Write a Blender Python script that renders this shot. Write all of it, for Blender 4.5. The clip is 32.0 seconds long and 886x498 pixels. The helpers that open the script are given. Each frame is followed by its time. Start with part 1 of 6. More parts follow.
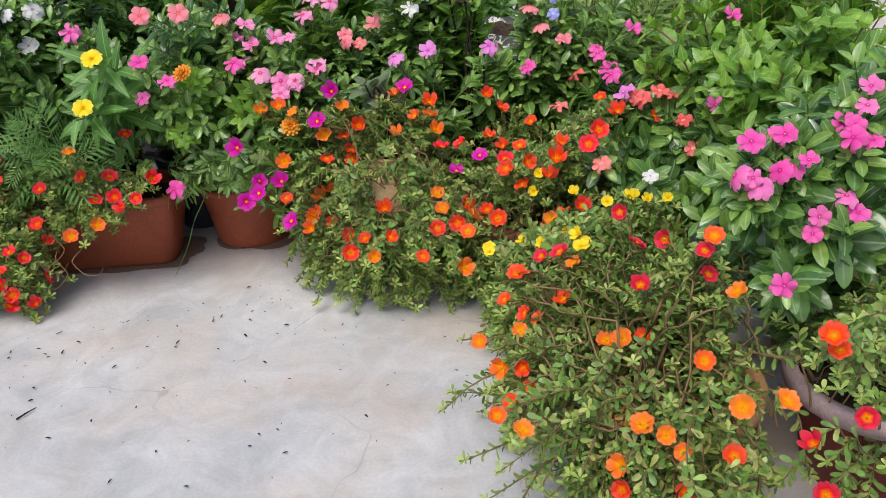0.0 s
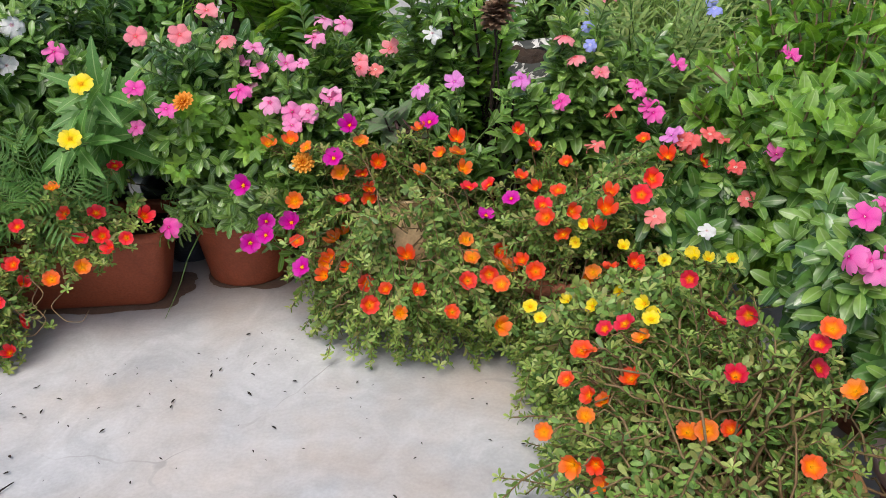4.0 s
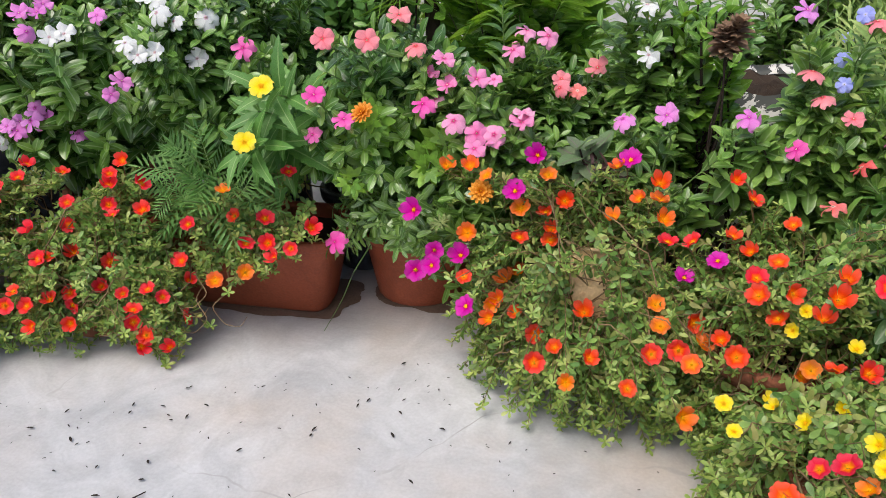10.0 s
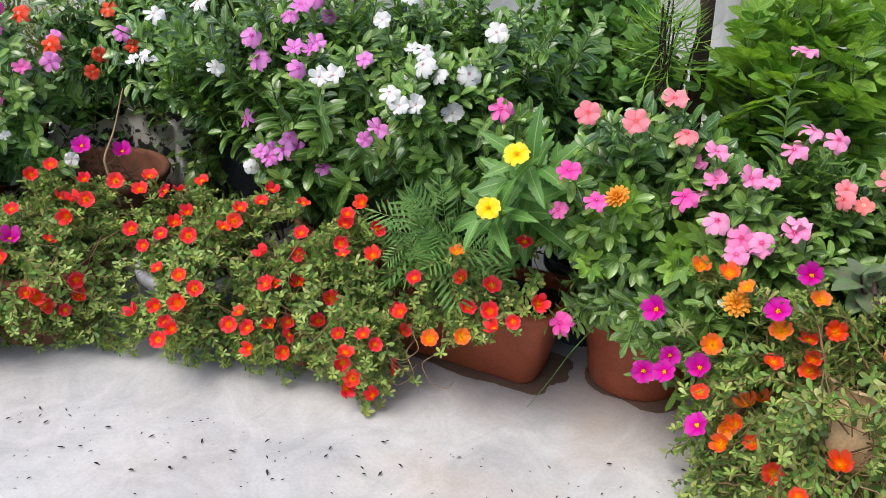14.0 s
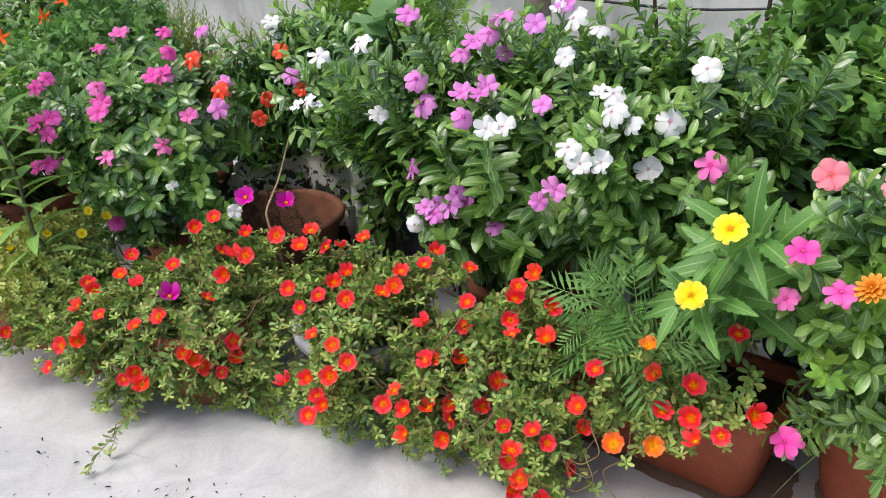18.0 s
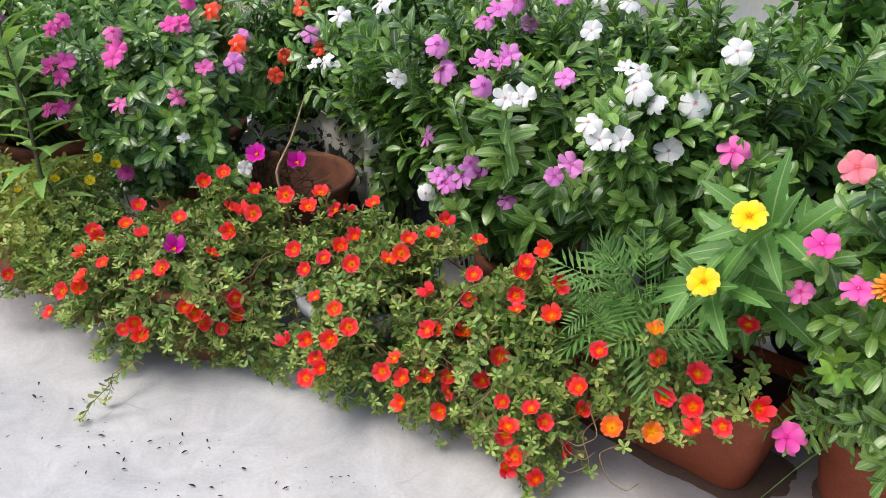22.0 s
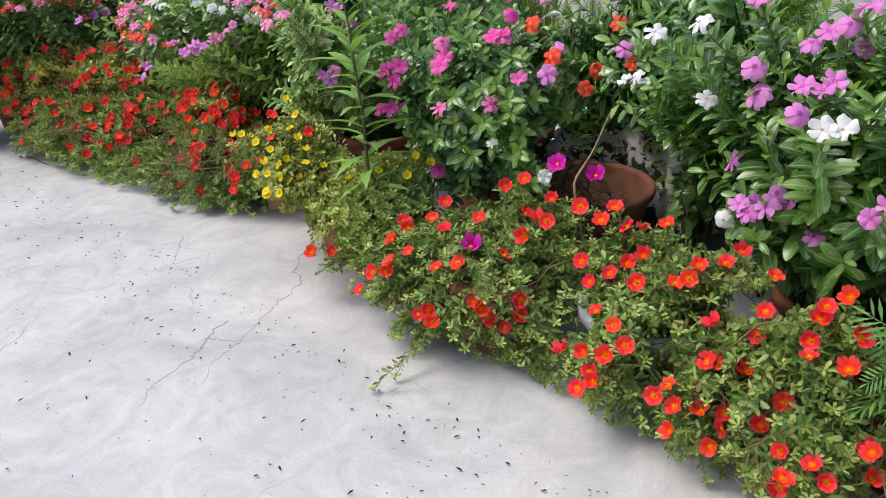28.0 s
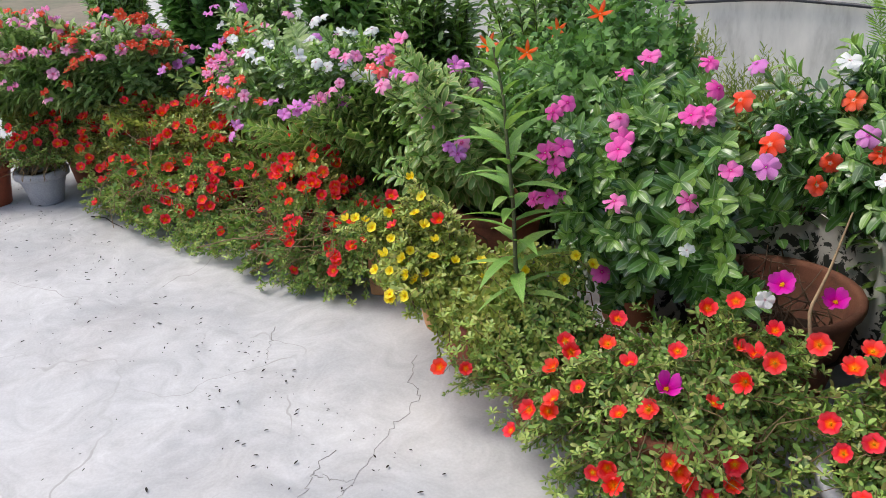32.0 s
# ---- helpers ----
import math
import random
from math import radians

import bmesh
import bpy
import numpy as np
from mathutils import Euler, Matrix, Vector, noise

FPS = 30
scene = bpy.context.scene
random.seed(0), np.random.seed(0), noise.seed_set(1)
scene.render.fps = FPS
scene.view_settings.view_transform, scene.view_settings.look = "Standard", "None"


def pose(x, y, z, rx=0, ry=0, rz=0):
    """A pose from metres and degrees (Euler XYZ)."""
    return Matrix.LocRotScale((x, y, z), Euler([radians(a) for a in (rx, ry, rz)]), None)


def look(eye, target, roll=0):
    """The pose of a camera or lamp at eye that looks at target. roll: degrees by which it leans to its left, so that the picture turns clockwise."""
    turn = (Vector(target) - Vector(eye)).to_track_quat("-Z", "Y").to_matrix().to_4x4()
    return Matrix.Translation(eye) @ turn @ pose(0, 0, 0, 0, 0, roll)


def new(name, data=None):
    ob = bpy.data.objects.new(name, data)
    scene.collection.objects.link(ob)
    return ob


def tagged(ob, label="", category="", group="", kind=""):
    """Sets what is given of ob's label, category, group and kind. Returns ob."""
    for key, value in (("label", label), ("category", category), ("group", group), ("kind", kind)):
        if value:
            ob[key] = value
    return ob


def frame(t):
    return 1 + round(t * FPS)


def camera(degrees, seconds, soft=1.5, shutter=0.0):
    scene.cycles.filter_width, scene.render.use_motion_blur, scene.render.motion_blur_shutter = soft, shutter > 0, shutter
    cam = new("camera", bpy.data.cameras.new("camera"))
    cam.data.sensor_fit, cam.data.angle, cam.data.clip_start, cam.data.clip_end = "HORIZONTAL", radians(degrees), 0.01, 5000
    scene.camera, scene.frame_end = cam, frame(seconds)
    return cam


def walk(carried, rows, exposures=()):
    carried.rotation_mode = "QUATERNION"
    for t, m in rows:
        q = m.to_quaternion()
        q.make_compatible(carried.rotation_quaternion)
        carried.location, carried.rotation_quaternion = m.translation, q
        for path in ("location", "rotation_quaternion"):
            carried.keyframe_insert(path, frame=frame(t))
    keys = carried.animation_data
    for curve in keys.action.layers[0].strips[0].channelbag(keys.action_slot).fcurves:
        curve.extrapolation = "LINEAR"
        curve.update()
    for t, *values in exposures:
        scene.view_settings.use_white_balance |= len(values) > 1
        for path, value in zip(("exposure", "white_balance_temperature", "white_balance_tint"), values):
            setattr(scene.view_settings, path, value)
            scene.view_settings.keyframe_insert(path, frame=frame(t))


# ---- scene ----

cam = camera(56.7, 32.0, soft=0.6)
PATH = [
    (0, (0.051, 0.07, 0.921), (-0.063, 1.84, -0.003), -4.5),
    (0.5, (0.053, 0.092, 0.925), (-0.083, 1.86, 0.001), -4.9),
    (1, (0.035, 0.137, 0.93), (-0.1, 1.906, 0.006), -4.7),
    (1.5, (-0.002, 0.186, 0.933), (-0.133, 1.956, 0.011), -4.6),
    (2, (-0.028, 0.209, 0.939), (-0.16, 1.98, 0.018), -4.6),
    (2.5, (-0.043, 0.211, 0.946), (-0.173, 1.981, 0.024), -4.5),
    (3, (-0.056, 0.224, 0.944), (-0.186, 1.992, 0.02), -4.4),
    (3.5, (-0.076, 0.245, 0.941), (-0.166, 2.016, 0.016), -3.4),
    (4, (-0.085, 0.246, 0.945), (-0.095, 2.017, 0.015), -2.1),
    (4.5, (-0.046, 0.196, 0.936), (0.019, 1.965, 0.006), -1.5),
    (6.5, (-0.101, 0.277, 0.937), (-0.024, 2.047, 0.008), -1.3),
    (7, (-0.097, 0.337, 0.956), (-0.022, 2.103, 0.02), -1.3),
    (7.5, (-0.082, 0.405, 0.948), (-0.085, 2.17, 0.007), -1.1),
    (8, (-0.059, 0.444, 0.943), (-0.167, 2.206, 0.003), -1.8),
    (8.5, (-0.052, 0.459, 0.94), (-0.216, 2.216, 0.001), -1.5),
    (9, (-0.035, 0.459, 0.944), (-0.268, 2.209, 0.003), -2.1),
    (9.5, (-0.05, 0.46, 0.948), (-0.403, 2.188, 0.005), -2.5),
    (10, (-0.074, 0.457, 0.95), (-0.55, 2.154, 0.004), -2.0),
    (10.5, (-0.08, 0.457, 0.945), (-0.66, 2.123, 0.002), -1.7),
    (11, (-0.098, 0.453, 0.952), (-0.802, 2.073, 0.013), -2.2),
    (11.5, (-0.129, 0.462, 0.953), (-0.899, 2.052, 0.016), -1.9),
    (12, (-0.141, 0.466, 0.965), (-0.918, 2.073, 0.064), -1.7),
    (12.5, (-0.163, 0.473, 0.97), (-0.947, 2.083, 0.078), -0.1),
    (13, (-0.177, 0.472, 0.972), (-0.983, 2.073, 0.083), 2.0),
    (13.5, (-0.173, 0.488, 0.977), (-1.033, 2.059, 0.085), 1.8),
    (14, (-0.208, 0.526, 0.986), (-1.088, 2.094, 0.11), 1.6),
    (14.5, (-0.278, 0.553, 0.995), (-1.18, 2.121, 0.142), 1.3),
    (16.5, (-0.35, 0.737, 0.962), (-1.463, 2.169, 0.119), -1.2),
    (17, (-0.354, 0.757, 0.963), (-1.526, 2.142, 0.122), -2.3),
    (17.5, (-0.357, 0.758, 0.968), (-1.576, 2.102, 0.128), -3.1),
    (18, (-0.322, 0.763, 0.972), (-1.602, 2.053, 0.136), -3.6),
    (18.5, (-0.264, 0.789, 0.985), (-1.596, 2.023, 0.146), -2.7),
    (19, (-0.26, 0.834, 0.979), (-1.637, 2.018, 0.141), -1.4),
    (19.5, (-0.273, 0.859, 0.973), (-1.666, 2.019, 0.129), 0.2),
    (20, (-0.294, 0.858, 0.975), (-1.728, 1.956, 0.115), 0.4),
    (20.5, (-0.305, 0.859, 0.983), (-1.778, 1.903, 0.122), -0.1),
    (21, (-0.307, 0.852, 0.974), (-1.784, 1.894, 0.118), -0.2),
    (21.5, (-0.324, 0.816, 0.975), (-1.662, 2.027, 0.114), 1.4),
    (22, (-0.334, 0.773, 0.953), (-1.612, 2.03, 0.066), 0.0),
    (22.5, (-0.336, 0.758, 0.909), (-1.574, 1.995, -0.06), -2.4),
    (23, (-0.354, 0.778, 0.894), (-1.53, 1.999, -0.166), -2.1),
    (23.5, (-0.38, 0.831, 0.921), (-1.601, 2.009, -0.137), -2.5),
    (24, (-0.403, 0.857, 0.944), (-1.701, 1.943, -0.121), -2.2),
    (24.5, (-0.416, 0.862, 0.958), (-1.776, 1.893, -0.085), -1.9),
    (26.5, (-0.409, 0.949, 0.963), (-1.902, 1.954, 0.092), -1.2),
    (27, (-0.392, 0.916, 0.963), (-1.947, 1.822, 0.09), -1.0),
    (27.5, (-0.343, 0.836, 0.973), (-1.944, 1.652, 0.095), -1.6),
    (28, (-0.311, 0.78, 0.978), (-1.988, 1.447, 0.116), -3.1),
    (28.5, (-0.321, 0.76, 0.981), (-2.03, 1.382, 0.149), -3.0),
    (29, (-0.377, 0.761, 0.981), (-2.104, 1.349, 0.161), -2.0),
    (29.5, (-0.443, 0.794, 0.991), (-2.189, 1.345, 0.185), -1.9),
    (30, (-0.49, 0.836, 0.999), (-2.254, 1.37, 0.221), -1.5),
    (30.5, (-0.535, 0.865, 0.983), (-2.299, 1.394, 0.205), -0.5),
    (31, (-0.61, 0.83, 0.963), (-2.376, 1.358, 0.187), 1.0),
    (31.5, (-0.71, 0.766, 0.966), (-2.471, 1.309, 0.186), -0.4),
    (32, (-0.76, 0.733, 0.978), (-2.511, 1.303, 0.198), -3.0),
]
SKY, SUN = 0.13, 1.2
walk(cam, [(t, look(eye, target, roll)) for t, eye, target, roll in PATH], [(0, 0.56), (9, 0.63), (13, 0.76), (20, 0.89), (21.5, 0.86), (23, 0.65), (24, 0.73), (26.5, 0.76), (28, 0.71), (32, 0.69)])

# ---- light: a bright overcast day ----
world = bpy.data.worlds.new("sky_light")
scene.world = world
world.use_nodes = True
wn = world.node_tree
sky = wn.nodes.new("ShaderNodeTexSky")
sky.sky_type = "NISHITA"
sky.sun_disc = False
sky.sun_elevation, sky.sun_rotation = radians(62), radians(200)
sky.air_density, sky.dust_density, sky.ozone_density = 1.0, 4.0, 1.0
wn.links.new(sky.outputs[0], wn.nodes["Background"].inputs[0])
wn.nodes["Background"].inputs[1].default_value = SKY
sun = new("sun", bpy.data.lights.new("sun", "SUN"))
sun.data.energy, sun.data.angle, sun.data.color = SUN, radians(28), (1.0, 0.97, 0.92)
sun.matrix_world = look((-1.6, -2.6, 6.0), (0, 0, 0))


# ---- materials ----
def material(name):
    """A node material with its principled shader, and a short way to add nodes."""
    m = bpy.data.materials.new(name)
    m.use_nodes = True
    nt = m.node_tree

    def node(kind, at=None, **values):
        n = nt.nodes.new(kind)
        for k, v in (at or {}).items():
            n.inputs[k].default_value = v
        for k, v in values.items():
            setattr(n, k, v)
        return n

    return m, node, nt.links.new, nt.nodes["Principled BSDF"], nt.nodes["Material Output"]


def ramp(node, stops, mode="LINEAR"):
    r = node("ShaderNodeValToRGB")
    r.color_ramp.interpolation = mode
    while len(r.color_ramp.elements) < len(stops):
        r.color_ramp.elements.new(0.5)
    for e, (p, c) in zip(r.color_ramp.elements, stops):
        e.position, e.color = p, (*c, 1)
    return r


def leaf_material(name, colours, rough=0.42, rib=(0.25, 0.36, 0.12), rib_width=0.16, see=0.25, spec=0.4, mottle=0.25, edge=None):
    """Leaf: a hue of its own for each leaf, a paler midrib, faint mottling and some light shining through."""
    m, node, link, p, out = material(name)
    geo, info = node("ShaderNodeNewGeometry"), node("ShaderNodeObjectInfo")
    add = node("ShaderNodeMath", operation="ADD")
    link(geo.outputs["Random Per Island"], add.inputs[0])
    link(info.outputs["Random"], add.inputs[1])
    frac = node("ShaderNodeMath", operation="FRACT")
    link(add.outputs[0], frac.inputs[0])
    n = len(colours)
    r = ramp(node, [(i / max(1, n - 1), c) for i, c in enumerate(colours)])
    link(frac.outputs[0], r.inputs[0])
    tex = node("ShaderNodeTexCoord")
    noi = node("ShaderNodeTexNoise", {"Scale": 70.0, "Detail": 3.0})
    link(tex.outputs["Object"], noi.inputs["Vector"])
    hsv = node("ShaderNodeHueSaturation")
    mr = node("ShaderNodeMapRange", {"From Min": 0.3, "From Max": 0.7, "To Min": 1 - mottle, "To Max": 1 + mottle})
    link(noi.outputs["Fac"], mr.inputs["Value"])
    link(mr.outputs[0], hsv.inputs["Value"])
    link(r.outputs[0], hsv.inputs["Color"])
    across = node("ShaderNodeAttribute", attribute_name="across")
    mid = node("ShaderNodeMapRange", {"From Min": 0.0, "From Max": rib_width, "To Min": 0.75, "To Max": 0.0})
    link(across.outputs["Fac"], mid.inputs["Value"])
    mix = node("ShaderNodeMix", data_type="RGBA")
    link(mid.outputs[0], mix.inputs["Factor"])
    link(hsv.outputs[0], mix.inputs[6])
    mix.inputs[7].default_value = (*rib, 1)
    colour = mix.outputs[2]
    if edge:
        em = node("ShaderNodeMapRange", {"From Min": 0.55, "From Max": 0.9, "To Min": 0.0, "To Max": 0.9})
        link(across.outputs["Fac"], em.inputs["Value"])
        mix2 = node("ShaderNodeMix", data_type="RGBA")
        link(em.outputs[0], mix2.inputs["Factor"])
        link(colour, mix2.inputs[6])
        mix2.inputs[7].default_value = (*edge, 1)
        colour = mix2.outputs[2]
    link(colour, p.inputs["Base Color"])
    p.inputs["Roughness"].default_value = rough
    p.inputs["Specular IOR Level"].default_value = spec
    bump = node("ShaderNodeBump", {"Strength": 0.35, "Distance": 0.002})
    link(noi.outputs["Fac"], bump.inputs["Height"])
    link(bump.outputs[0], p.inputs["Normal"])
    tr = node("ShaderNodeBsdfTranslucent")
    bright = node("ShaderNodeHueSaturation", {"Value": 1.5, "Saturation": 1.1, "Hue": 0.49})
    link(colour, bright.inputs["Color"])
    link(bright.outputs[0], tr.inputs["Color"])
    ms = node("ShaderNodeMixShader", {"Fac": see})
    link(p.outputs[0], ms.inputs[1])
    link(tr.outputs[0], ms.inputs[2])
    link(ms.outputs[0], out.inputs["Surface"])
    return m


def petal_material(name, colours, throat=None, reach=0.3, see=0.3):
    """Petal: the attribute "along" runs from the throat (0) to the rim (1)."""
    m, node, link, p, out = material(name)
    info = node("ShaderNodeObjectInfo")
    r = ramp(node, [(i / max(1, len(colours) - 1), c) for i, c in enumerate(colours)])
    link(info.outputs["Random"], r.inputs[0])
    colour = r.outputs[0]
    along = node("ShaderNodeAttribute", attribute_name="along")
    if throat:
        t = node("ShaderNodeMapRange", {"From Min": reach * 0.1, "From Max": reach * 1.2, "To Min": 1.0, "To Max": 0.0})
        link(along.outputs["Fac"], t.inputs["Value"])
        mix = node("ShaderNodeMix", data_type="RGBA")
        link(t.outputs[0], mix.inputs["Factor"])
        link(colour, mix.inputs[6])
        mix.inputs[7].default_value = (*throat, 1)
        colour = mix.outputs[2]
    tex = node("ShaderNodeTexCoord")
    noi = node("ShaderNodeTexNoise", {"Scale": 180.0, "Detail": 2.0})
    link(tex.outputs["Object"], noi.inputs["Vector"])
    mr = node("ShaderNodeMapRange", {"From Min": 0.3, "From Max": 0.7, "To Min": 0.85, "To Max": 1.12})
    link(noi.outputs["Fac"], mr.inputs["Value"])
    sat = node("ShaderNodeMapRange", {"From Min": 0.25, "From Max": 1.0, "To Min": 1.05, "To Max": 0.93})
    link(along.outputs["Fac"], sat.inputs["Value"])
    hsv = node("ShaderNodeHueSaturation")
    link(mr.outputs[0], hsv.inputs["Value"])
    link(sat.outputs[0], hsv.inputs["Saturation"])
    link(colour, hsv.inputs["Color"])
    link(hsv.outputs[0], p.inputs["Base Color"])
    p.inputs["Roughness"].default_value = 0.6
    p.inputs["Specular IOR Level"].default_value = 0.2
    tr = node("ShaderNodeBsdfTranslucent")
    link(hsv.outputs[0], tr.inputs["Color"])
    ms = node("ShaderNodeMixShader", {"Fac": see})
    link(p.outputs[0], ms.inputs[1])
    link(tr.outputs[0], ms.inputs[2])
    link(ms.outputs[0], out.inputs["Surface"])
    return m


def clay(name, base, dirt, rough=0.75, scale=9.0, bump=0.25, spec=0.3):
    """Fired clay, plastic or plaster: blotches at one scale, fine grain at another, dirt in patches."""
    m, node, link, p, out = material(name)
    tex = node("ShaderNodeTexCoord")
    big = node("ShaderNodeTexNoise", {"Scale": scale, "Detail": 6.0, "Roughness": 0.6})
    fine = node("ShaderNodeTexNoise", {"Scale": scale * 22, "Detail": 4.0})
    link(tex.outputs["Object"], big.inputs["Vector"])
    link(tex.outputs["Object"], fine.inputs["Vector"])
    r = ramp(node, [(0.32, dirt), (0.52, base), (0.75, tuple(min(1, c * 1.18) for c in base))])
    link(big.outputs["Fac"], r.inputs[0])
    hsv = node("ShaderNodeHueSaturation")
    mr = node("ShaderNodeMapRange", {"From Min": 0.3, "From Max": 0.7, "To Min": 0.86, "To Max": 1.1})
    link(fine.outputs["Fac"], mr.inputs["Value"])
    link(mr.outputs[0], hsv.inputs["Value"])
    link(r.outputs[0], hsv.inputs["Color"])
    link(hsv.outputs[0], p.inputs["Base Color"])
    p.inputs["Roughness"].default_value = rough
    p.inputs["Specular IOR Level"].default_value = spec
    b = node("ShaderNodeBump", {"Strength": bump, "Distance": 0.004})
    link(fine.outputs["Fac"], b.inputs["Height"])
    link(b.outputs[0], p.inputs["Normal"])
    return m


def concrete_floor():
    """Trowelled cement: pale grey, warm rusty clouds, darker damp patches, hairline cracks."""
    m, node, link, p, out = material("cement_floor")
    tex = node("ShaderNodeTexCoord")
    pos = tex.outputs["Object"]
    cloud = node("ShaderNodeTexNoise", {"Scale": 1.9, "Detail": 5.0, "Roughness": 0.6, "Distortion": 0.6})
    link(pos, cloud.inputs["Vector"])
    r = ramp(node, [(0.30, (0.345, 0.355, 0.37)), (0.5, (0.455, 0.46, 0.468)), (0.72, (0.55, 0.552, 0.555))])
    link(cloud.outputs["Fac"], r.inputs[0])
    # trowel arcs
    arcs = node("ShaderNodeTexNoise", {"Scale": 7.0, "Detail": 8.0, "Roughness": 0.65, "Distortion": 2.2})
    link(pos, arcs.inputs["Vector"])
    mr = node("ShaderNodeMapRange", {"From Min": 0.3, "From Max": 0.72, "To Min": 0.82, "To Max": 1.11})
    link(arcs.outputs["Fac"], mr.inputs["Value"])
    hsv = node("ShaderNodeHueSaturation")
    link(mr.outputs[0], hsv.inputs["Value"])
    link(r.outputs[0], hsv.inputs["Color"])
    # rusty clouds, strongest on the part of the floor near the round pots
    rust = node("ShaderNodeTexNoise", {"Scale": 2.6, "Detail": 4.0, "Roughness": 0.55})
    mapr = node("ShaderNodeMapping", {"Location": (3.1, 1.7, 0.0)})
    link(pos, mapr.inputs["Vector"])
    link(mapr.outputs[0], rust.inputs["Vector"])
    sep = node("ShaderNodeSeparateXYZ")
    link(pos, sep.inputs[0])
    where = node("ShaderNodeMapRange", {"From Min": -1.5, "From Max": -0.2, "To Min": 0.12, "To Max": 0.75})
    link(sep.outputs["X"], where.inputs["Value"])
    rf = node("ShaderNodeMapRange", {"From Min": 0.45, "From Max": 0.7, "To Min": 0.0, "To Max": 1.0})
    link(rust.outputs["Fac"], rf.inputs["Value"])
    mul = node("ShaderNodeMath", operation="MULTIPLY")
    link(where.outputs[0], mul.inputs[0])
    link(rf.outputs[0], mul.inputs[1])
    mix = node("ShaderNodeMix", data_type="RGBA")
    link(mul.outputs[0], mix.inputs["Factor"])
    link(hsv.outputs[0], mix.inputs[6])
    mix.inputs[7].default_value = (0.43, 0.34, 0.26, 1)
    # fine sand grain
    grain = node("ShaderNodeTexNoise", {"Scale": 160.0, "Detail": 3.0})
    link(pos, grain.inputs["Vector"])
    g = node("ShaderNodeMapRange", {"From Min": 0.25, "From Max": 0.75, "To Min": 0.93, "To Max": 1.06})
    link(grain.outputs["Fac"], g.inputs["Value"])
    hsv2 = node("ShaderNodeHueSaturation")
    link(g.outputs[0], hsv2.inputs["Value"])
    link(mix.outputs[2], hsv2.inputs["Color"])
    # hairline cracks
    warp = node("ShaderNodeTexNoise", {"Scale": 4.0, "Detail": 3.0, "Roughness": 0.5})
    link(pos, warp.inputs["Vector"])
    ws = node("ShaderNodeVectorMath", operation="MULTIPLY_ADD")
    link(warp.outputs["Color"], ws.inputs[0])
    ws.inputs[1].default_value = (0.35, 0.35, 0.0)
    link(pos, ws.inputs[2])
    vor = node("ShaderNodeTexVoronoi", {"Scale": 1.7}, feature="DISTANCE_TO_EDGE")
    link(ws.outputs[0], vor.inputs["Vector"])
    c = node("ShaderNodeMapRange", {"From Min": 0.0022, "From Max": 0.0055, "To Min": 1.0, "To Max": 0.0})
    link(vor.outputs["Distance"], c.inputs["Value"])
    some = node("ShaderNodeMapRange", {"From Min": 0.5, "From Max": 0.58, "To Min": 0.0, "To Max": 0.7})
    link(cloud.outputs["Fac"], some.inputs["Value"])
    cm = node("ShaderNodeMath", operation="MULTIPLY")
    link(c.outputs[0], cm.inputs[0])
    link(some.outputs[0], cm.inputs[1])
    mixc = node("ShaderNodeMix", data_type="RGBA")
    link(cm.outputs[0], mixc.inputs["Factor"])
    link(hsv2.outputs[0], mixc.inputs[6])
    mixc.inputs[7].default_value = (0.30, 0.29, 0.28, 1)
    link(mixc.outputs[2], p.inputs["Base Color"])
    p.inputs["Roughness"].default_value = 0.62
    p.inputs["Specular IOR Level"].default_value = 0.35
    b = node("ShaderNodeBump", {"Strength": 0.25, "Distance": 0.004})
    link(arcs.outputs["Fac"], b.inputs["Height"])
    link(b.outputs[0], p.inputs["Normal"])
    return m


def weathered_wall():
    """White limewash over plaster with grey-black weather streaks."""
    m, node, link, p, out = material("weathered_limewash")
    tex = node("ShaderNodeTexCoord")
    mp = node("ShaderNodeMapping", {"Scale": (2.2, 2.2, 0.7)})
    link(tex.outputs["Object"], mp.inputs["Vector"])
    a = node("ShaderNodeTexNoise", {"Scale": 2.5, "Detail": 7.0, "Roughness": 0.65})
    link(mp.outputs[0], a.inputs["Vector"])
    r = ramp(node, [(0.30, (0.30, 0.30, 0.29)), (0.46, (0.56, 0.56, 0.54)), (0.62, (0.68, 0.67, 0.64))])
    link(a.outputs["Fac"], r.inputs[0])
    link(r.outputs[0], p.inputs["Base Color"])
    p.inputs["Roughness"].default_value = 0.9
    b = node("ShaderNodeBump", {"Strength": 0.4, "Distance": 0.006})
    link(a.outputs["Fac"], b.inputs["Height"])
    link(b.outputs[0], p.inputs["Normal"])
    return m


def peeling_film():
    """White film that flakes off black plastic in ragged patches."""
    m, node, link, p, out = material("peeling_white_film")
    tex = node("ShaderNodeTexCoord")
    a = node("ShaderNodeTexNoise", {"Scale": 24.0, "Detail": 5.0, "Roughness": 0.62, "Distortion": 0.8})
    link(tex.outputs["Object"], a.inputs["Vector"])
    r = ramp(node, [(0.0, (0.03, 0.035, 0.03)), (0.47, (0.035, 0.04, 0.035)), (0.49, (0.58, 0.57, 0.53)), (1.0, (0.74, 0.73, 0.69))])
    link(a.outputs["Fac"], r.inputs[0])
    link(r.outputs[0], p.inputs["Base Color"])
    p.inputs["Roughness"].default_value = 0.6
    b = node("ShaderNodeBump", {"Strength": 0.5, "Distance": 0.002})
    link(a.outputs["Fac"], b.inputs["Height"])
    link(b.outputs[0], p.inputs["Normal"])
    return m


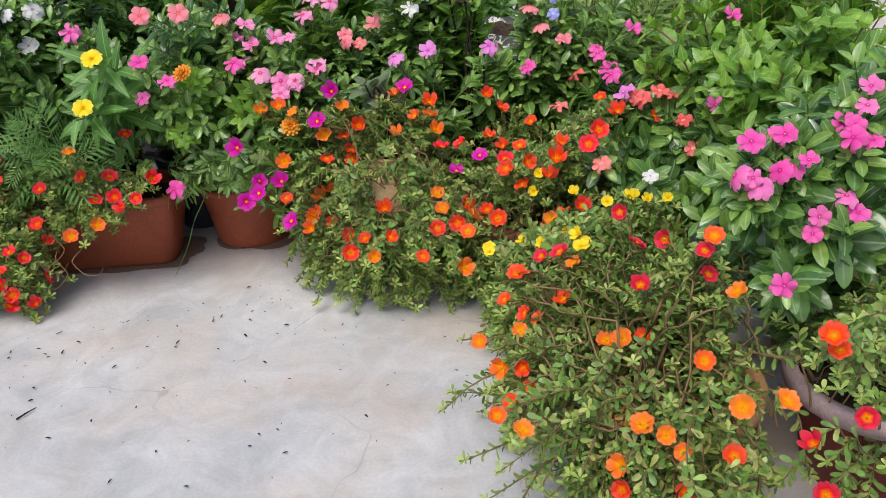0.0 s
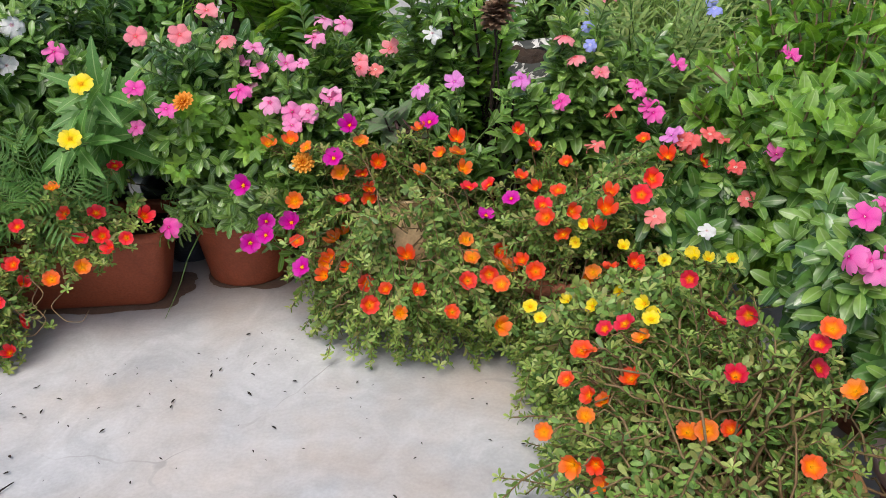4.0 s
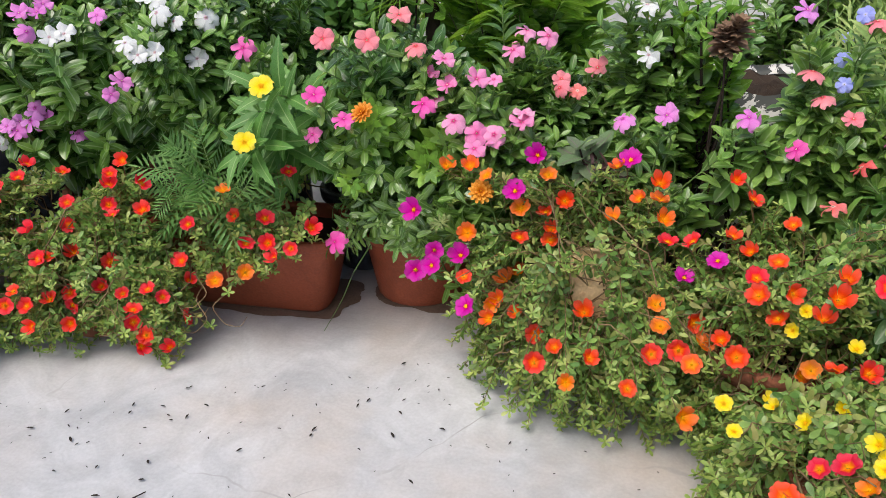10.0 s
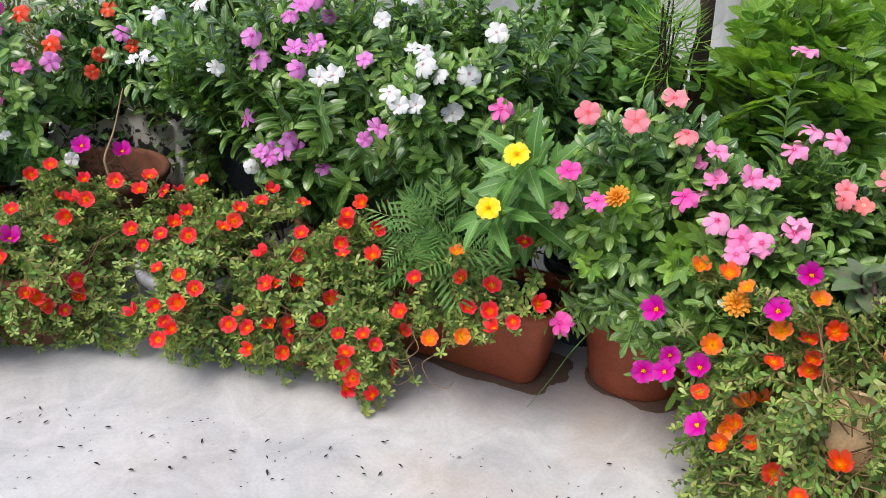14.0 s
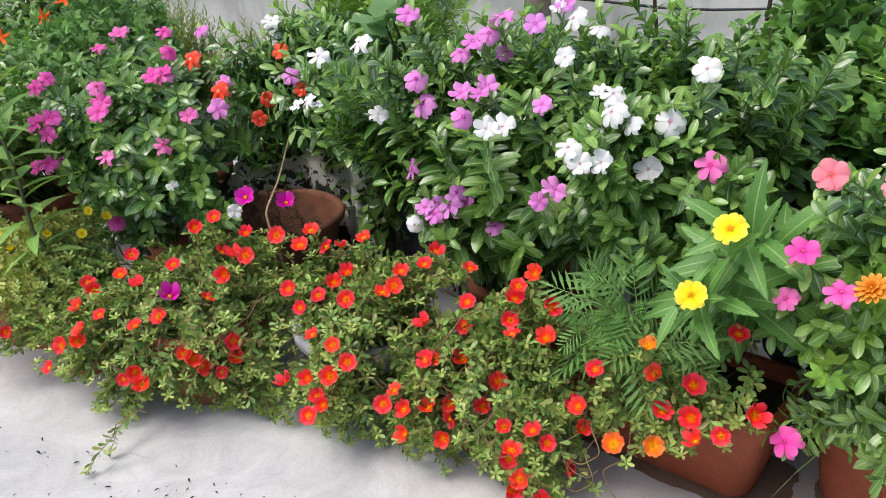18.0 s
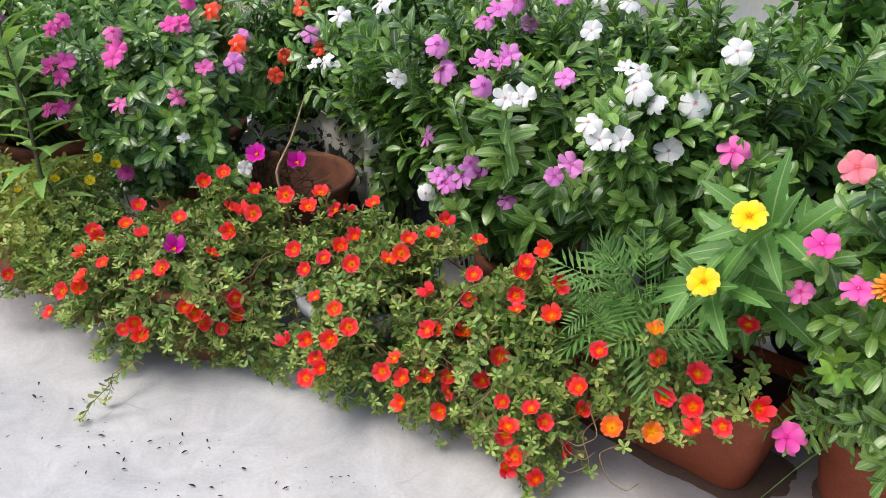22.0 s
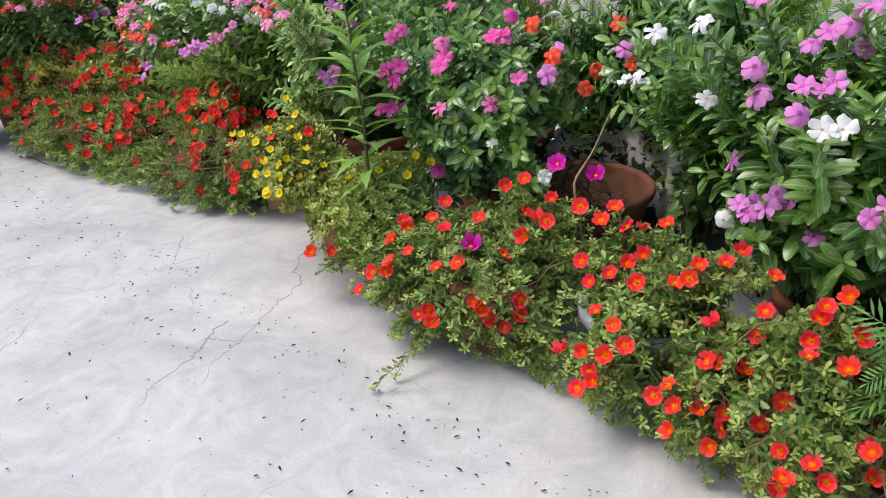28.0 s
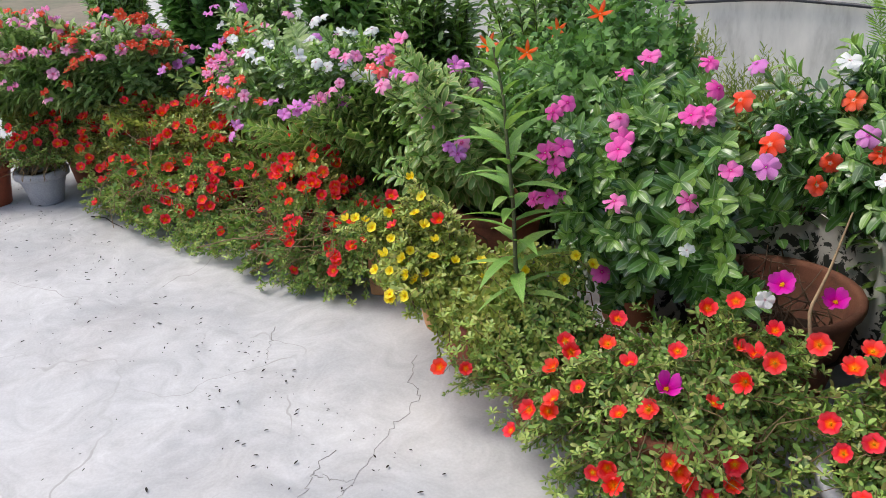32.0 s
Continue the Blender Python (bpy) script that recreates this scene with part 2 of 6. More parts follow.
FLOOR, WALL, FILM = concrete_floor(), weathered_wall(), peeling_film()
TERRACOTTA = clay("terracotta", (0.29, 0.072, 0.034), (0.20, 0.052, 0.026), rough=0.55)
TERRACOTTA_OLD = clay("old_terracotta", (0.30, 0.11, 0.06), (0.16, 0.065, 0.04), rough=0.85, scale=14)
DARK_RED = clay("dark_red_plastic", (0.15, 0.022, 0.018), (0.10, 0.018, 0.015), rough=0.45, bump=0.05)
GREY_PLASTIC = clay("grey_plastic", (0.34, 0.34, 0.36), (0.26, 0.26, 0.27), rough=0.5, bump=0.05)
PALE_RIM = clay("pale_pink_plastic", (0.46, 0.34, 0.34), (0.36, 0.26, 0.26), rough=0.5, bump=0.05)
TAN_CLAY = clay("tan_clay", (0.50, 0.27, 0.12), (0.36, 0.19, 0.09), rough=0.8)
STRAW = clay("pale_straw_clay", (0.62, 0.44, 0.24), (0.42, 0.28, 0.14), rough=0.8)
BLACK_PLASTIC = clay("black_plastic_film", (0.026, 0.030, 0.042), (0.012, 0.012, 0.014), rough=0.32, bump=0.6, spec=0.5)
WHITE_PLASTIC = clay("white_plastic_sheet", (0.62, 0.64, 0.66), (0.42, 0.44, 0.47), rough=0.4, bump=0.4)
STONE = clay("grey_stone", (0.33, 0.34, 0.36), (0.20, 0.20, 0.21), rough=0.9)
SOIL = clay("dark_soil", (0.055, 0.036, 0.024), (0.03, 0.02, 0.014), rough=1.0, scale=30, bump=1.0)
DEBRIS = clay("dark_debris", (0.03, 0.024, 0.02), (0.015, 0.012, 0.01), rough=0.9)
TWIG = clay("dry_twig", (0.30, 0.21, 0.12), (0.2, 0.13, 0.08), rough=0.9, scale=40)
BARK = clay("dark_bark", (0.045, 0.030, 0.022), (0.03, 0.02, 0.015), rough=0.95, scale=30, bump=0.9)
WOODY = clay("woody_green_stem", (0.12, 0.13, 0.06), (0.09, 0.07, 0.04), rough=0.8, scale=40)
GREEN_STEM = clay("green_stem", (0.13, 0.22, 0.06), (0.10, 0.15, 0.05), rough=0.6, scale=40)
RED_STEM = clay("reddish_stem", (0.19, 0.13, 0.06), (0.15, 0.08, 0.04), rough=0.6, scale=40)
CRACK = clay("crack_dirt", (0.30, 0.29, 0.28), (0.22, 0.21, 0.20), rough=0.9)
# brown of damp cement, with the shade under the pots put into the colour
WET_SHADE = clay("wet_shaded_cement", (0.17, 0.115, 0.085), (0.12, 0.08, 0.06), rough=0.5)

DARK_CLAY = clay("dark_old_clay", (0.19, 0.078, 0.046), (0.10, 0.045, 0.03), rough=0.8, scale=14)
DRY_STEM = clay("dry_tangled_stem", (0.17, 0.11, 0.07), (0.09, 0.06, 0.04), rough=0.9, scale=40)
L_VINCA = leaf_material("vinca_leaf", [(0.048, 0.118, 0.023), (0.080, 0.182, 0.034), (0.150, 0.288, 0.054), (0.038, 0.092, 0.021)], rough=0.27, rib=(0.30, 0.42, 0.19), rib_width=0.2, spec=0.7)
L_VINCA_DARK = leaf_material("dark_vinca_leaf", [(0.049, 0.125, 0.030), (0.081, 0.185, 0.044), (0.131, 0.287, 0.062), (0.045, 0.105, 0.030)], rough=0.25, rib=(0.30, 0.42, 0.22), rib_width=0.2, spec=0.8)
L_VINCA_LIGHT = leaf_material("fresh_vinca_leaf", [(0.088, 0.185, 0.038), (0.140, 0.265, 0.055), (0.235, 0.395, 0.080), (0.062, 0.135, 0.032)], rough=0.28, rib=(0.36, 0.48, 0.22), rib_width=0.18, spec=0.7)
L_VINCA_PALE = leaf_material("pale_long_vinca_leaf", [(0.17, 0.29, 0.08), (0.25, 0.37, 0.12), (0.34, 0.45, 0.17), (0.12, 0.22, 0.06)], rough=0.4, rib=(0.44, 0.54, 0.28), rib_width=0.18, spec=0.5)
L_VINCA_TIP = leaf_material("young_vinca_leaf", [(0.105, 0.225, 0.042), (0.16, 0.31, 0.058), (0.235, 0.39, 0.08), (0.08, 0.175, 0.036)], rough=0.3, rib=(0.36, 0.48, 0.22), rib_width=0.18, spec=0.6, see=0.3)
L_PURSLANE = leaf_material("purslane_leaf", [(0.094, 0.190, 0.040), (0.155, 0.278, 0.057), (0.249, 0.384, 0.086), (0.084, 0.177, 0.043), (0.318, 0.382, 0.106), (0.228, 0.212, 0.069)], rough=0.4, rib_width=0.02, see=0.18)
L_PURSLANE_YELLOW = leaf_material("pale_purslane_leaf", [(0.207, 0.290, 0.062), (0.318, 0.377, 0.077), (0.425, 0.425, 0.112), (0.170, 0.270, 0.060)], rough=0.45, rib_width=0.02, see=0.2)
L_TIP = leaf_material("fresh_purslane_tip", [(0.188, 0.294, 0.067), (0.290, 0.393, 0.091), (0.367, 0.428, 0.122)], rough=0.4, rib_width=0.02, see=0.25)
L_TURNERA = leaf_material("toothed_leaf", [(0.07, 0.19, 0.035), (0.095, 0.24, 0.042), (0.13, 0.29, 0.055)], rough=0.42, rib=(0.34, 0.48, 0.18), rib_width=0.12, spec=0.5)
L_HERB = leaf_material("long_pale_leaf", [(0.17, 0.33, 0.07), (0.21, 0.38, 0.08), (0.26, 0.40, 0.10)], rough=0.5, rib=(0.28, 0.40, 0.15), rib_width=0.1)
L_LOBED = leaf_material("lobed_leaf", [(0.060, 0.150, 0.034), (0.105, 0.240, 0.050), (0.175, 0.340, 0.075), (0.075, 0.180, 0.040)], rough=0.4, rib=(0.26, 0.40, 0.15), rib_width=0.12, spec=0.5)
L_BRIGHT = leaf_material("bright_shrub_leaf", [(0.105, 0.240, 0.034), (0.165, 0.330, 0.044), (0.250, 0.430, 0.060), (0.080, 0.195, 0.036)], rough=0.38, rib=(0.36, 0.50, 0.18), rib_width=0.14, see=0.32, mottle=0.35, spec=0.5)
L_FEATHER = leaf_material("feathery_leaf", [(0.075, 0.19, 0.045), (0.12, 0.26, 0.06), (0.16, 0.31, 0.08)], rough=0.55, rib_width=0.02)
L_GREY = leaf_material("greyish_purple_leaf", [(0.143, 0.230, 0.100), (0.165, 0.241, 0.120), (0.121, 0.161, 0.090), (0.187, 0.253, 0.130)], rough=0.6, rib=(0.20, 0.13, 0.14), rib_width=0.14)
L_MAROON = leaf_material("maroon_leaf", [(0.07, 0.03, 0.035), (0.10, 0.05, 0.045)], rough=0.6, rib_width=0.02)
L_PALE = leaf_material("big_pale_leaf", [(0.19, 0.33, 0.13), (0.14, 0.27, 0.10)], rough=0.65, rib=(0.36, 0.48, 0.33), rib_width=0.06)
L_GRASS = leaf_material("grassy_leaf", [(0.233, 0.379, 0.102), (0.364, 0.437, 0.146), (0.175, 0.320, 0.073)], rough=0.5, rib_width=0.02)
L_THUJA = leaf_material("yellow_green_scale_leaf", [(0.22, 0.28, 0.05), (0.17, 0.25, 0.05), (0.28, 0.31, 0.08)], rough=0.6, rib_width=0.02)
L_VARIEGATED = leaf_material("variegated_leaf", [(0.146, 0.280, 0.067), (0.218, 0.364, 0.081)], rough=0.45, edge=(0.50, 0.52, 0.22))
L_DRY = leaf_material("dry_brown_petal", [(0.20, 0.13, 0.08), (0.28, 0.18, 0.11), (0.15, 0.09, 0.06)], rough=0.9, rib_width=0.02)

P_RED = petal_material("scarlet_petal", [(0.90, 0.040, 0.034), (0.86, 0.024, 0.055), (0.92, 0.062, 0.030)], throat=(0.95, 0.24, 0.02), reach=0.34)
P_ORANGE = petal_material("orange_petal", [(0.86, 0.17, 0.02), (0.88, 0.24, 0.03), (0.85, 0.11, 0.02)], throat=(0.93, 0.38, 0.03), reach=0.42)
P_ORANGERED = petal_material("orange_red_petal", [(0.82, 0.055, 0.018), (0.84, 0.085, 0.02), (0.78, 0.035, 0.028)], throat=(0.93, 0.26, 0.02), reach=0.36)
P_CRIMSON = petal_material("crimson_petal", [(0.66, 0.012, 0.05), (0.74, 0.02, 0.06)], throat=(0.85, 0.3, 0.02), reach=0.36)
P_MAGENTA = petal_material("magenta_petal", [(0.58, 0.012, 0.36), (0.66, 0.02, 0.40)], throat=(0.5, 0.01, 0.12), reach=0.3)
P_YELLOW = petal_material("yellow_petal", [(0.88, 0.68, 0.02), (0.90, 0.75, 0.05)], throat=(0.8, 0.42, 0.01), reach=0.25)
P_PINK = petal_material("rose_pink_petal", [(0.82, 0.14, 0.46), (0.78, 0.09, 0.40), (0.85, 0.24, 0.54)], throat=(0.62, 0.03, 0.24), reach=0.2)
P_SOFTPINK = petal_material("soft_pink_petal", [(0.86, 0.32, 0.56), (0.84, 0.24, 0.50), (0.88, 0.42, 0.62)], throat=(0.70, 0.06, 0.24), reach=0.22)
P_LILAC = petal_material("lilac_pink_petal", [(0.72, 0.22, 0.62), (0.78, 0.28, 0.66), (0.66, 0.26, 0.66)], throat=(0.55, 0.06, 0.40), reach=0.18)
P_HOTPINK = petal_material("hot_pink_petal", [(0.74, 0.05, 0.32), (0.70, 0.04, 0.36)], throat=(0.45, 0.01, 0.14), reach=0.22)
P_WHITE = petal_material("white_petal", [(0.78, 0.78, 0.76), (0.74, 0.75, 0.75)], throat=(0.66, 0.34, 0.46), reach=0.10)
P_CORAL = petal_material("coral_petal", [(0.86, 0.17, 0.16), (0.82, 0.12, 0.12), (0.86, 0.26, 0.24)], throat=(0.85, 0.6, 0.55), reach=0.16)
P_SALMON = petal_material("salmon_pink_petal", [(0.86, 0.30, 0.33), (0.84, 0.24, 0.30)], throat=(0.8, 0.1, 0.12), reach=0.2)
P_VERMILION = petal_material("vermilion_petal", [(0.80, 0.07, 0.035), (0.82, 0.12, 0.05)], throat=(0.85, 0.4, 0.3), reach=0.14)
P_BLUE = petal_material("sky_blue_petal", [(0.34, 0.38, 0.80), (0.40, 0.44, 0.84)], throat=(0.6, 0.6, 0.85), reach=0.2)
P_MARIGOLD = petal_material("marigold_petal", [(0.88, 0.40, 0.02), (0.88, 0.32, 0.02)], throat=(0.40, 0.06, 0.01), reach=0.75)
P_SPIDER = petal_material("bright_orange_petal", [(0.85, 0.15, 0.03), (0.82, 0.11, 0.03)])
P_EYE = petal_material("yellow_stamens", [(0.90, 0.56, 0.02), (0.88, 0.46, 0.02)])
P_EYE_ORANGE = petal_material("orange_stamens", [(0.92, 0.50, 0.03), (0.90, 0.38, 0.02)])
P_EYE_PALE = petal_material("pale_throat", [(0.85, 0.78, 0.55), (0.80, 0.60, 0.50)])


# ---- building blocks ----
rng = np.random.default_rng(7)
UP = np.array((0.0, 0.0, 1.0))


def unit(v):
    v = np.asarray(v, float)
    return v / np.maximum(np.linalg.norm(v, axis=-1, keepdims=True), 1e-9)


def mesh_of(name, verts, faces, materials, attrs=None, slots=None, smooth=True):
    """A mesh from arrays. faces: one array (N, 3 or 4) or a list of faces."""
    me = bpy.data.meshes.new(name)
    if isinstance(faces, np.ndarray):
        n, k = faces.shape
        me.vertices.add(len(verts))
        me.vertices.foreach_set("co", np.asarray(verts, np.float32).ravel())
        me.loops.add(n * k)
        me.loops.foreach_set("vertex_index", faces.astype(np.int32).ravel())
        me.polygons.add(n)
        me.polygons.foreach_set("loop_start", np.arange(0, n * k, k, dtype=np.int32))
        me.update(calc_edges=True)
    else:
        me.from_pydata([tuple(v) for v in verts], [], faces)
    for key, values in (attrs or {}).items():
        me.attributes.new(key, "FLOAT", "POINT").data.foreach_set("value", np.asarray(values, np.float32))
    for m in materials if isinstance(materials, (list, tuple)) else [materials]:
        me.materials.append(m)
    if slots is not None:
        me.polygons.foreach_set("material_index", np.asarray(slots, np.int32))
    me.polygons.foreach_set("use_smooth", np.full(len(me.polygons), smooth))
    me.update()
    return me


def thing(name, at, label, category, group=""):
    """A thing: an empty at its base that parents its parts."""
    ob = new(name)
    ob.empty_display_size = 0.05
    ob.location = at
    return tagged(ob, label, category, group)


def part(name, mesh, parent, label="", kind="", m=None):
    """Links a mesh in world coordinates (or at the pose m) as one part of a thing or of a part."""
    ob = new(name, mesh)
    ob.parent = parent
    base = parent
    off = Matrix.Identity(4)
    while base:
        off = base.matrix_basis @ off if base is parent else base.matrix_basis @ off
        base = base.parent
    ob.matrix_basis = off.inverted() @ (m or Matrix.Identity(4))
    if label or kind:
        tagged(ob, label, kind=kind)
    return ob


def lathe(name, profile, mat, n=28, at=(0, 0, 0), wobble=0.0, squash=(1, 1), close=False, seed=0):
    """A turned body from (radius, height) pairs."""
    r = random.Random(seed)
    ph = r.uniform(0, 6)
    prof = np.array(profile, float)
    a = np.linspace(0, 2 * np.pi, n, endpoint=False)
    w = 1 + wobble * (np.sin(2 * a + ph) + 0.5 * np.sin(5 * a + 2 * ph))
    v = np.stack([np.outer(prof[:, 0], np.cos(a) * w) * squash[0], np.outer(prof[:, 0], np.sin(a) * w) * squash[1], np.outer(prof[:, 1], np.ones(n))], -1)
    k = len(prof)
    i, j = np.meshgrid(np.arange(k - 1), np.arange(n), indexing="ij")
    q = np.stack([i * n + j, i * n + (j + 1) % n, (i + 1) * n + (j + 1) % n, (i + 1) * n + j], -1).reshape(-1, 4)
    return mesh_of(name, v.reshape(-1, 3) + np.array(at), q, mat)


def disc(name, radius, z, mat, at=(0, 0, 0), squash=(1, 1), rings=5, n=26, rough=0.006, seed=0):
    """A lumpy round surface, such as the soil in a pot."""
    r = np.random.default_rng(seed)
    rad = np.linspace(0.02, radius, rings)
    a = np.linspace(0, 2 * np.pi, n, endpoint=False)
    v = np.stack([np.outer(rad, np.cos(a)) * squash[0], np.outer(rad, np.sin(a)) * squash[1], z + r.normal(0, rough, (rings, n))], -1)
    i, j = np.meshgrid(np.arange(rings - 1), np.arange(n), indexing="ij")
    q = [tuple(int(c) for c in f) for f in np.stack([i * n + j, (i + 1) * n + j, (i + 1) * n + (j + 1) % n, i * n + (j + 1) % n], -1).reshape(-1, 4)]
    q.append(tuple(range(n)))
    return mesh_of(name, v.reshape(-1, 3) + np.array(at), q, mat)


# ---- leaves: templates that lie along +x with their face up, one unit long ----
def leaf_blade(width, tip=1.0, fold=0.25, droop=0.25, along=5, belly=0.5, teeth=0.0, stalk=0.06):
    """Verts, quads and the across attribute of a simple leaf. belly: where it is widest."""
    t = np.linspace(0, 1, along)
    p = np.log(0.5) / np.log(belly)
    half = width / 2 * np.sin(np.pi * np.clip(t, 0, 1) ** p) ** (0.75 * tip)
    half[0], half[-1] = width * stalk, width * 0.02
    if teeth:
        half[1:-1] *= 1 + teeth * (-1.0) ** np.arange(along - 2)
    rows = []
    for k, (x, h) in enumerate(zip(t, half)):
        z = -droop * x * x
        for s in (-1, 0, 1):
            rows.append((x, s * h, z + (fold * h if s else 0)))
    v = np.array(rows)
    q = []
    for k in range(along - 1):
        a = 3 * k
        q += [(a, a + 3, a + 4, a + 1), (a + 1, a + 4, a + 5, a + 2)]
    return v, np.array(q), np.tile((1.0, 0.0, 1.0), along)


def leaf_shape(t, half, width, fold, droop):
    """A leaf drawn by its half widths along the midrib."""
    rows = [(x, s * h * width, fold * h * width * abs(s) - droop * x * x) for x, h in zip(t, half) for s in (-1, 0, 1)]
    q = []
    for k in range(len(t) - 1):
        a = 3 * k
        q += [(a, a + 3, a + 4, a + 1), (a + 1, a + 4, a + 5, a + 2)]
    return np.array(rows), np.array(q), np.tile((1.0, 0.0, 1.0), len(t))


def leaf_lobed(lobes, depth, width=1.0, seed=0):
    """A palmate, deeply cut leaf as a fan of quads round its midrib."""
    n = 4 * lobes
    v, ac = [(0.0, 0.0, 0.0)], [0.0]
    for k in range(n + 1):
        a = math.radians(-140 + 280 * k / n)
        c = 0.5 + 0.5 * math.cos(2 * math.pi * lobes * (k / n) * 1.0 + math.pi)
        r = (1 - depth * (1 - c)) * (0.62 + 0.38 * math.cos(a / 2) ** 2)
        v.append((0.32 + 0.66 * r * math.cos(a), 0.66 * width * r * math.sin(a), 0.06 * math.sin(3 * a) - 0.16 * r * r))
        ac.append(1.0)
    v = np.array(v)
    v[0] = (0.3, 0, 0.02)
    f = [(0, k, k + 1, k + 1) for k in range(1, n + 1)]
    tri = np.array([(a, b, c) for a, b, c, _ in f])
    return v, tri, np.array(ac)


def leaf_pinnate(pairs, leaflet=0.3, width=0.12, end=True, thin=False):
    """A compound leaf: leaflets in pairs along a stalk."""
    v, f, ac = [], [], []
    lv, lf, la = leaf_blade(width, along=3 if thin else 4, droop=0.1, fold=0.15)

    def put(x, ang, size, z=0.0):
        c, s = math.cos(ang), math.sin(ang)
        base = sum(len(a) for a in v)
        w = lv * size
        v.append(np.stack([x + c * w[:, 0] - s * w[:, 1], s * w[:, 0] + c * w[:, 1], w[:, 2] + z], -1))
        f.append(lf + base)
        ac.append(la)

    for k in range(pairs):
        x = 0.2 + 0.65 * k / max(1, pairs - 1)
        size = leaflet * (0.75 + 0.5 * math.sin(math.pi * (k + 1) / (pairs + 1)))
        for sgn in (-1, 1):
            put(x, sgn * math.radians(58 - 12 * k / pairs), size, -0.12 * x * x)
    if end:
        put(0.86, 0, leaflet, -0.1)
    n = sum(len(a) for a in v)
    w = 0.008
    v.append(np.array([(0, -w, 0), (0, w, 0), (0.9, w * 0.5, -0.1), (0.9, -w * 0.5, -0.1)]))
    f.append(np.array([(n, n + 3, n + 2, n + 1)]))
    ac.append(np.zeros(4))
    return np.concatenate(v), np.concatenate(f), np.concatenate(ac)


def frames_from(d, n):
    """Rotation matrices whose columns are direction, side and face normal."""
    d = unit(d)
    n = unit(n - (n * d).sum(-1, keepdims=True) * d)
    return np.stack([d, np.cross(n, d), n], -1)


def scatter(name, template, pos, rot, size, mat):
    """One mesh that holds a copy of the template at every place."""
    v, f, ac = template
    size = np.asarray(size, float)
    sc = size[:, None, None] if size.ndim == 1 else size[:, None, :]
    w = np.einsum("nij,nkj->nki", rot, v[None] * sc) + pos[:, None]
    k = len(v)
    faces = (f[None] + (np.arange(len(pos)) * k)[:, None, None]).reshape(-1, f.shape[1])
    return mesh_of(name, w.reshape(-1, 3), faces, mat, {"across": np.tile(ac, len(pos))})


def tubes(name, paths, radii, mat, sides=4):
    """One mesh of thin tapered stems. paths: (N, K, 3)."""
    p = np.asarray(paths, float)
    n, k, _ = p.shape
    tan = unit(np.gradient(p, axis=1))
    ref = np.where(np.abs(tan[..., 2:3]) > 0.9, np.array((1.0, 0, 0)), UP)
    a = unit(np.cross(tan, ref))
    b = np.cross(tan, a)
    ang = np.linspace(0, 2 * np.pi, sides, endpoint=False)
    taper = np.linspace(1, 0.45, k)[None, :, None, None]
    r = np.asarray(radii, float).reshape(-1, 1, 1, 1) * taper
    v = p[:, :, None] + r * (np.cos(ang)[None, None, :, None] * a[:, :, None] + np.sin(ang)[None, None, :, None] * b[:, :, None])
    i, j, s = np.meshgrid(np.arange(n), np.arange(k - 1), np.arange(sides), indexing="ij")
    o = i * k * sides
    q = np.stack([o + j * sides + s, o + j * sides + (s + 1) % sides, o + (j + 1) * sides + (s + 1) % sides, o + (j + 1) * sides + s], -1).reshape(-1, 4)
    return mesh_of(name, v.reshape(-1, 3), q, mat)


def stem_paths(base, tips, sag, k=7, spread=0.35, noise_size=0.012):
    """Smooth stems from the crown of the root to the tips; sag > 0 lets them rise first and bend over."""
    base, tips = np.asarray(base, float), np.asarray(tips, float)
    t = np.linspace(0, 1, k)[None, :, None]
    mid = base + (tips - base) * spread
    mid[:, 2] = base[:, 2] + (tips[:, 2] - base[:, 2]) * 0.5 + sag
    p = (1 - t) ** 2 * base[:, None] + 2 * t * (1 - t) * mid[:, None] + t * t * tips[:, None]
    length = np.linalg.norm(tips - base, axis=1)
    wob = rng.normal(0, 1, (len(tips), k, 3)) * np.minimum(noise_size, 0.035 * length)[:, None, None]
    wob[:, 0], wob[:, -1] = 0, 0
    return p + wob


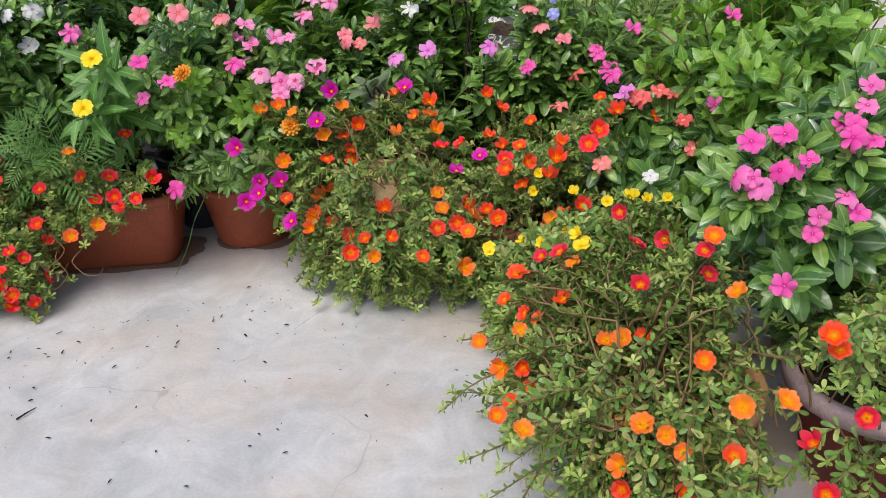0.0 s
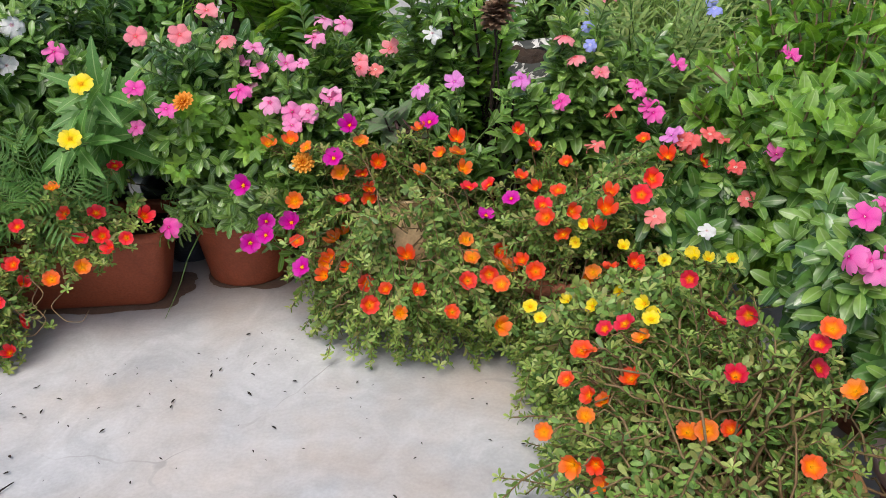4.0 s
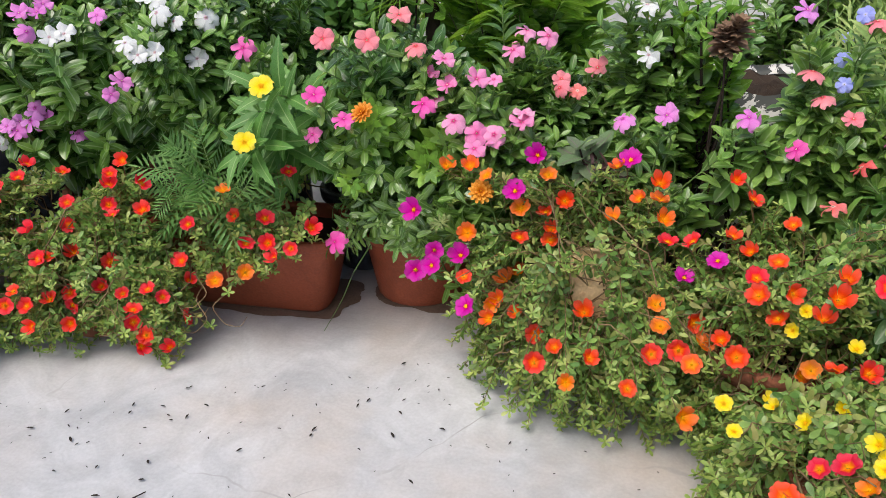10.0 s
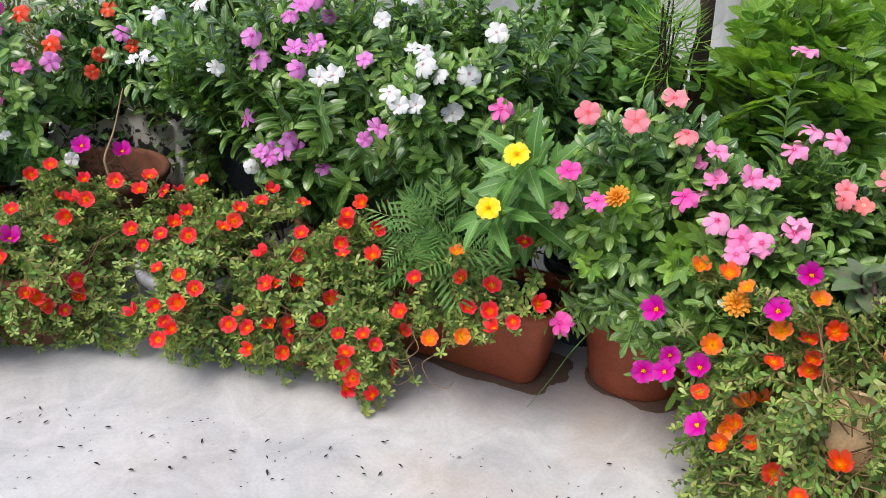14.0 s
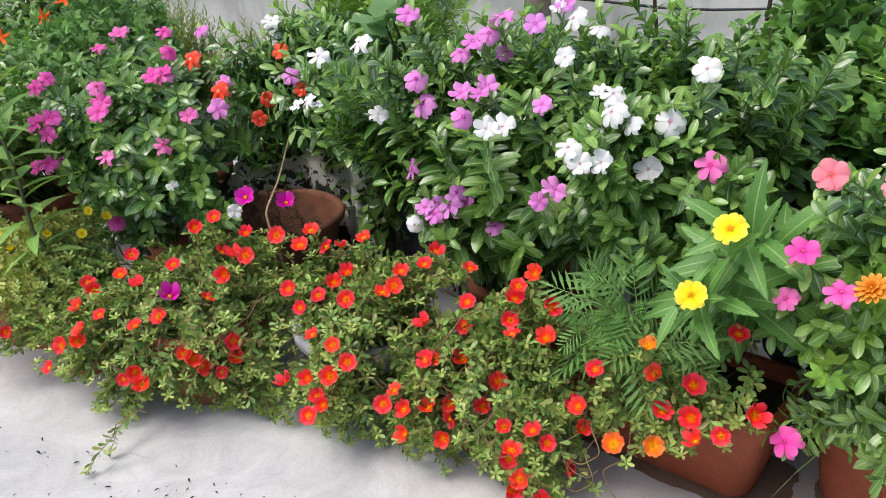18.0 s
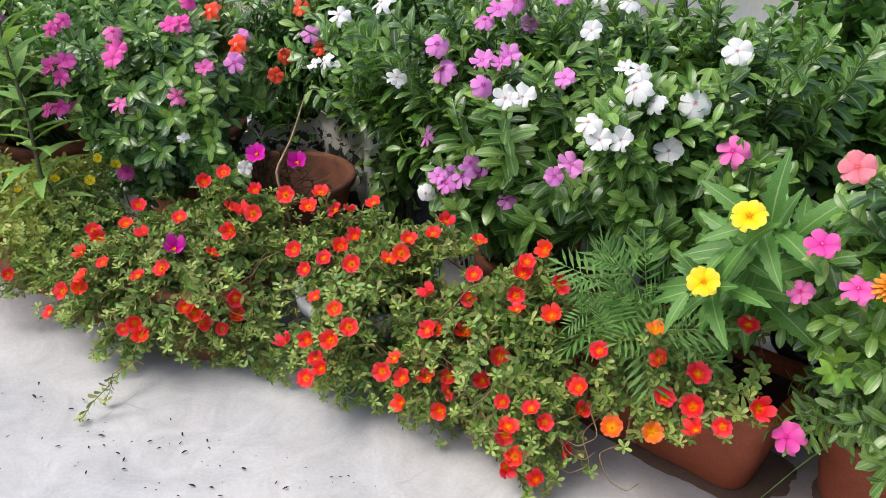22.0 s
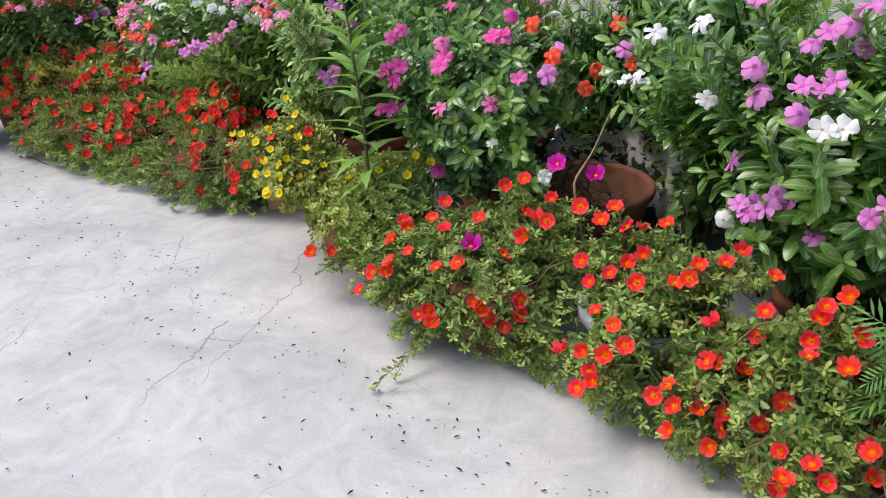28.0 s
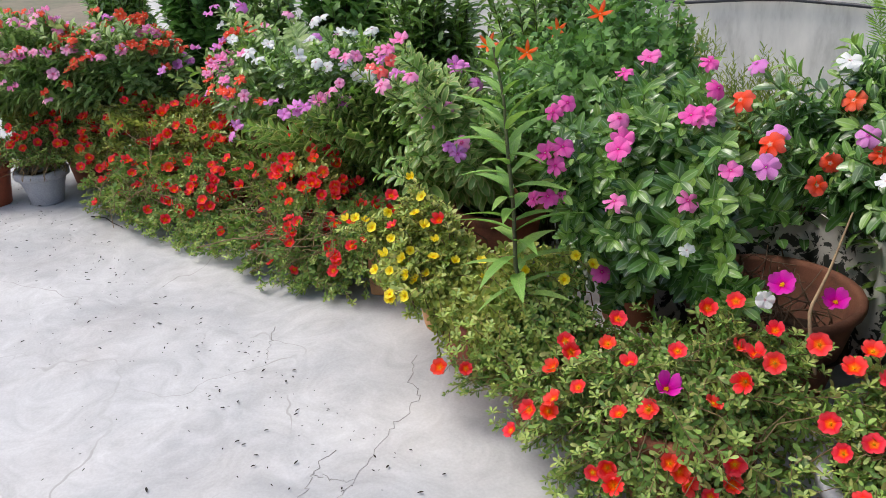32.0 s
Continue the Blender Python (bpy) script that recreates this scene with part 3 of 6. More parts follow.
def leaves_on(paths, spacing, start, size, template, open_angle=65, whorl=2, jitter=0.3, turn=1.57, tip_tuft=True, up_pull=0.25):
    """Places, turns and sizes of leaves set along stems."""
    P, R, S, G = [], [], [], []
    for path in paths:
        seg = np.linalg.norm(np.diff(path, axis=0), axis=1)
        cum = np.r_[0, np.cumsum(seg)]
        total = cum[-1]
        count = max(1, int(total * (1 - start) / spacing))
        d = total - np.arange(count) * spacing - rng.uniform(0, spacing * 0.4, count)
        d = d[d > total * start * 0.9]
        if not len(d):
            continue
        pts = np.stack([np.interp(d, cum, path[:, c]) for c in range(3)], -1)
        ahead = np.stack([np.interp(np.minimum(d + 0.01, total), cum, path[:, c]) for c in range(3)], -1)
        behind = np.stack([np.interp(np.maximum(d - 0.01, 0), cum, path[:, c]) for c in range(3)], -1)
        tan = unit(ahead - behind)
        a = unit(np.cross(tan, UP + rng.normal(0, 0.2, 3)))
        b = np.cross(tan, a)
        phase = rng.uniform(0, 6.28)
        age = np.clip((total - d) / max(total * (1 - start), 1e-6), 0, 1)
        for w in range(whorl):
            ph = phase + turn * np.arange(len(d)) + w * 2 * np.pi / whorl + rng.normal(0, jitter * 0.5, len(d))
            rad = np.cos(ph)[:, None] * a + np.sin(ph)[:, None] * b
            op = np.radians(open_angle) * (0.55 + 0.6 * age) + rng.normal(0, jitter * 0.4, len(d))
            dirs = np.cos(op)[:, None] * tan + np.sin(op)[:, None] * rad
            nrm = np.sin(op)[:, None] * tan - np.cos(op)[:, None] * rad + up_pull * UP + rng.normal(0, jitter * 0.3, (len(d), 3))
            P.append(pts), R.append(frames_from(dirs, nrm))
            S.append(size * (0.5 + 0.55 * np.clip(age * 2.2 + 0.12, 0, 1)) * rng.uniform(0.75, 1.2, len(d)))
            G.append(total - d)
    return np.concatenate(P), np.concatenate(R), np.concatenate(S), np.concatenate(G)


T_VINCA = leaf_shape((0, 0.12, 0.32, 0.58, 0.82, 0.95, 1), (0.05, 0.17, 0.39, 0.5, 0.42, 0.22, 0.05), 0.42, 0.34, 0.32)
T_PURSLANE = leaf_shape((0, 0.3, 0.62, 0.88, 1), (0.08, 0.28, 0.5, 0.42, 0.14), 0.40, 0.16, 0.16)
T_SPOON = leaf_shape((0, 0.3, 0.65, 0.88, 1), (0.10, 0.24, 0.5, 0.42, 0.10), 0.27, 0.2, 0.35)
T_NARROW = leaf_blade(0.16, tip=0.8, fold=0.2, droop=0.15, along=4, belly=0.5)
T_TURNERA = leaf_blade(0.27, tip=1.0, fold=0.3, droop=0.35, along=17, belly=0.45, teeth=0.13)
T_HERB = leaf_blade(0.20, tip=1.1, fold=0.3, droop=0.35, along=13, belly=0.42, teeth=0.05)
T_OVAL = leaf_blade(0.62, tip=0.9, fold=0.22, droop=0.25, along=7, belly=0.45)
T_HIBISCUS = leaf_blade(0.56, tip=1.0, fold=0.25, droop=0.3, along=13, belly=0.38, teeth=0.10)
T_LOBED = leaf_lobed(5, 0.5)
T_LOBED_SOFT = leaf_lobed(5, 0.22, 1.1)
T_PINNATE = leaf_pinnate(3, 0.42, 0.52)
T_FEATHER = leaf_pinnate(6, 0.40, 0.14, thin=True)
T_NEEDLE = leaf_blade(0.035, tip=0.3, fold=0.0, droop=0.5, along=4, belly=0.5)


# ---- flowers: they face +z, one unit across ----
def petal_ring(count, length, width, cup, notch=0.0, inner=0.06, along=6, across=5, twist=0.15, ruffle=0.03, lift=0.0, phase=0.0, pointed=False, arch=0.0):
    """Verts, quads and the along attribute of a ring of petals."""
    V, F, A = [], [], []
    for k in range(count):
        a = 2 * np.pi * k / count + phase
        t = 1 - (1 - np.linspace(0, 1, along)) ** 1.5
        if pointed:
            w = width * np.sin(np.pi * np.clip(0.12 + 0.88 * t, 0, 1)) ** 0.7
        else:
            w = width * np.clip(0.22 + 1.15 * t, 0, 1) * np.sqrt(np.clip(1.02 - np.clip((t - 0.55) / 0.47, 0, 1) ** 2.4, 0.02, 1))
        base = len(V)
        for i in range(along):
            for j in range(across):
                s = 2 * j / (across - 1) - 1
                r = inner + length * t[i] * (1 - notch * (1 - abs(s)) * (i == along - 1))
                y = s * w[i]
                z = lift + cup * (t[i] ** 1.6) - (0.10 * cup + arch * t[i]) * s * s + twist * 0.12 * s * t[i] + ruffle * math.sin(7 * s + 3 * k) * t[i]
                V.append((r * math.cos(a) - y * math.sin(a), r * math.sin(a) + y * math.cos(a), z))
                A.append(t[i])
        for i in range(along - 1):
            for j in range(across - 1):
                o = base + i * across + j
                F.append((o, o + across, o + across + 1, o + 1))
    return np.array(V), np.array(F), np.array(A)


def flower_mesh(name, rings, mat):
    V, F, A, n = [], [], [], 0
    for v, f, a in rings:
        V.append(v), F.append(f + n), A.append(a)
        n += len(v)
    return mesh_of(name, np.concatenate(V), np.concatenate(F), mat, {"along": np.concatenate(A)})


def eye_mesh(name, mat, radius, height, dots=9):
    """A tuft of stamens: a small dome with short pegs round it."""
    V, F = [], []
    for k in range(dots):
        a, r = 2.4 * k, radius * math.sqrt((k + 0.3) / dots)
        x, y, s, h = r * math.cos(a), r * math.sin(a), radius * 0.28, height * (1.1 - 0.5 * r / radius)
        b = len(V)
        V += [(x - s, y - s, 0), (x + s, y - s, 0), (x + s, y + s, 0), (x - s, y + s, 0), (x, y, h)]
        F += [(b, b + 1, b + 4), (b + 1, b + 2, b + 4), (b + 2, b + 3, b + 4), (b + 3, b, b + 4)]
    return mesh_of(name, np.array(V), np.array(F), mat, {"along": np.zeros(len(V))})


def purslane_kinds(name, mat):
    """Cupped five-petalled blooms in several states of opening."""
    out = []
    for cup, w, ph, ruf in ((0.20, 0.31, 0.0, 0.05), (0.28, 0.30, 0.3, 0.06), (0.42, 0.27, 0.6, 0.05), (0.15, 0.32, 0.9, 0.06), (0.26, 0.29, 1.1, 0.07), (0.56, 0.25, 1.3, 0.04)):
        out.append(flower_mesh(name, [petal_ring(5, 0.45, w, cup, notch=0.14, ruffle=ruf, phase=ph, twist=0.35)], mat))
    return out


def vinca_kinds(name, mat):
    """Flat five-petalled pinwheels."""
    out = []
    for cup, w, ph, tw in ((0.03, 0.265, 0.0, 0.7), (-0.10, 0.25, 0.4, 1.0), (0.12, 0.27, 0.8, 0.6), (-0.18, 0.255, 0.2, 0.5), (-0.02, 0.24, 0.6, 1.2), (0.22, 0.25, 0.3, 0.8)):
        out.append(flower_mesh(name, [petal_ring(5, 0.46, w, cup, inner=0.03, twist=tw, ruffle=0.03, phase=ph, notch=0.05, arch=0.13)], mat))
    return out


EYE = [eye_mesh("eye", P_EYE, 0.085, 0.12)]
EYE_ORANGE = [eye_mesh("eye", P_EYE_ORANGE, 0.07, 0.16)]
EYE_SMALL = [eye_mesh("eye", P_EYE_PALE, 0.035, 0.03, 4)]
KINDS = {}
for key, mat in (("r", P_RED), ("o", P_ORANGE), ("q", P_ORANGERED), ("c", P_CRIMSON), ("m", P_MAGENTA), ("y", P_YELLOW)):
    KINDS[key] = (purslane_kinds("flower", mat), EYE_ORANGE, 0.0325)
KINDS["y"] = (KINDS["y"][0], EYE, 0.0225)
KINDS["m"] = (KINDS["m"][0], EYE, 0.040)
for key, mat in (("P", P_PINK), ("S", P_SOFTPINK), ("L", P_LILAC), ("H", P_HOTPINK), ("W", P_WHITE), ("C", P_CORAL), ("A", P_SALMON), ("V", P_VERMILION)):
    KINDS[key] = (vinca_kinds("flower", mat), EYE_SMALL, 0.042)
KINDS["B"] = (vinca_kinds("flower", P_BLUE), EYE_SMALL, 0.034)
KINDS["T"] = ([flower_mesh("flower", [petal_ring(5, 0.46, 0.27, 0.10, inner=0.03, ruffle=0.05, phase=0.2, notch=0.12, arch=0.08)], P_YELLOW)], EYE, 0.042)
KINDS["G"] = ([flower_mesh("flower", [petal_ring(13, 0.42, 0.085, 0.02, inner=0.05), petal_ring(11, 0.33, 0.08, 0.10, inner=0.04, phase=0.2, lift=0.05), petal_ring(8, 0.2, 0.07, 0.13, inner=0.03, phase=0.5, lift=0.09)], P_MARIGOLD)], EYE, 0.05)
KINDS["X"] = ([flower_mesh("flower", [petal_ring(5, 0.48, 0.085, 0.22, inner=0.02, pointed=True)], P_SPIDER)], EYE_SMALL, 0.055)
KINDS["D"] = ([flower_mesh("dry_flower", [petal_ring(10, 0.44, 0.04, -0.02, inner=0.05, pointed=True, ruffle=0.12), petal_ring(8, 0.3, 0.04, 0.14, inner=0.04, phase=0.3, ruffle=0.1)], L_DRY)], None, 0.05)
FACE = np.array((0.25, -0.75, 0.75))  # the open, lit side of the terrace


def flower_part(parent, p, key, outward, scale=1.0):
    """One bloom, and its tuft of stamens, as a part of its plant."""
    meshes, eyes, size = KINDS[key]
    rise = 0.52 if key in "PSLHWCAV" else 0.35
    d = unit(np.asarray(outward) * 0.3 + unit(FACE) * 0.3 + unit(OPEN_SIDE - np.asarray(p)) * (0.85 - rise) + UP * rise + rng.normal(0, 0.12 if key in "TG" else 0.32, 3))
    q = Vector(d).to_track_quat("Z", "Y").to_matrix().to_4x4()
    s = size * scale * rng.uniform(0.82, 1.12) * (0.72 if key == "W" and p[2] < 0.45 else 1)
    m = Matrix.Translation(p) @ q @ Matrix.Rotation(rng.uniform(0, 6.28), 4, "Z") @ Matrix.Diagonal((s, s, s, 1))
    ob = part("dry_flower" if key == "D" else "flower", meshes[rng.integers(len(meshes))], parent, m=m)
    if eyes:
        e = new("eye", eyes[0])
        e.parent = ob
        e.location = (0, 0, 0.02)
    return ob


def crown_points(clumps, n, shell=0.45, low=-0.25):
    """Random places in the outer shell of a few ellipsoids, by their surface."""
    out = []
    w = np.array([c[3] * c[4] + c[4] * c[5] + c[3] * c[5] for c in clumps])
    pick = rng.choice(len(clumps), n, p=w / w.sum())
    for k in pick:
        x, y, z, rx, ry, rz = clumps[k]
        while True:
            d = unit(rng.normal(0, 1, 3))
            if d[2] > low:
                break
        r = 1 - shell * rng.random() ** 1.5
        out.append((x + rx * r * d[0], y + ry * r * d[1], max(0.012, z + rz * r * d[2])))
    return np.array(out)


OPEN_SIDE = np.array((-0.4, 0.5, 0.97))
GAPS = [(0.505, 0.975, 0.175, 0.03, 0.2), (0.56, 0.945, 0.175, 0.03, 0.2), (0.52, 0.96, 0.12, 0.03, 0.2), (-0.150, 1.645, 0.228, 0.030, 0.3), (-1.52, 1.565, 0.13, 0.02, 0.25), (0.06, 2.08, 0.33, 0.03, 0.7), (0.04, 2.08, 0.26, 0.025, 0.7), (-2.01, 1.88, 0.26, 0.075, 0.36), (-1.95, 1.95, 0.27, 0.055, 0.42), (-2.08, 1.82, 0.27, 0.06, 0.3), (-1.90, 2.04, 0.22, 0.045, 0.7), (-1.89, 2.04, 0.29, 0.04, 0.7), (-1.76, 2.07, 0.22, 0.045, 0.42), (-1.97, 2.02, 0.31, 0.035, 0.5)]  # the mouth of the wide bowl and the bare cement beside it: x, y, z, radius, depth


def uncovered(p, size):
    """Leaves that leave the flowers free: a flower stands proud of the leaves on the open side of its plant."""
    F = np.array([r[1:] for rows in BLOOMS for r in rows]) / 100
    rad = np.array([KINDS[r[0]][2] * 0.45 for rows in BLOOMS for r in rows])
    reach = np.r_[np.full(len(F), 0.28), [g[4] for g in GAPS]]
    F, rad = np.concatenate([F, [g[:3] for g in GAPS]]), np.r_[rad, [g[3] for g in GAPS]]
    near = ((F > p.min(0) - 0.65) & (F < p.max(0) + 0.65)).all(1)
    F, rad, reach = F[near], rad[near], reach[near]
    if not len(F):
        return np.ones(len(p), bool)
    way = unit(OPEN_SIDE - F)
    keep = np.ones(len(p), bool)
    for k in range(0, len(p), 4000):
        off = p[k : k + 4000, None] - F[None]
        t = (off * way[None]).sum(-1)
        across = np.sqrt(np.maximum((off * off).sum(-1) - t * t, 0))
        hit = (t > -0.004) & (t < reach[None]) & (across < rad[None] + 0.28 * size[k : k + 4000, None])
        keep[k : k + 4000] = ~hit.any(1)
    return keep


def plant(name, label, category, base, clumps, n_stems, leaf, leaf_mat, leaf_size, spacing, blooms=(), extra=(), stem_mat=None, sag=0.05, start=0.35, whorl=2, turn=1.57, open_angle=65, radius=0.0025, single=0, group="", at=None, shell=0.45, low=-0.25, up_pull=0.25, root=0.02, flower_scale=1.0, spread=0.35, jitter=0.3, parent=None, branched=False, tip_mat=None, follow=0, sink=(0.01, 0.06), skirt=(), trail=(), cluster=0.0):
    """A plant with its stems, leaves and flowers. blooms: rows of kind, x, y, z in cm; extra: (key, count) scattered over the crown;
    single: that many leaves stay pieces of their own."""
    base = np.asarray(base, float)
    ob = parent or thing(name, tuple(base if at is None else at), label, category, group)
    cen = np.mean([c[:3] for c in clumps], axis=0)
    placed = []
    for row in blooms:
        placed.append((row[0], np.array(row[1:], float) / 100))
    for key, n in extra:
        placed += [(key, p) for p in crown_points(clumps, n, 0.06, low=0.0)]
    tips = crown_points(clumps, n_stems, shell, low)
    ends = [tips]
    if follow and len(placed) > 2:
        # shoots that fill the surface on which the flowers sit
        F = np.array([p for _, p in placed])
        gap = np.linalg.norm(F[:, None] - F[None], axis=-1)
        near = np.argsort(gap, axis=1)[:, 1:5]
        i = rng.integers(len(F), size=follow)
        j = near[i, rng.integers(near.shape[1], size=follow)]
        w = np.where(gap[i, j] < 0.25, rng.random(follow), rng.random(follow) * 0.3)[:, None]
        q = F[i] * (1 - w) + F[j] * w
        inward = -unit(unit(q - cen) * 0.6 + UP * 0.4 + unit(FACE) * 0.5)
        q = q + inward * rng.uniform(*sink, follow)[:, None] + rng.normal(0, 0.014, (follow, 3))
        q[:, 2] = np.maximum(q[:, 2], 0.012)
        ends.append(q)
    for x0, y0, x1, y1, count in skirt:
        t = rng.random(count)
        ends.append(np.stack([x0 + (x1 - x0) * t, y0 + (y1 - y0) * t, rng.uniform(0.01, 0.11, count)], -1) + np.c_[rng.normal(0, 0.02, (count, 2)), np.zeros(count)])
    if len(trail):
        ends.append(np.array(trail, float))
    for key, p in placed:
        out = unit(p - cen)
        ends.append((p - 0.012 * unit(out + UP))[None])
    tips = np.concatenate(ends)
    count = len(tips) - len(placed)
    roots = base + np.c_[rng.normal(0, root, (len(tips), 2)), np.zeros(len(tips))]
    if branched:
        # side shoots leave the main stems part of the way out; flower stalks are short
        roots[:count] += (tips[:count] - roots[:count]) * rng.uniform(0.0, 0.55, count)[:, None]
        inner = np.array([p - 0.085 * unit(unit(p - cen) * 0.7 + UP * 0.3 + unit(OPEN_SIDE - p) * 0.5) for _, p in placed]).reshape(-1, 3)
        inner[:, 2] = np.maximum(inner[:, 2], 0.02)
        roots[count:] = inner
    paths = stem_paths(roots, tips, sag, spread=spread)
    clear = uncovered(paths[:, 2:].reshape(-1, 3), np.zeros(len(paths) * (paths.shape[1] - 2))).reshape(len(paths), -1).all(1)
    clear |= n_stems < 4
    paths = paths[clear | (np.arange(len(paths)) >= count)]
    part("stalk", tubes("stalk", paths, np.full(len(paths), radius) * rng.uniform(0.7, 1.3, len(paths)), stem_mat or GREEN_STEM), ob, kind="stuff")
    P, R, S, G = leaves_on(paths, spacing, start, leaf_size, leaf, open_angle, whorl, turn=turn, up_pull=up_pull, jitter=jitter)
    if branched:
        # fresh rosettes at the shoot tips
        t, m = tips[:count][clear[:count]], 5
        a = rng.uniform(0, 6.28, (len(t), 1)) + np.arange(m) * 2 * np.pi / m
        ax = unit(unit(t - cen) * 0.5 + UP + rng.normal(0, 0.25, t.shape))
        s1 = unit(np.cross(ax, (1.0, 0.2, 0.1)))
        s2 = np.cross(ax, s1)
        rad = np.cos(a)[..., None] * s1[:, None] + np.sin(a)[..., None] * s2[:, None]
        dirs = (unit(rad * 0.85 + ax[:, None] * 0.6)).reshape(-1, 3)
        nrm = np.repeat(ax, m, 0) - 0.5 * rad.reshape(-1, 3)
        tp, tr, ts = np.repeat(t, m, 0), frames_from(dirs, nrm), leaf_size * rng.uniform(0.6, 0.95, len(t) * m)
        free = uncovered(tp + tr[:, :, 0] * ts[:, None] * 0.5, ts)
        part("fresh_tip", scatter("fresh_tip", leaf, tp[free], tr[free], ts[free], tip_mat or L_TIP), ob, kind="stuff")
    ok = (P[:, 2] > 0.008) & (uncovered(P + R[:, :, 0] * S[:, None] * 0.5, S) | (n_stems < 2))
    P, R, S, G = P[ok], R[ok], S[ok], G[ok]
    if tip_mat and not branched:
        young = G < 0.034
        part("fresh_leaf", scatter("fresh_leaf", leaf, P[young], R[young], S[young], tip_mat), ob, kind="stuff")
        P, R, S = P[~young], R[~young], S[~young]
    if single:
        front = np.argsort(P @ np.array((0.38, -0.925, 0.55)))[::-1][: single * 2]
        front = rng.permutation(front)[:single]
        shared = mesh_of("leaf", leaf[0], leaf[1], leaf_mat, {"across": leaf[2]})
        for k in front:
            m = Matrix(np.c_[np.r_[R[k] * S[k], [[0, 0, 0]]], np.r_[P[k], 1]])
            part("leaf", shared, ob, m=m)
        rest = np.setdiff1d(np.arange(len(P)), front)
        P, R, S = P[rest], R[rest], S[rest]
    if len(P):
        part("foliage", scatter("foliage", leaf, P, R, S, leaf_mat), ob, kind="stuff")
    for key, p in placed:
        flower_part(ob, p, key, unit(p - cen), flower_scale)
        if p[2] > 0.42 and rng.random() < cluster:
            # periwinkles open two or three together
            side = unit(np.cross(OPEN_SIDE - p, UP)) * rng.choice((-1, 1))
            for k in range(1 + (rng.random() < 0.35)):
                q = p + (side * rng.uniform(0.5, 0.75) * (-1) ** k + UP * rng.uniform(-0.75, 0.5) - unit(OPEN_SIDE - p) * rng.uniform(0.1, 0.4)) * KINDS[key][2] * flower_scale
                flower_part(ob, q, key, unit(p - cen), flower_scale * rng.uniform(0.75, 0.98))
    return ob


# ---- pots ----
def round_pot(parent, x, y, r_top, r_foot, h, mat, rim=0.012, rim_h=0.03, fill=0.03, rim_mat=None, seed=1, tilt=0.0):
    """A thick-walled pot with a turned rim, and the soil in it."""
    outer = [(r_foot * 0.98, 0.0), (r_foot, 0.004), (r_foot + (r_top - r_foot) * 0.5, h * 0.5), (r_top - 0.002, h - rim_h - 0.004)]
    lip = [(r_top - 0.002, h - rim_h), (r_top + rim, h - rim_h + 0.004), (r_top + rim * 1.15, h - 0.006), (r_top + rim * 0.8, h), (r_top - 0.006, h - 0.001), (r_top - 0.010, h - 0.010)]
    inner = [(r_top - 0.012, h - rim_h), (r_foot * 0.95, h * 0.45), (0.002, h * 0.42)]
    if rim_mat:
        part("pot", lathe("pot", [(0.002, 0.002)] + outer, mat, at=(x, y, 0), wobble=0.004, seed=seed), parent)
        part("rim", lathe("rim", [outer[-1]] + lip + inner, rim_mat, at=(x, y, 0), wobble=0.004, seed=seed), parent)
    else:
        part("pot", lathe("pot", [(0.002, 0.002)] + outer + lip + inner, mat, at=(x, y, 0), wobble=0.004, seed=seed), parent)
    part("soil", disc("soil", r_top - 0.012, h - fill, SOIL, at=(x, y, 0), seed=seed), parent)


def trough(parent, x, y, angle, length, depth, h, mat, flare=0.025, fill=0.03):
    """A long window-box planter: flared sides, rolled rim, rounded corners."""
    def ring(l, d, z, r=0.03, n=5):
        pts = []
        for cx, cy, a0 in ((l / 2 - r, d / 2 - r, 0), (-l / 2 + r, d / 2 - r, 90), (-l / 2 + r, -d / 2 + r, 180), (l / 2 - r, -d / 2 + r, 270)):
            for k in range(n):
                a = math.radians(a0 + 90 * k / (n - 1))
                pts.append((cx + r * math.cos(a), cy + r * math.sin(a), z))
        return pts
    levels = [(length - 2 * flare - 0.01, depth - 2 * flare - 0.01, 0.0), (length - 2 * flare, depth - 2 * flare, 0.006), (length - 0.012, depth - 0.012, h - 0.028), (length - 0.01, depth - 0.01, h - 0.024), (length + 0.008, depth + 0.008, h - 0.020), (length + 0.010, depth + 0.010, h - 0.004), (length, depth, h), (length - 0.018, depth - 0.018, h - 0.001), (length - 0.024, depth - 0.024, h - 0.012), (length - 0.05, depth - 0.05, h * 0.4)]
    rings = [ring(*lv) for lv in levels]
    n = len(rings[0])
    v = np.array([p for r in rings for p in r])
    c, s = math.cos(angle), math.sin(angle)
    v = np.stack([x + c * v[:, 0] - s * v[:, 1], y + s * v[:, 0] + c * v[:, 1], v[:, 2]], -1)
    faces = [tuple(range(n))[::-1]]
    for i in range(len(rings) - 1):
        for j in range(n):
            faces.append((i * n + j, i * n + (j + 1) % n, (i + 1) * n + (j + 1) % n, (i + 1) * n + j))
    part("trough", mesh_of("trough", v, faces, mat), parent)
    g = np.array(ring(length - 0.022, depth - 0.022, h - fill))
    g = np.stack([x + c * g[:, 0] - s * g[:, 1], y + s * g[:, 0] + c * g[:, 1], g[:, 2]], -1)
    mid = np.array([(x, y, h - fill + 0.008)])
    part("soil", mesh_of("soil", np.concatenate([g, mid]), [(k, (k + 1) % n, n) for k in range(n)], SOIL), parent)


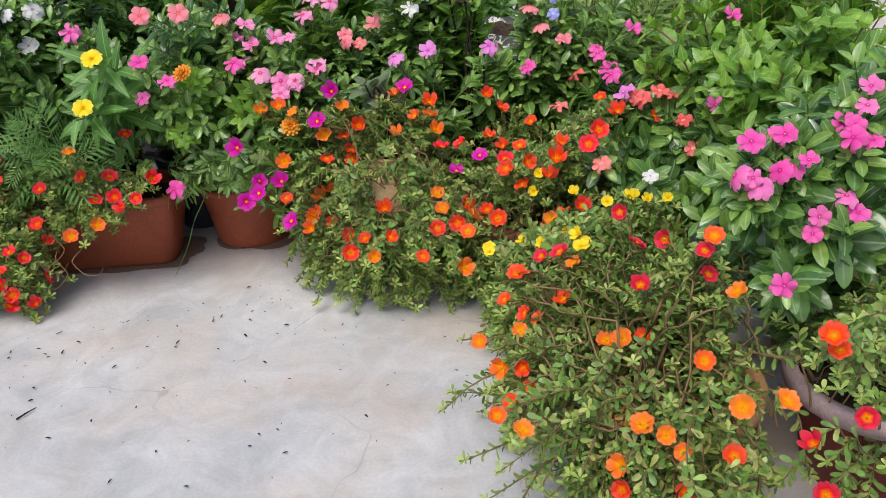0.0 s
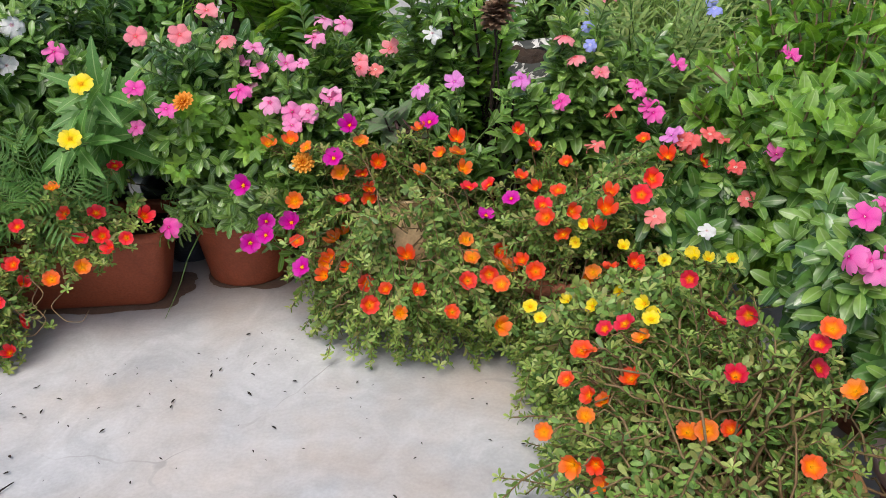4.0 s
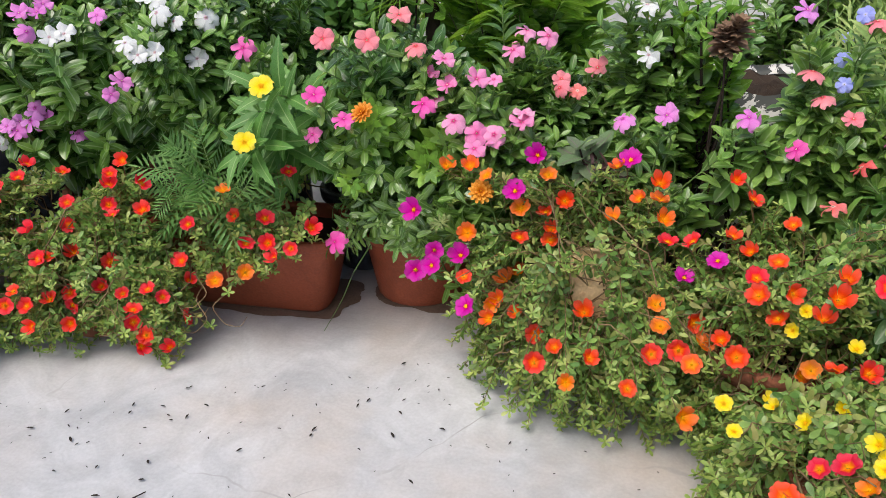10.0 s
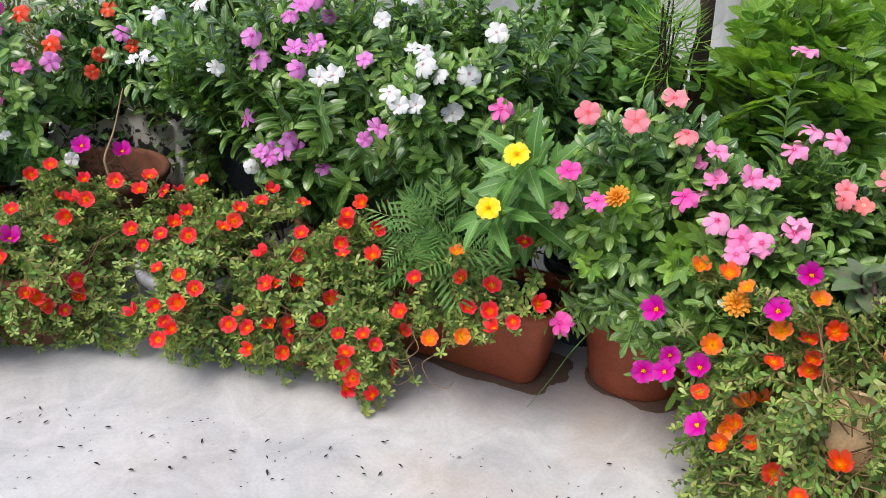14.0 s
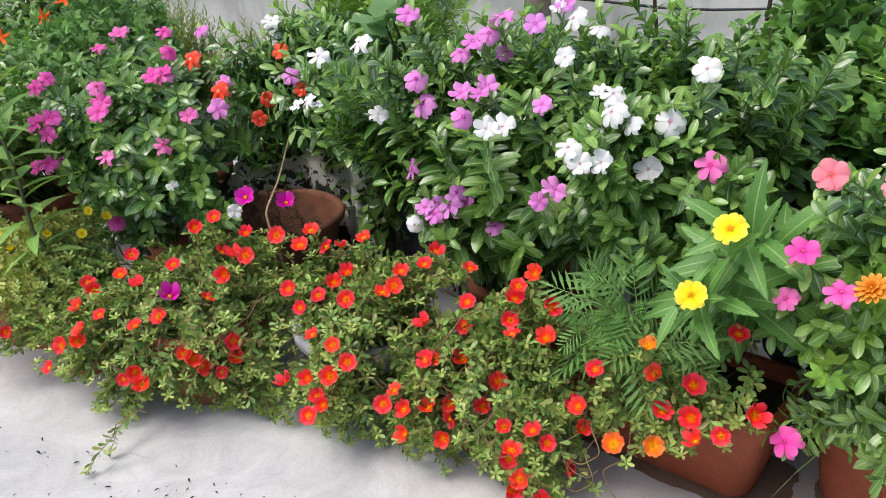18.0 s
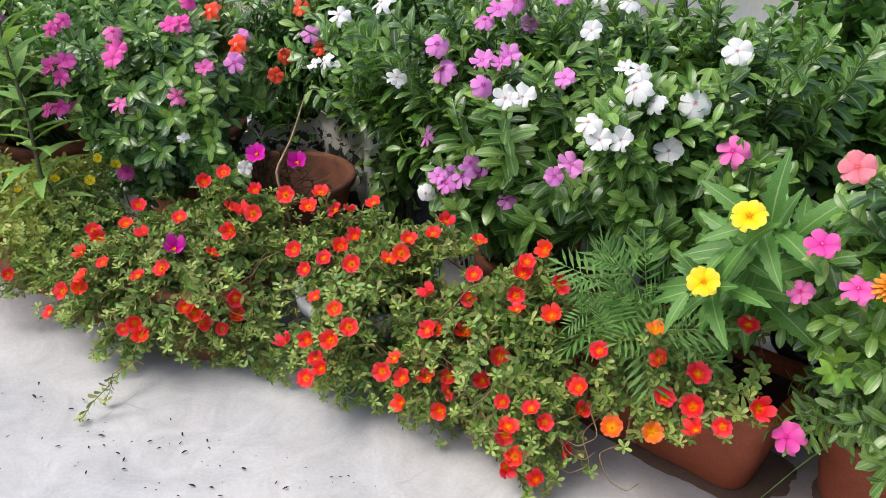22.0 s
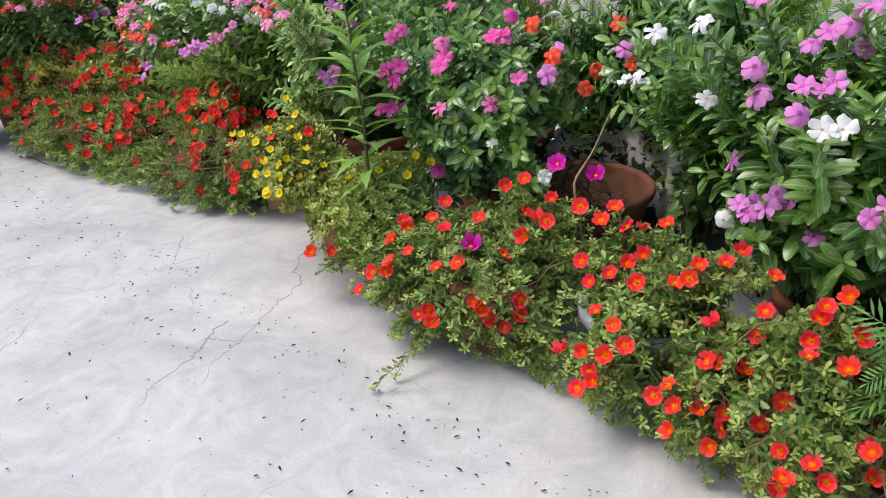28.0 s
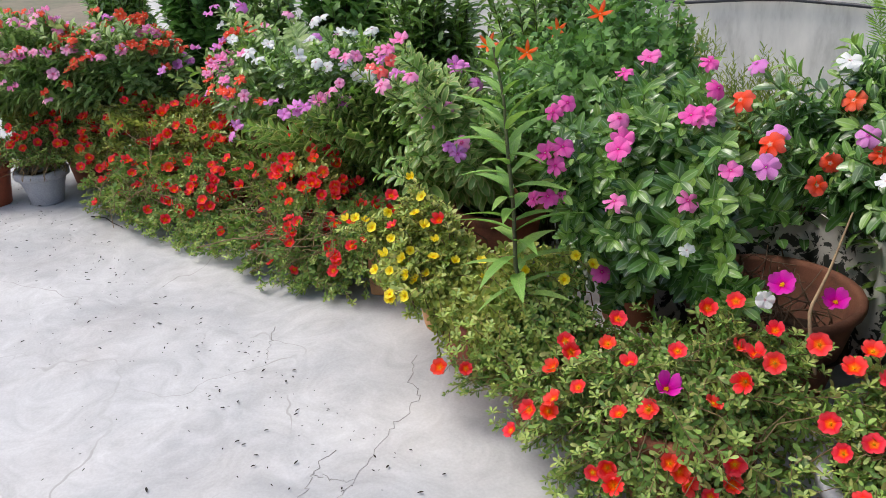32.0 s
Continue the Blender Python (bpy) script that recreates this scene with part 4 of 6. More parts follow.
def grow_bag(parent, x, y, r, h, mat, seed=0):
    """A soft plastic nursery bag with creases and a rolled lip."""
    rr = np.random.default_rng(seed)
    n, k = 32, 9
    a = np.linspace(0, 2 * np.pi, n, endpoint=False)
    V = []
    ph = rr.uniform(0, 6, 4)
    for i in range(k):
        t = i / (k - 1)
        rad = r * (0.88 + 0.16 * math.sin(2.4 * t)) * (1 + 0.03 * np.sin(3 * a + ph[0] + 2 * t) + 0.02 * np.sin(9 * a + ph[1] + 7 * t) + 0.012 * np.sin(17 * a + ph[2] - 9 * t))
        V.append(np.stack([x + rad * np.cos(a), y + rad * np.sin(a), np.full(n, h * t) + 0.006 * np.sin(4 * a + ph[3]) * t], -1))
    V.append(V[-1] * (1, 1, 1) + (np.array((x, y, 0)) - V[-1] * (1, 1, 0)) * 0.08 - (0, 0, 0.02))
    V = np.concatenate(V)
    i, j = np.meshgrid(np.arange(k), np.arange(n), indexing="ij")
    q = np.stack([i * n + j, i * n + (j + 1) % n, (i + 1) * n + (j + 1) % n, (i + 1) * n + j], -1).reshape(-1, 4)
    part("bag", mesh_of("bag", V, q, mat), parent)
    part("soil", disc("soil", r * 0.93, h - 0.025, SOIL, at=(x, y, 0), seed=seed), parent)


# ---- where the flowers stand: kind and place in centimetres, plant by plant ----
B_ro = [("o", 10, 101, 20), ("o", 6, 101, 24), ("o", 8, 84, 27), ("o", 5, 88, 26), ("o", 3, 106, 25), ("o", 9, 110, 24), ("o", 12, 113, 24), ("o", 21, 105, 25), ("o", 23, 104, 26), ("o", 20, 85, 20), ("o", 26, 88, 22), ("o", 28, 87, 20), ("o", 32, 95, 28), ("o", 35, 88, 26), ("o", 39, 85, 29), ("o", 36, 97, 37), ("o", 33, 99, 44), ("o", 18, 119, 30), ("o", 10, 115, 31), ("o", 16, 151, 21), ("o", 17, 150, 23), ("q", 9, 102, 23), ("q", 7, 93, 24), ("q", 10, 113, 25), ("q", 7, 114, 27), ("q", 16, 115, 26), ("q", 26, 104, 26), ("q", 34, 86, 20), ("q", 9, 115, 31), ("q", 19, 146, 26)]
B_ro += [("q", 22, 142, 29), ("q", 20, 84, 17), ("q", 28, 84, 16), ("c", 27, 117, 34), ("c", 31, 116, 35), ("c", 25, 103, 35), ("c", 32, 99, 42), ("c", 33, 100, 38), ("c", 13, 120, 31), ("c", 16, 121, 31), ("c", 26, 126, 35)]
B_rk = [("c", 42, 83, 24), ("c", 48, 84, 27), ("c", 44, 82, 17), ("q", 43, 85, 38), ("q", 44, 85, 36)]
B_ye = [("y", 12, 147, 19), ("y", 5, 141, 22), ("y", 14, 134, 26), ("y", 31, 141, 31), ("y", 33, 139, 31), ("y", 29, 134, 34), ("y", 36, 137, 32), ("y", 26, 139, 31), ("y", 21, 146, 30), ("y", 19, 123, 33), ("y", 19, 119, 33), ("y", 20, 122, 32), ("y", 19, 138, 26), ("y", 11, 139, 24), ("y", 5, 128, 28)]
B_mo = [("o", -42, 174, 40), ("o", -37, 170, 42), ("o", -34, 169, 41), ("o", -28, 168, 36), ("o", -24, 171, 41), ("o", -37, 167, 31), ("o", -28, 167, 24), ("o", -30, 166, 23), ("o", -32, 163, 20), ("o", -32, 161, 18), ("o", -31, 164, 20), ("o", -17, 145, 19), ("o", 0, 143, 17), ("o", -4, 157, 23), ("o", 1, 152, 20), ("o", 2, 155, 22), ("o", -5, 160, 25), ("o", -13, 169, 35), ("o", -9, 171, 38), ("o", -6, 171, 38), ("o", -5, 170, 35), ("o", -13, 174, 42), ("q", -24, 169, 35), ("q", -21, 170, 37), ("q", -28, 167, 31), ("q", -23, 169, 32), ("q", -23, 169, 30), ("q", -37, 164, 24), ("q", -28, 164, 18), ("q", -24, 161, 16)]
B_mo += [("q", -20, 155, 18), ("q", -23, 153, 16), ("q", -14, 149, 21), ("q", -8, 148, 17), ("q", -5, 152, 21), ("q", 5, 155, 23), ("q", 1, 159, 23), ("q", -1, 154, 21), ("q", 7, 151, 23), ("q", -16, 160, 22), ("q", -6, 173, 40), ("m", -29, 168, 39), ("m", -11, 175, 43), ("m", -26, 172, 44)]
B_rp = [("m", -46, 166, 35), ("m", -43, 167, 27), ("m", -38, 166, 27), ("m", -43, 165, 25), ("m", -47, 168, 22), ("m", -36, 161, 20), ("P", -63, 170, 25)]
B_zi = [("G", -35, 169, 38), ("D", -42, 168, 32)]
B_mr = [("r", -4, 168, 32), ("r", 0, 169, 32), ("r", 6, 177, 40), ("r", 9, 159, 32), ("r", 26, 151, 40), ("r", 24, 149, 38), ("q", 9, 176, 37), ("q", 15, 172, 35), ("q", 6, 170, 33), ("q", 9, 169, 31), ("q", 12, 161, 34), ("q", 9, 154, 32), ("q", 13, 152, 34), ("q", 12, 153, 29), ("q", 19, 150, 38), ("q", 18, 148, 36), ("q", 17, 149, 32), ("q", 31, 160, 40), ("q", 29, 170, 40), ("q", 39, 165, 37), ("y", 15, 151, 32), ("y", 14, 152, 28), ("m", 4, 167, 30), ("m", -1, 164, 28)]
B_sp = [("S", -41, 175, 48), ("S", -37, 175, 46), ("S", -34, 175, 46), ("S", -37, 173, 44), ("S", -30, 181, 48), ("S", -30, 179, 47), ("S", -38, 180, 54), ("S", -44, 181, 57), ("S", -43, 179, 53)]
B_sq = [("S", -32, 195, 59), ("S", -28, 195, 58), ("S", -34, 192, 56), ("S", -36, 197, 71)]
B_lil = [("L", -13, 178, 49), ("L", -6, 181, 49)]
B_sal = [("A", -64, 176, 61), ("A", -56, 176, 61), ("A", -49, 181, 59), ("A", -52, 182, 64)]
B_co = [("A", -19, 197, 52), ("A", -25, 190, 50), ("A", -25, 192, 51), ("C", -22, 192, 49)]
B_mgp = [("P", -64, 170, 53), ("P", -59, 170, 49), ("P", -66, 172, 45), ("P", -47, 177, 50)]
B_tu = [("T", -72, 167, 55), ("T", -75, 164, 46)]
B_ma = [("G", -56, 171, 50)]
B_pk = [("L", 7, 182, 49), ("L", 14, 189, 65), ("P", 15, 182, 44), ("P", 32, 179, 43), ("P", 37, 181, 51), ("P", 30, 183, 47), ("A", 16, 186, 56), ("A", 18, 185, 52), ("A", 23, 184, 49), ("A", 25, 191, 63)]
B_rcv = [("C", 25, 181, 42), ("C", 26, 147, 35), ("C", 21, 176, 37), ("C", 36, 166, 41), ("C", 42, 166, 41), ("C", 45, 157, 33), ("L", 33, 166, 42), ("W", 35, 147, 32)]
B_wc = [("W", -10, 192, 56), ("W", -11, 195, 64)]
B_bl = [("B", 21, 186, 54), ("B", 23, 191, 64), ("B", 30, 192, 64), ("B", 29, 191, 63), ("B", 39, 190, 63), ("B", 43, 190, 64), ("B", 45, 189, 63), ("B", 45, 187, 60)]
B_bp = [("P", 48, 106, 40), ("P", 39, 105, 49), ("P", 37, 106, 49), ("P", 40, 105, 48), ("P", 45, 108, 49), ("P", 43, 107, 49), ("P", 53, 109, 44), ("P", 49, 107, 42), ("P", 42, 98, 37), ("P", 57, 116, 54), ("P", 55, 114, 52), ("P", 54, 112, 51), ("P", 58, 118, 56), ("P", 45, 112, 52), ("P", 40, 110, 52)]
B_bq = [("P", 54, 170, 55), ("P", 48, 155, 42), ("P", 32, 176, 43), ("P", 30, 182, 46), ("C", 40, 166, 42), ("C", 35, 166, 41), ("C", 44, 162, 37)]
B_wv = [("W", -109, 186, 75), ("W", -104, 186, 74), ("W", -107, 181, 70), ("W", -94, 174, 65), ("W", -95, 176, 67), ("W", -95, 165, 62), ("W", -93, 165, 60), ("W", -91, 167, 60), ("W", -88, 180, 63), ("W", -90, 178, 56), ("W", -85, 184, 70)]
B_lv = [("W", -108, 163, 63), ("W", -139, 170, 59), ("W", -161, 171, 58), ("W", -139, 167, 72), ("W", -157, 172, 67), ("L", -134, 174, 76), ("L", -130, 171, 66), ("L", -129, 171, 62), ("L", -128, 180, 69), ("L", -124, 183, 72), ("L", -115, 184, 74), ("L", -111, 187, 77), ("L", -122, 184, 75), ("L", -120, 171, 65), ("L", -117, 174, 66), ("L", -117, 172, 65), ("L", -115, 166, 63), ("L", -107, 175, 64), ("L", -136, 174, 48), ("L", -125, 174, 46), ("L", -125, 172, 44), ("L", -130, 171, 43), ("L", -98, 166, 55), ("L", -119, 177, 40), ("W", -131, 169, 40)]
B_tp = [("P", -81, 179, 58)]
B_pv = [("P", -207, 138, 62), ("P", -206, 136, 55), ("P", -204, 137, 53), ("P", -205, 139, 56), ("P", -198, 147, 58), ("P", -196, 145, 57), ("P", -201, 148, 61), ("P", -211, 160, 69), ("P", -210, 154, 67), ("P", -197, 163, 70), ("P", -190, 160, 67), ("P", -190, 155, 63), ("P", -189, 157, 63), ("P", -180, 156, 56), ("P", -185, 152, 50), ("P", -195, 144, 48), ("P", -205, 136, 47), ("P", -202, 146, 31), ("W", -183, 151, 42), ("W", -169, 156, 38)]
B_le = [("L", -179, 162, 56), ("L", -191, 168, 70), ("L", -182, 166, 60), ("L", -175, 178, 60), ("V", -188, 163, 65), ("V", -181, 164, 59), ("V", -175, 169, 53), ("V", -182, 181, 64), ("V", -173, 179, 57), ("V", -176, 172, 56), ("W", -185, 182, 70)]
B_m2b = [("m", -164, 165, 38), ("m", -169, 159, 40)]
B_or = [("X", -225, 133, 72), ("X", -218, 138, 71), ("X", -216, 152, 77)]
B_fw = [("W", -290, 111, 61), ("W", -292, 107, 63), ("W", -302, 101, 65), ("W", -306, 98, 61), ("W", -339, 95, 62), ("W", -318, 97, 61), ("W", -294, 112, 71), ("W", -352, 93, 65)]
B_fl = [("L", -287, 104, 51), ("L", -285, 106, 51), ("L", -295, 99, 51), ("L", -342, 91, 46), ("L", -320, 91, 40), ("L", -325, 89, 36), ("L", -288, 101, 49), ("S", -287, 118, 62), ("S", -267, 122, 58), ("S", -245, 123, 64), ("S", -255, 124, 70), ("S", -286, 113, 54), ("C", -270, 123, 61)]
B_fm = [("L", -375, 73, 49), ("L", -371, 85, 56), ("L", -360, 86, 43), ("L", -354, 92, 71), ("L", -326, 98, 73), ("S", -299, 107, 73)]
B_fs = [("S", -389, 34, 67), ("S", -390, 26, 57), ("S", -389, 30, 58), ("S", -386, 37, 57), ("S", -385, 38, 50), ("S", -386, 34, 42), ("S", -391, 24, 46), ("V", -385, 46, 61), ("V", -383, 45, 53), ("V", -383, 51, 56), ("V", -383, 42, 47), ("V", -384, 55, 70), ("V", -383, 63, 68), ("V", -381, 65, 58), ("V", -386, 34, 44)]
B_fr = [("r", -346, 61, 10), ("r", -336, 66, 9), ("r", -328, 80, 14), ("r", -339, 77, 18), ("r", -344, 71, 16), ("r", -345, 67, 13), ("r", -339, 75, 16), ("r", -354, 71, 20), ("r", -364, 73, 26), ("r", -369, 66, 24), ("r", -370, 59, 19), ("r", -387, 57, 26), ("r", -374, 47, 14), ("r", -368, 44, 8), ("r", -388, 43, 17), ("r", -330, 74, 12), ("r", -341, 68, 13), ("r", -403, 47, 26), ("r", -411, 53, 34)]
B_fr2 = [("r", -315, 82, 10), ("r", -300, 90, 9), ("r", -300, 95, 13), ("r", -311, 94, 16), ("r", -301, 101, 16), ("r", -292, 99, 12), ("r", -292, 93, 7), ("r", -284, 98, 7), ("r", -274, 107, 9), ("r", -296, 106, 18), ("r", -287, 109, 16), ("r", -291, 112, 19), ("r", -294, 116, 23), ("r", -293, 120, 26), ("r", -303, 111, 24), ("r", -309, 107, 24), ("r", -312, 104, 24), ("r", -319, 101, 25), ("r", -324, 95, 23), ("r", -324, 90, 20), ("r", -337, 86, 22), ("r", -338, 83, 21), ("r", -342, 83, 23), ("r", -340, 88, 25), ("r", -355, 83, 29), ("r", -347, 88, 29), ("r", -332, 90, 23), ("r", -328, 94, 24)]
B_gp = [("r", -397, 19, 31), ("r", -398, 23, 27), ("r", -400, 26, 28), ("r", -398, 21, 23), ("r", -400, 26, 24), ("r", -400, 26, 10), ("r", -403, 33, 33), ("r", -400, 27, 34), ("r", -404, 37, 29)]
B_ym = [("y", -237, 114, 37), ("y", -239, 105, 36), ("y", -239, 107, 36), ("y", -239, 109, 35), ("y", -237, 110, 34), ("y", -229, 112, 34), ("y", -226, 115, 32), ("y", -225, 113, 31), ("y", -228, 110, 31), ("y", -224, 107, 30), ("y", -220, 109, 31), ("y", -219, 112, 30), ("y", -220, 114, 28), ("y", -222, 117, 28), ("y", -223, 119, 31), ("y", -221, 123, 30), ("y", -219, 128, 30), ("y", -217, 128, 27), ("y", -214, 107, 29), ("y", -214, 107, 28), ("y", -214, 110, 28), ("y", -231, 118, 38), ("y", -228, 119, 36), ("y", -232, 120, 41), ("y", -236, 119, 44), ("y", -211, 134, 30), ("y", -202, 138, 31), ("y", -202, 144, 33), ("y", -203, 141, 35), ("y", -224, 120, 34)]
B_ym += [("r", -231, 113, 36), ("r", -227, 122, 37), ("r", -238, 115, 40)]
B_m2 = [("r", -210, 115, 13), ("r", -206, 119, 14), ("r", -179, 129, 23), ("r", -186, 128, 23), ("r", -180, 125, 21), ("r", -169, 136, 23), ("r", -171, 132, 22), ("r", -171, 142, 31), ("r", -182, 136, 28), ("r", -189, 142, 28), ("r", -175, 136, 28), ("r", -161, 147, 30), ("r", -164, 144, 25), ("r", -183, 122, 18), ("r", -180, 124, 19), ("r", -184, 119, 14), ("r", -170, 127, 13), ("r", -169, 129, 14), ("r", -167, 129, 12), ("r", -164, 137, 16), ("r", -163, 138, 15), ("r", -162, 139, 13), ("r", -159, 145, 17), ("r", -159, 145, 13), ("r", -160, 142, 11), ("r", -166, 156, 34), ("r", -168, 151, 31), ("r", -165, 152, 31), ("r", -161, 152, 32), ("r", -160, 159, 34)]
B_m2 += [("r", -172, 153, 37), ("r", -175, 150, 35), ("m", -169, 139, 26)]
B_m1 = [("r", -151, 154, 27), ("r", -146, 157, 26), ("r", -148, 154, 24), ("r", -146, 161, 27), ("r", -144, 163, 29), ("r", -139, 158, 27), ("r", -131, 160, 30), ("r", -130, 162, 31), ("r", -130, 164, 33), ("r", -127, 167, 34), ("r", -126, 169, 36), ("r", -118, 169, 35), ("r", -141, 151, 22), ("r", -134, 150, 23), ("r", -129, 149, 22), ("r", -133, 148, 18), ("r", -137, 146, 17), ("r", -135, 146, 14), ("r", -134, 143, 12), ("r", -132, 145, 14), ("r", -143, 145, 14), ("r", -151, 164, 32), ("r", -154, 160, 33), ("r", -154, 163, 35), ("r", -143, 167, 35), ("r", -149, 166, 32)]
B_m1b = [("r", -123, 151, 15), ("r", -122, 153, 17), ("r", -120, 153, 14), ("r", -118, 151, 11), ("r", -114, 156, 9), ("r", -117, 156, 14), ("r", -115, 159, 14), ("r", -114, 158, 12), ("r", -109, 161, 15), ("r", -108, 164, 19), ("r", -120, 159, 21), ("r", -119, 160, 21), ("r", -116, 164, 20), ("r", -124, 163, 25), ("r", -118, 168, 29), ("r", -119, 168, 24), ("r", -105, 165, 35), ("r", -105, 166, 37), ("r", -104, 163, 30), ("r", -106, 165, 31), ("r", -98, 165, 36), ("r", -103, 168, 39), ("r", -98, 164, 31), ("r", -102, 158, 16), ("r", -99, 156, 14), ("r", -97, 159, 17), ("r", -95, 160, 15), ("r", -92, 165, 16), ("r", -93, 165, 20), ("r", -102, 159, 9)]
B_m1b += [("r", -100, 157, 5), ("r", -95, 159, 4), ("r", -94, 164, 8), ("r", -99, 158, 7)]
B_pl = [("r", -89, 164, 29), ("r", -81, 167, 30), ("r", -76, 169, 29), ("r", -79, 166, 25), ("r", -75, 167, 25), ("r", -73, 165, 23), ("r", -70, 166, 25), ("r", -67, 169, 28), ("r", -72, 173, 37), ("r", -92, 164, 21), ("o", -80, 163, 37), ("o", -85, 163, 18), ("o", -79, 164, 20)]
BLOOMS = [B_ro, B_rk, B_ye, B_mo, B_rp, B_zi, B_mr, B_sp, B_sq, B_lil, B_sal, B_co, B_mgp, B_tu, B_ma, B_pk, B_rcv, B_wc, B_bl, B_bp, B_bq, B_wv, B_lv, B_tp, B_pv, B_le, B_m2b, B_or, B_fw, B_fl, B_fm, B_fs, B_fr, B_fr2, B_gp, B_ym, B_m2, B_m1, B_m1b, B_pl]


# ---- the terrace ----
def box(name, x0, x1, y0, y1, z0, z1, mat, bevel=0.0, m=None):
    bm = bmesh.new()
    bmesh.ops.create_cube(bm, size=1)
    for v in bm.verts:
        v.co = ((x0 + x1) / 2 + v.co.x * (x1 - x0), (y0 + y1) / 2 + v.co.y * (y1 - y0), (z0 + z1) / 2 + v.co.z * (z1 - z0))
    if bevel:
        bmesh.ops.bevel(bm, geom=bm.edges[:], offset=bevel, segments=2, affect="EDGES", profile=0.6)
    if m:
        bm.transform(m)
    me = bpy.data.meshes.new(name)
    bm.to_mesh(me)
    bm.free()
    me.materials.append(mat)
    return me


ROW = Matrix.Rotation(math.atan2(0.38, 0.925), 4, "Z")  # x along the row of pots, y away from the terrace
n = 60
gx, gy = np.meshgrid(np.linspace(-9, 9, n), np.linspace(-9, 9, n), indexing="ij")
gv = np.stack([gx, gy, np.zeros_like(gx)], -1).reshape(-1, 3)
gi, gj = np.meshgrid(np.arange(n - 1), np.arange(n - 1), indexing="ij")
gq = np.stack([gi * n + gj, (gi + 1) * n + gj, (gi + 1) * n + gj + 1, gi * n + gj + 1], -1).reshape(-1, 4)
floor = new("floor", mesh_of("floor", gv, gq, FLOOR))
tagged(floor, "pale grey trowelled cement floor with rusty clouds and hairline cracks", "floor", kind="structure")
ground = new("ground", box("ground", -600, 600, -600, 600, -0.5, -0.012, clay("far_earth", (0.22, 0.18, 0.13), (0.12, 0.13, 0.07), scale=0.4)))
tagged(ground, "bare earth with patches of grass round the terrace", "ground", kind="structure")
wall = new("wall_back", box("wall_back", -7, 5, 3.55, 3.73, 0, 1.25, WALL, 0.01, ROW))
tagged(wall, "low white limewashed boundary wall with grey weather streaks", "wall", kind="structure")
cap = new("trim", box("trim", -7, 5, 3.52, 3.76, 1.25, 1.30, WALL, 0.008, ROW))
tagged(cap, "cement coping on the low white wall", "trim", kind="structure")

# ---- the potted plants, from the open end of the row ----
G_POTS = "potted flowers along the terrace edge"


def potted(name, label, x, y, r, h, mat, category="potted plant", foot=0.75, rim_mat=None, seed=1):
    ob = thing(name, (x, y, 0), label, category, G_POTS)
    round_pot(ob, x, y, r, r * foot, h, mat, rim_mat=rim_mat, seed=seed)
    return ob


def bagged(name, label, x, y, r, h, category="periwinkle", seed=1):
    ob = thing(name, (x, y, 0), label, category, G_POTS)
    grow_bag(ob, x, y, r, h, BLACK_PLASTIC, seed)
    return ob


def purslane(ob, base, clumps, n, blooms, extra=(), mat=None, size=0.0178, **kw):
    return plant("", "", "", base, clumps, n, T_PURSLANE, mat or L_PURSLANE, size, 0.0082, blooms, extra, stem_mat=RED_STEM, sag=0.06, start=0.36, whorl=2, turn=1.9, open_angle=62, radius=kw.pop("radius", 0.0014), branched=True, parent=ob, low=-0.55, shell=0.5, root=kw.pop("root", 0.075), jitter=0.5, up_pull=0.9, **kw)


def vinca(ob, base, clumps, n, blooms, extra=(), mat=None, size=0.052, single=60, **kw):
    return plant("", "", "", base, clumps, n, T_VINCA, mat or L_VINCA, size, 0.0165, blooms, extra, sag=0.02, start=0.3, whorl=2, turn=1.57, open_angle=68, radius=0.0026, parent=ob, low=-0.45, shell=0.55, root=0.03, single=single, sink=(0.02, 0.10), up_pull=0.5, jitter=0.42, tip_mat=L_VINCA_TIP, **kw)


ob = potted("potted_purslane", "sprawling orange and red purslane in a tan clay pot", 0.30, 1.04, 0.12, 0.19, TAN_CLAY)
purslane(ob, (0.30, 1.04, 0.17), [(0.22, 1.0, 0.17, 0.20, 0.22, 0.19), (0.32, 1.10, 0.25, 0.17, 0.2, 0.14), (0.20, 1.26, 0.15, 0.15, 0.17, 0.13), (0.35, 0.98, 0.15, 0.10, 0.14, 0.13)], 185, B_ro, follow=240, skirt=[(0.05, 1.3, 0.08, 1.12, 25), (0.08, 1.12, 0.2, 0.88, 30)], size=0.0160, radius=0.0024, flower_scale=0.88, trail=[(-0.03, 1.06, 0.13), (0.0, 0.98, 0.10), (-0.02, 1.14, 0.10), (0.03, 0.92, 0.08), (-0.01, 1.02, 0.20), (0.0, 1.2, 0.16), (0.05, 0.90, 0.15)])
ob = potted("potted_purslane", "straw-coloured clay pot of purslane on the cement", 0.27, 0.86, 0.085, 0.13, STRAW)
purslane(ob, (0.27, 0.86, 0.11), [(0.26, 0.84, 0.14, 0.14, 0.13, 0.10)], 120, (), (("o", 2),))
ob = potted("potted_purslane", "red purslane in a dark red pot with a pale pink rim", 0.61, 1.055, 0.125, 0.18, DARK_RED, rim_mat=PALE_RIM)
purslane(ob, (0.60, 1.06, 0.16), [(0.60, 1.06, 0.26, 0.09, 0.08, 0.08), (0.52, 0.86, 0.10, 0.11, 0.07, 0.09), (0.49, 0.92, 0.28, 0.05, 0.05, 0.07)], 110, B_rk, follow=20, flower_scale=0.9)
ob = potted("potted_vinca", "rose-pink periwinkle with glossy leaves in an old clay pot", 0.66, 1.36, 0.12, 0.2, TERRACOTTA_OLD, "periwinkle")
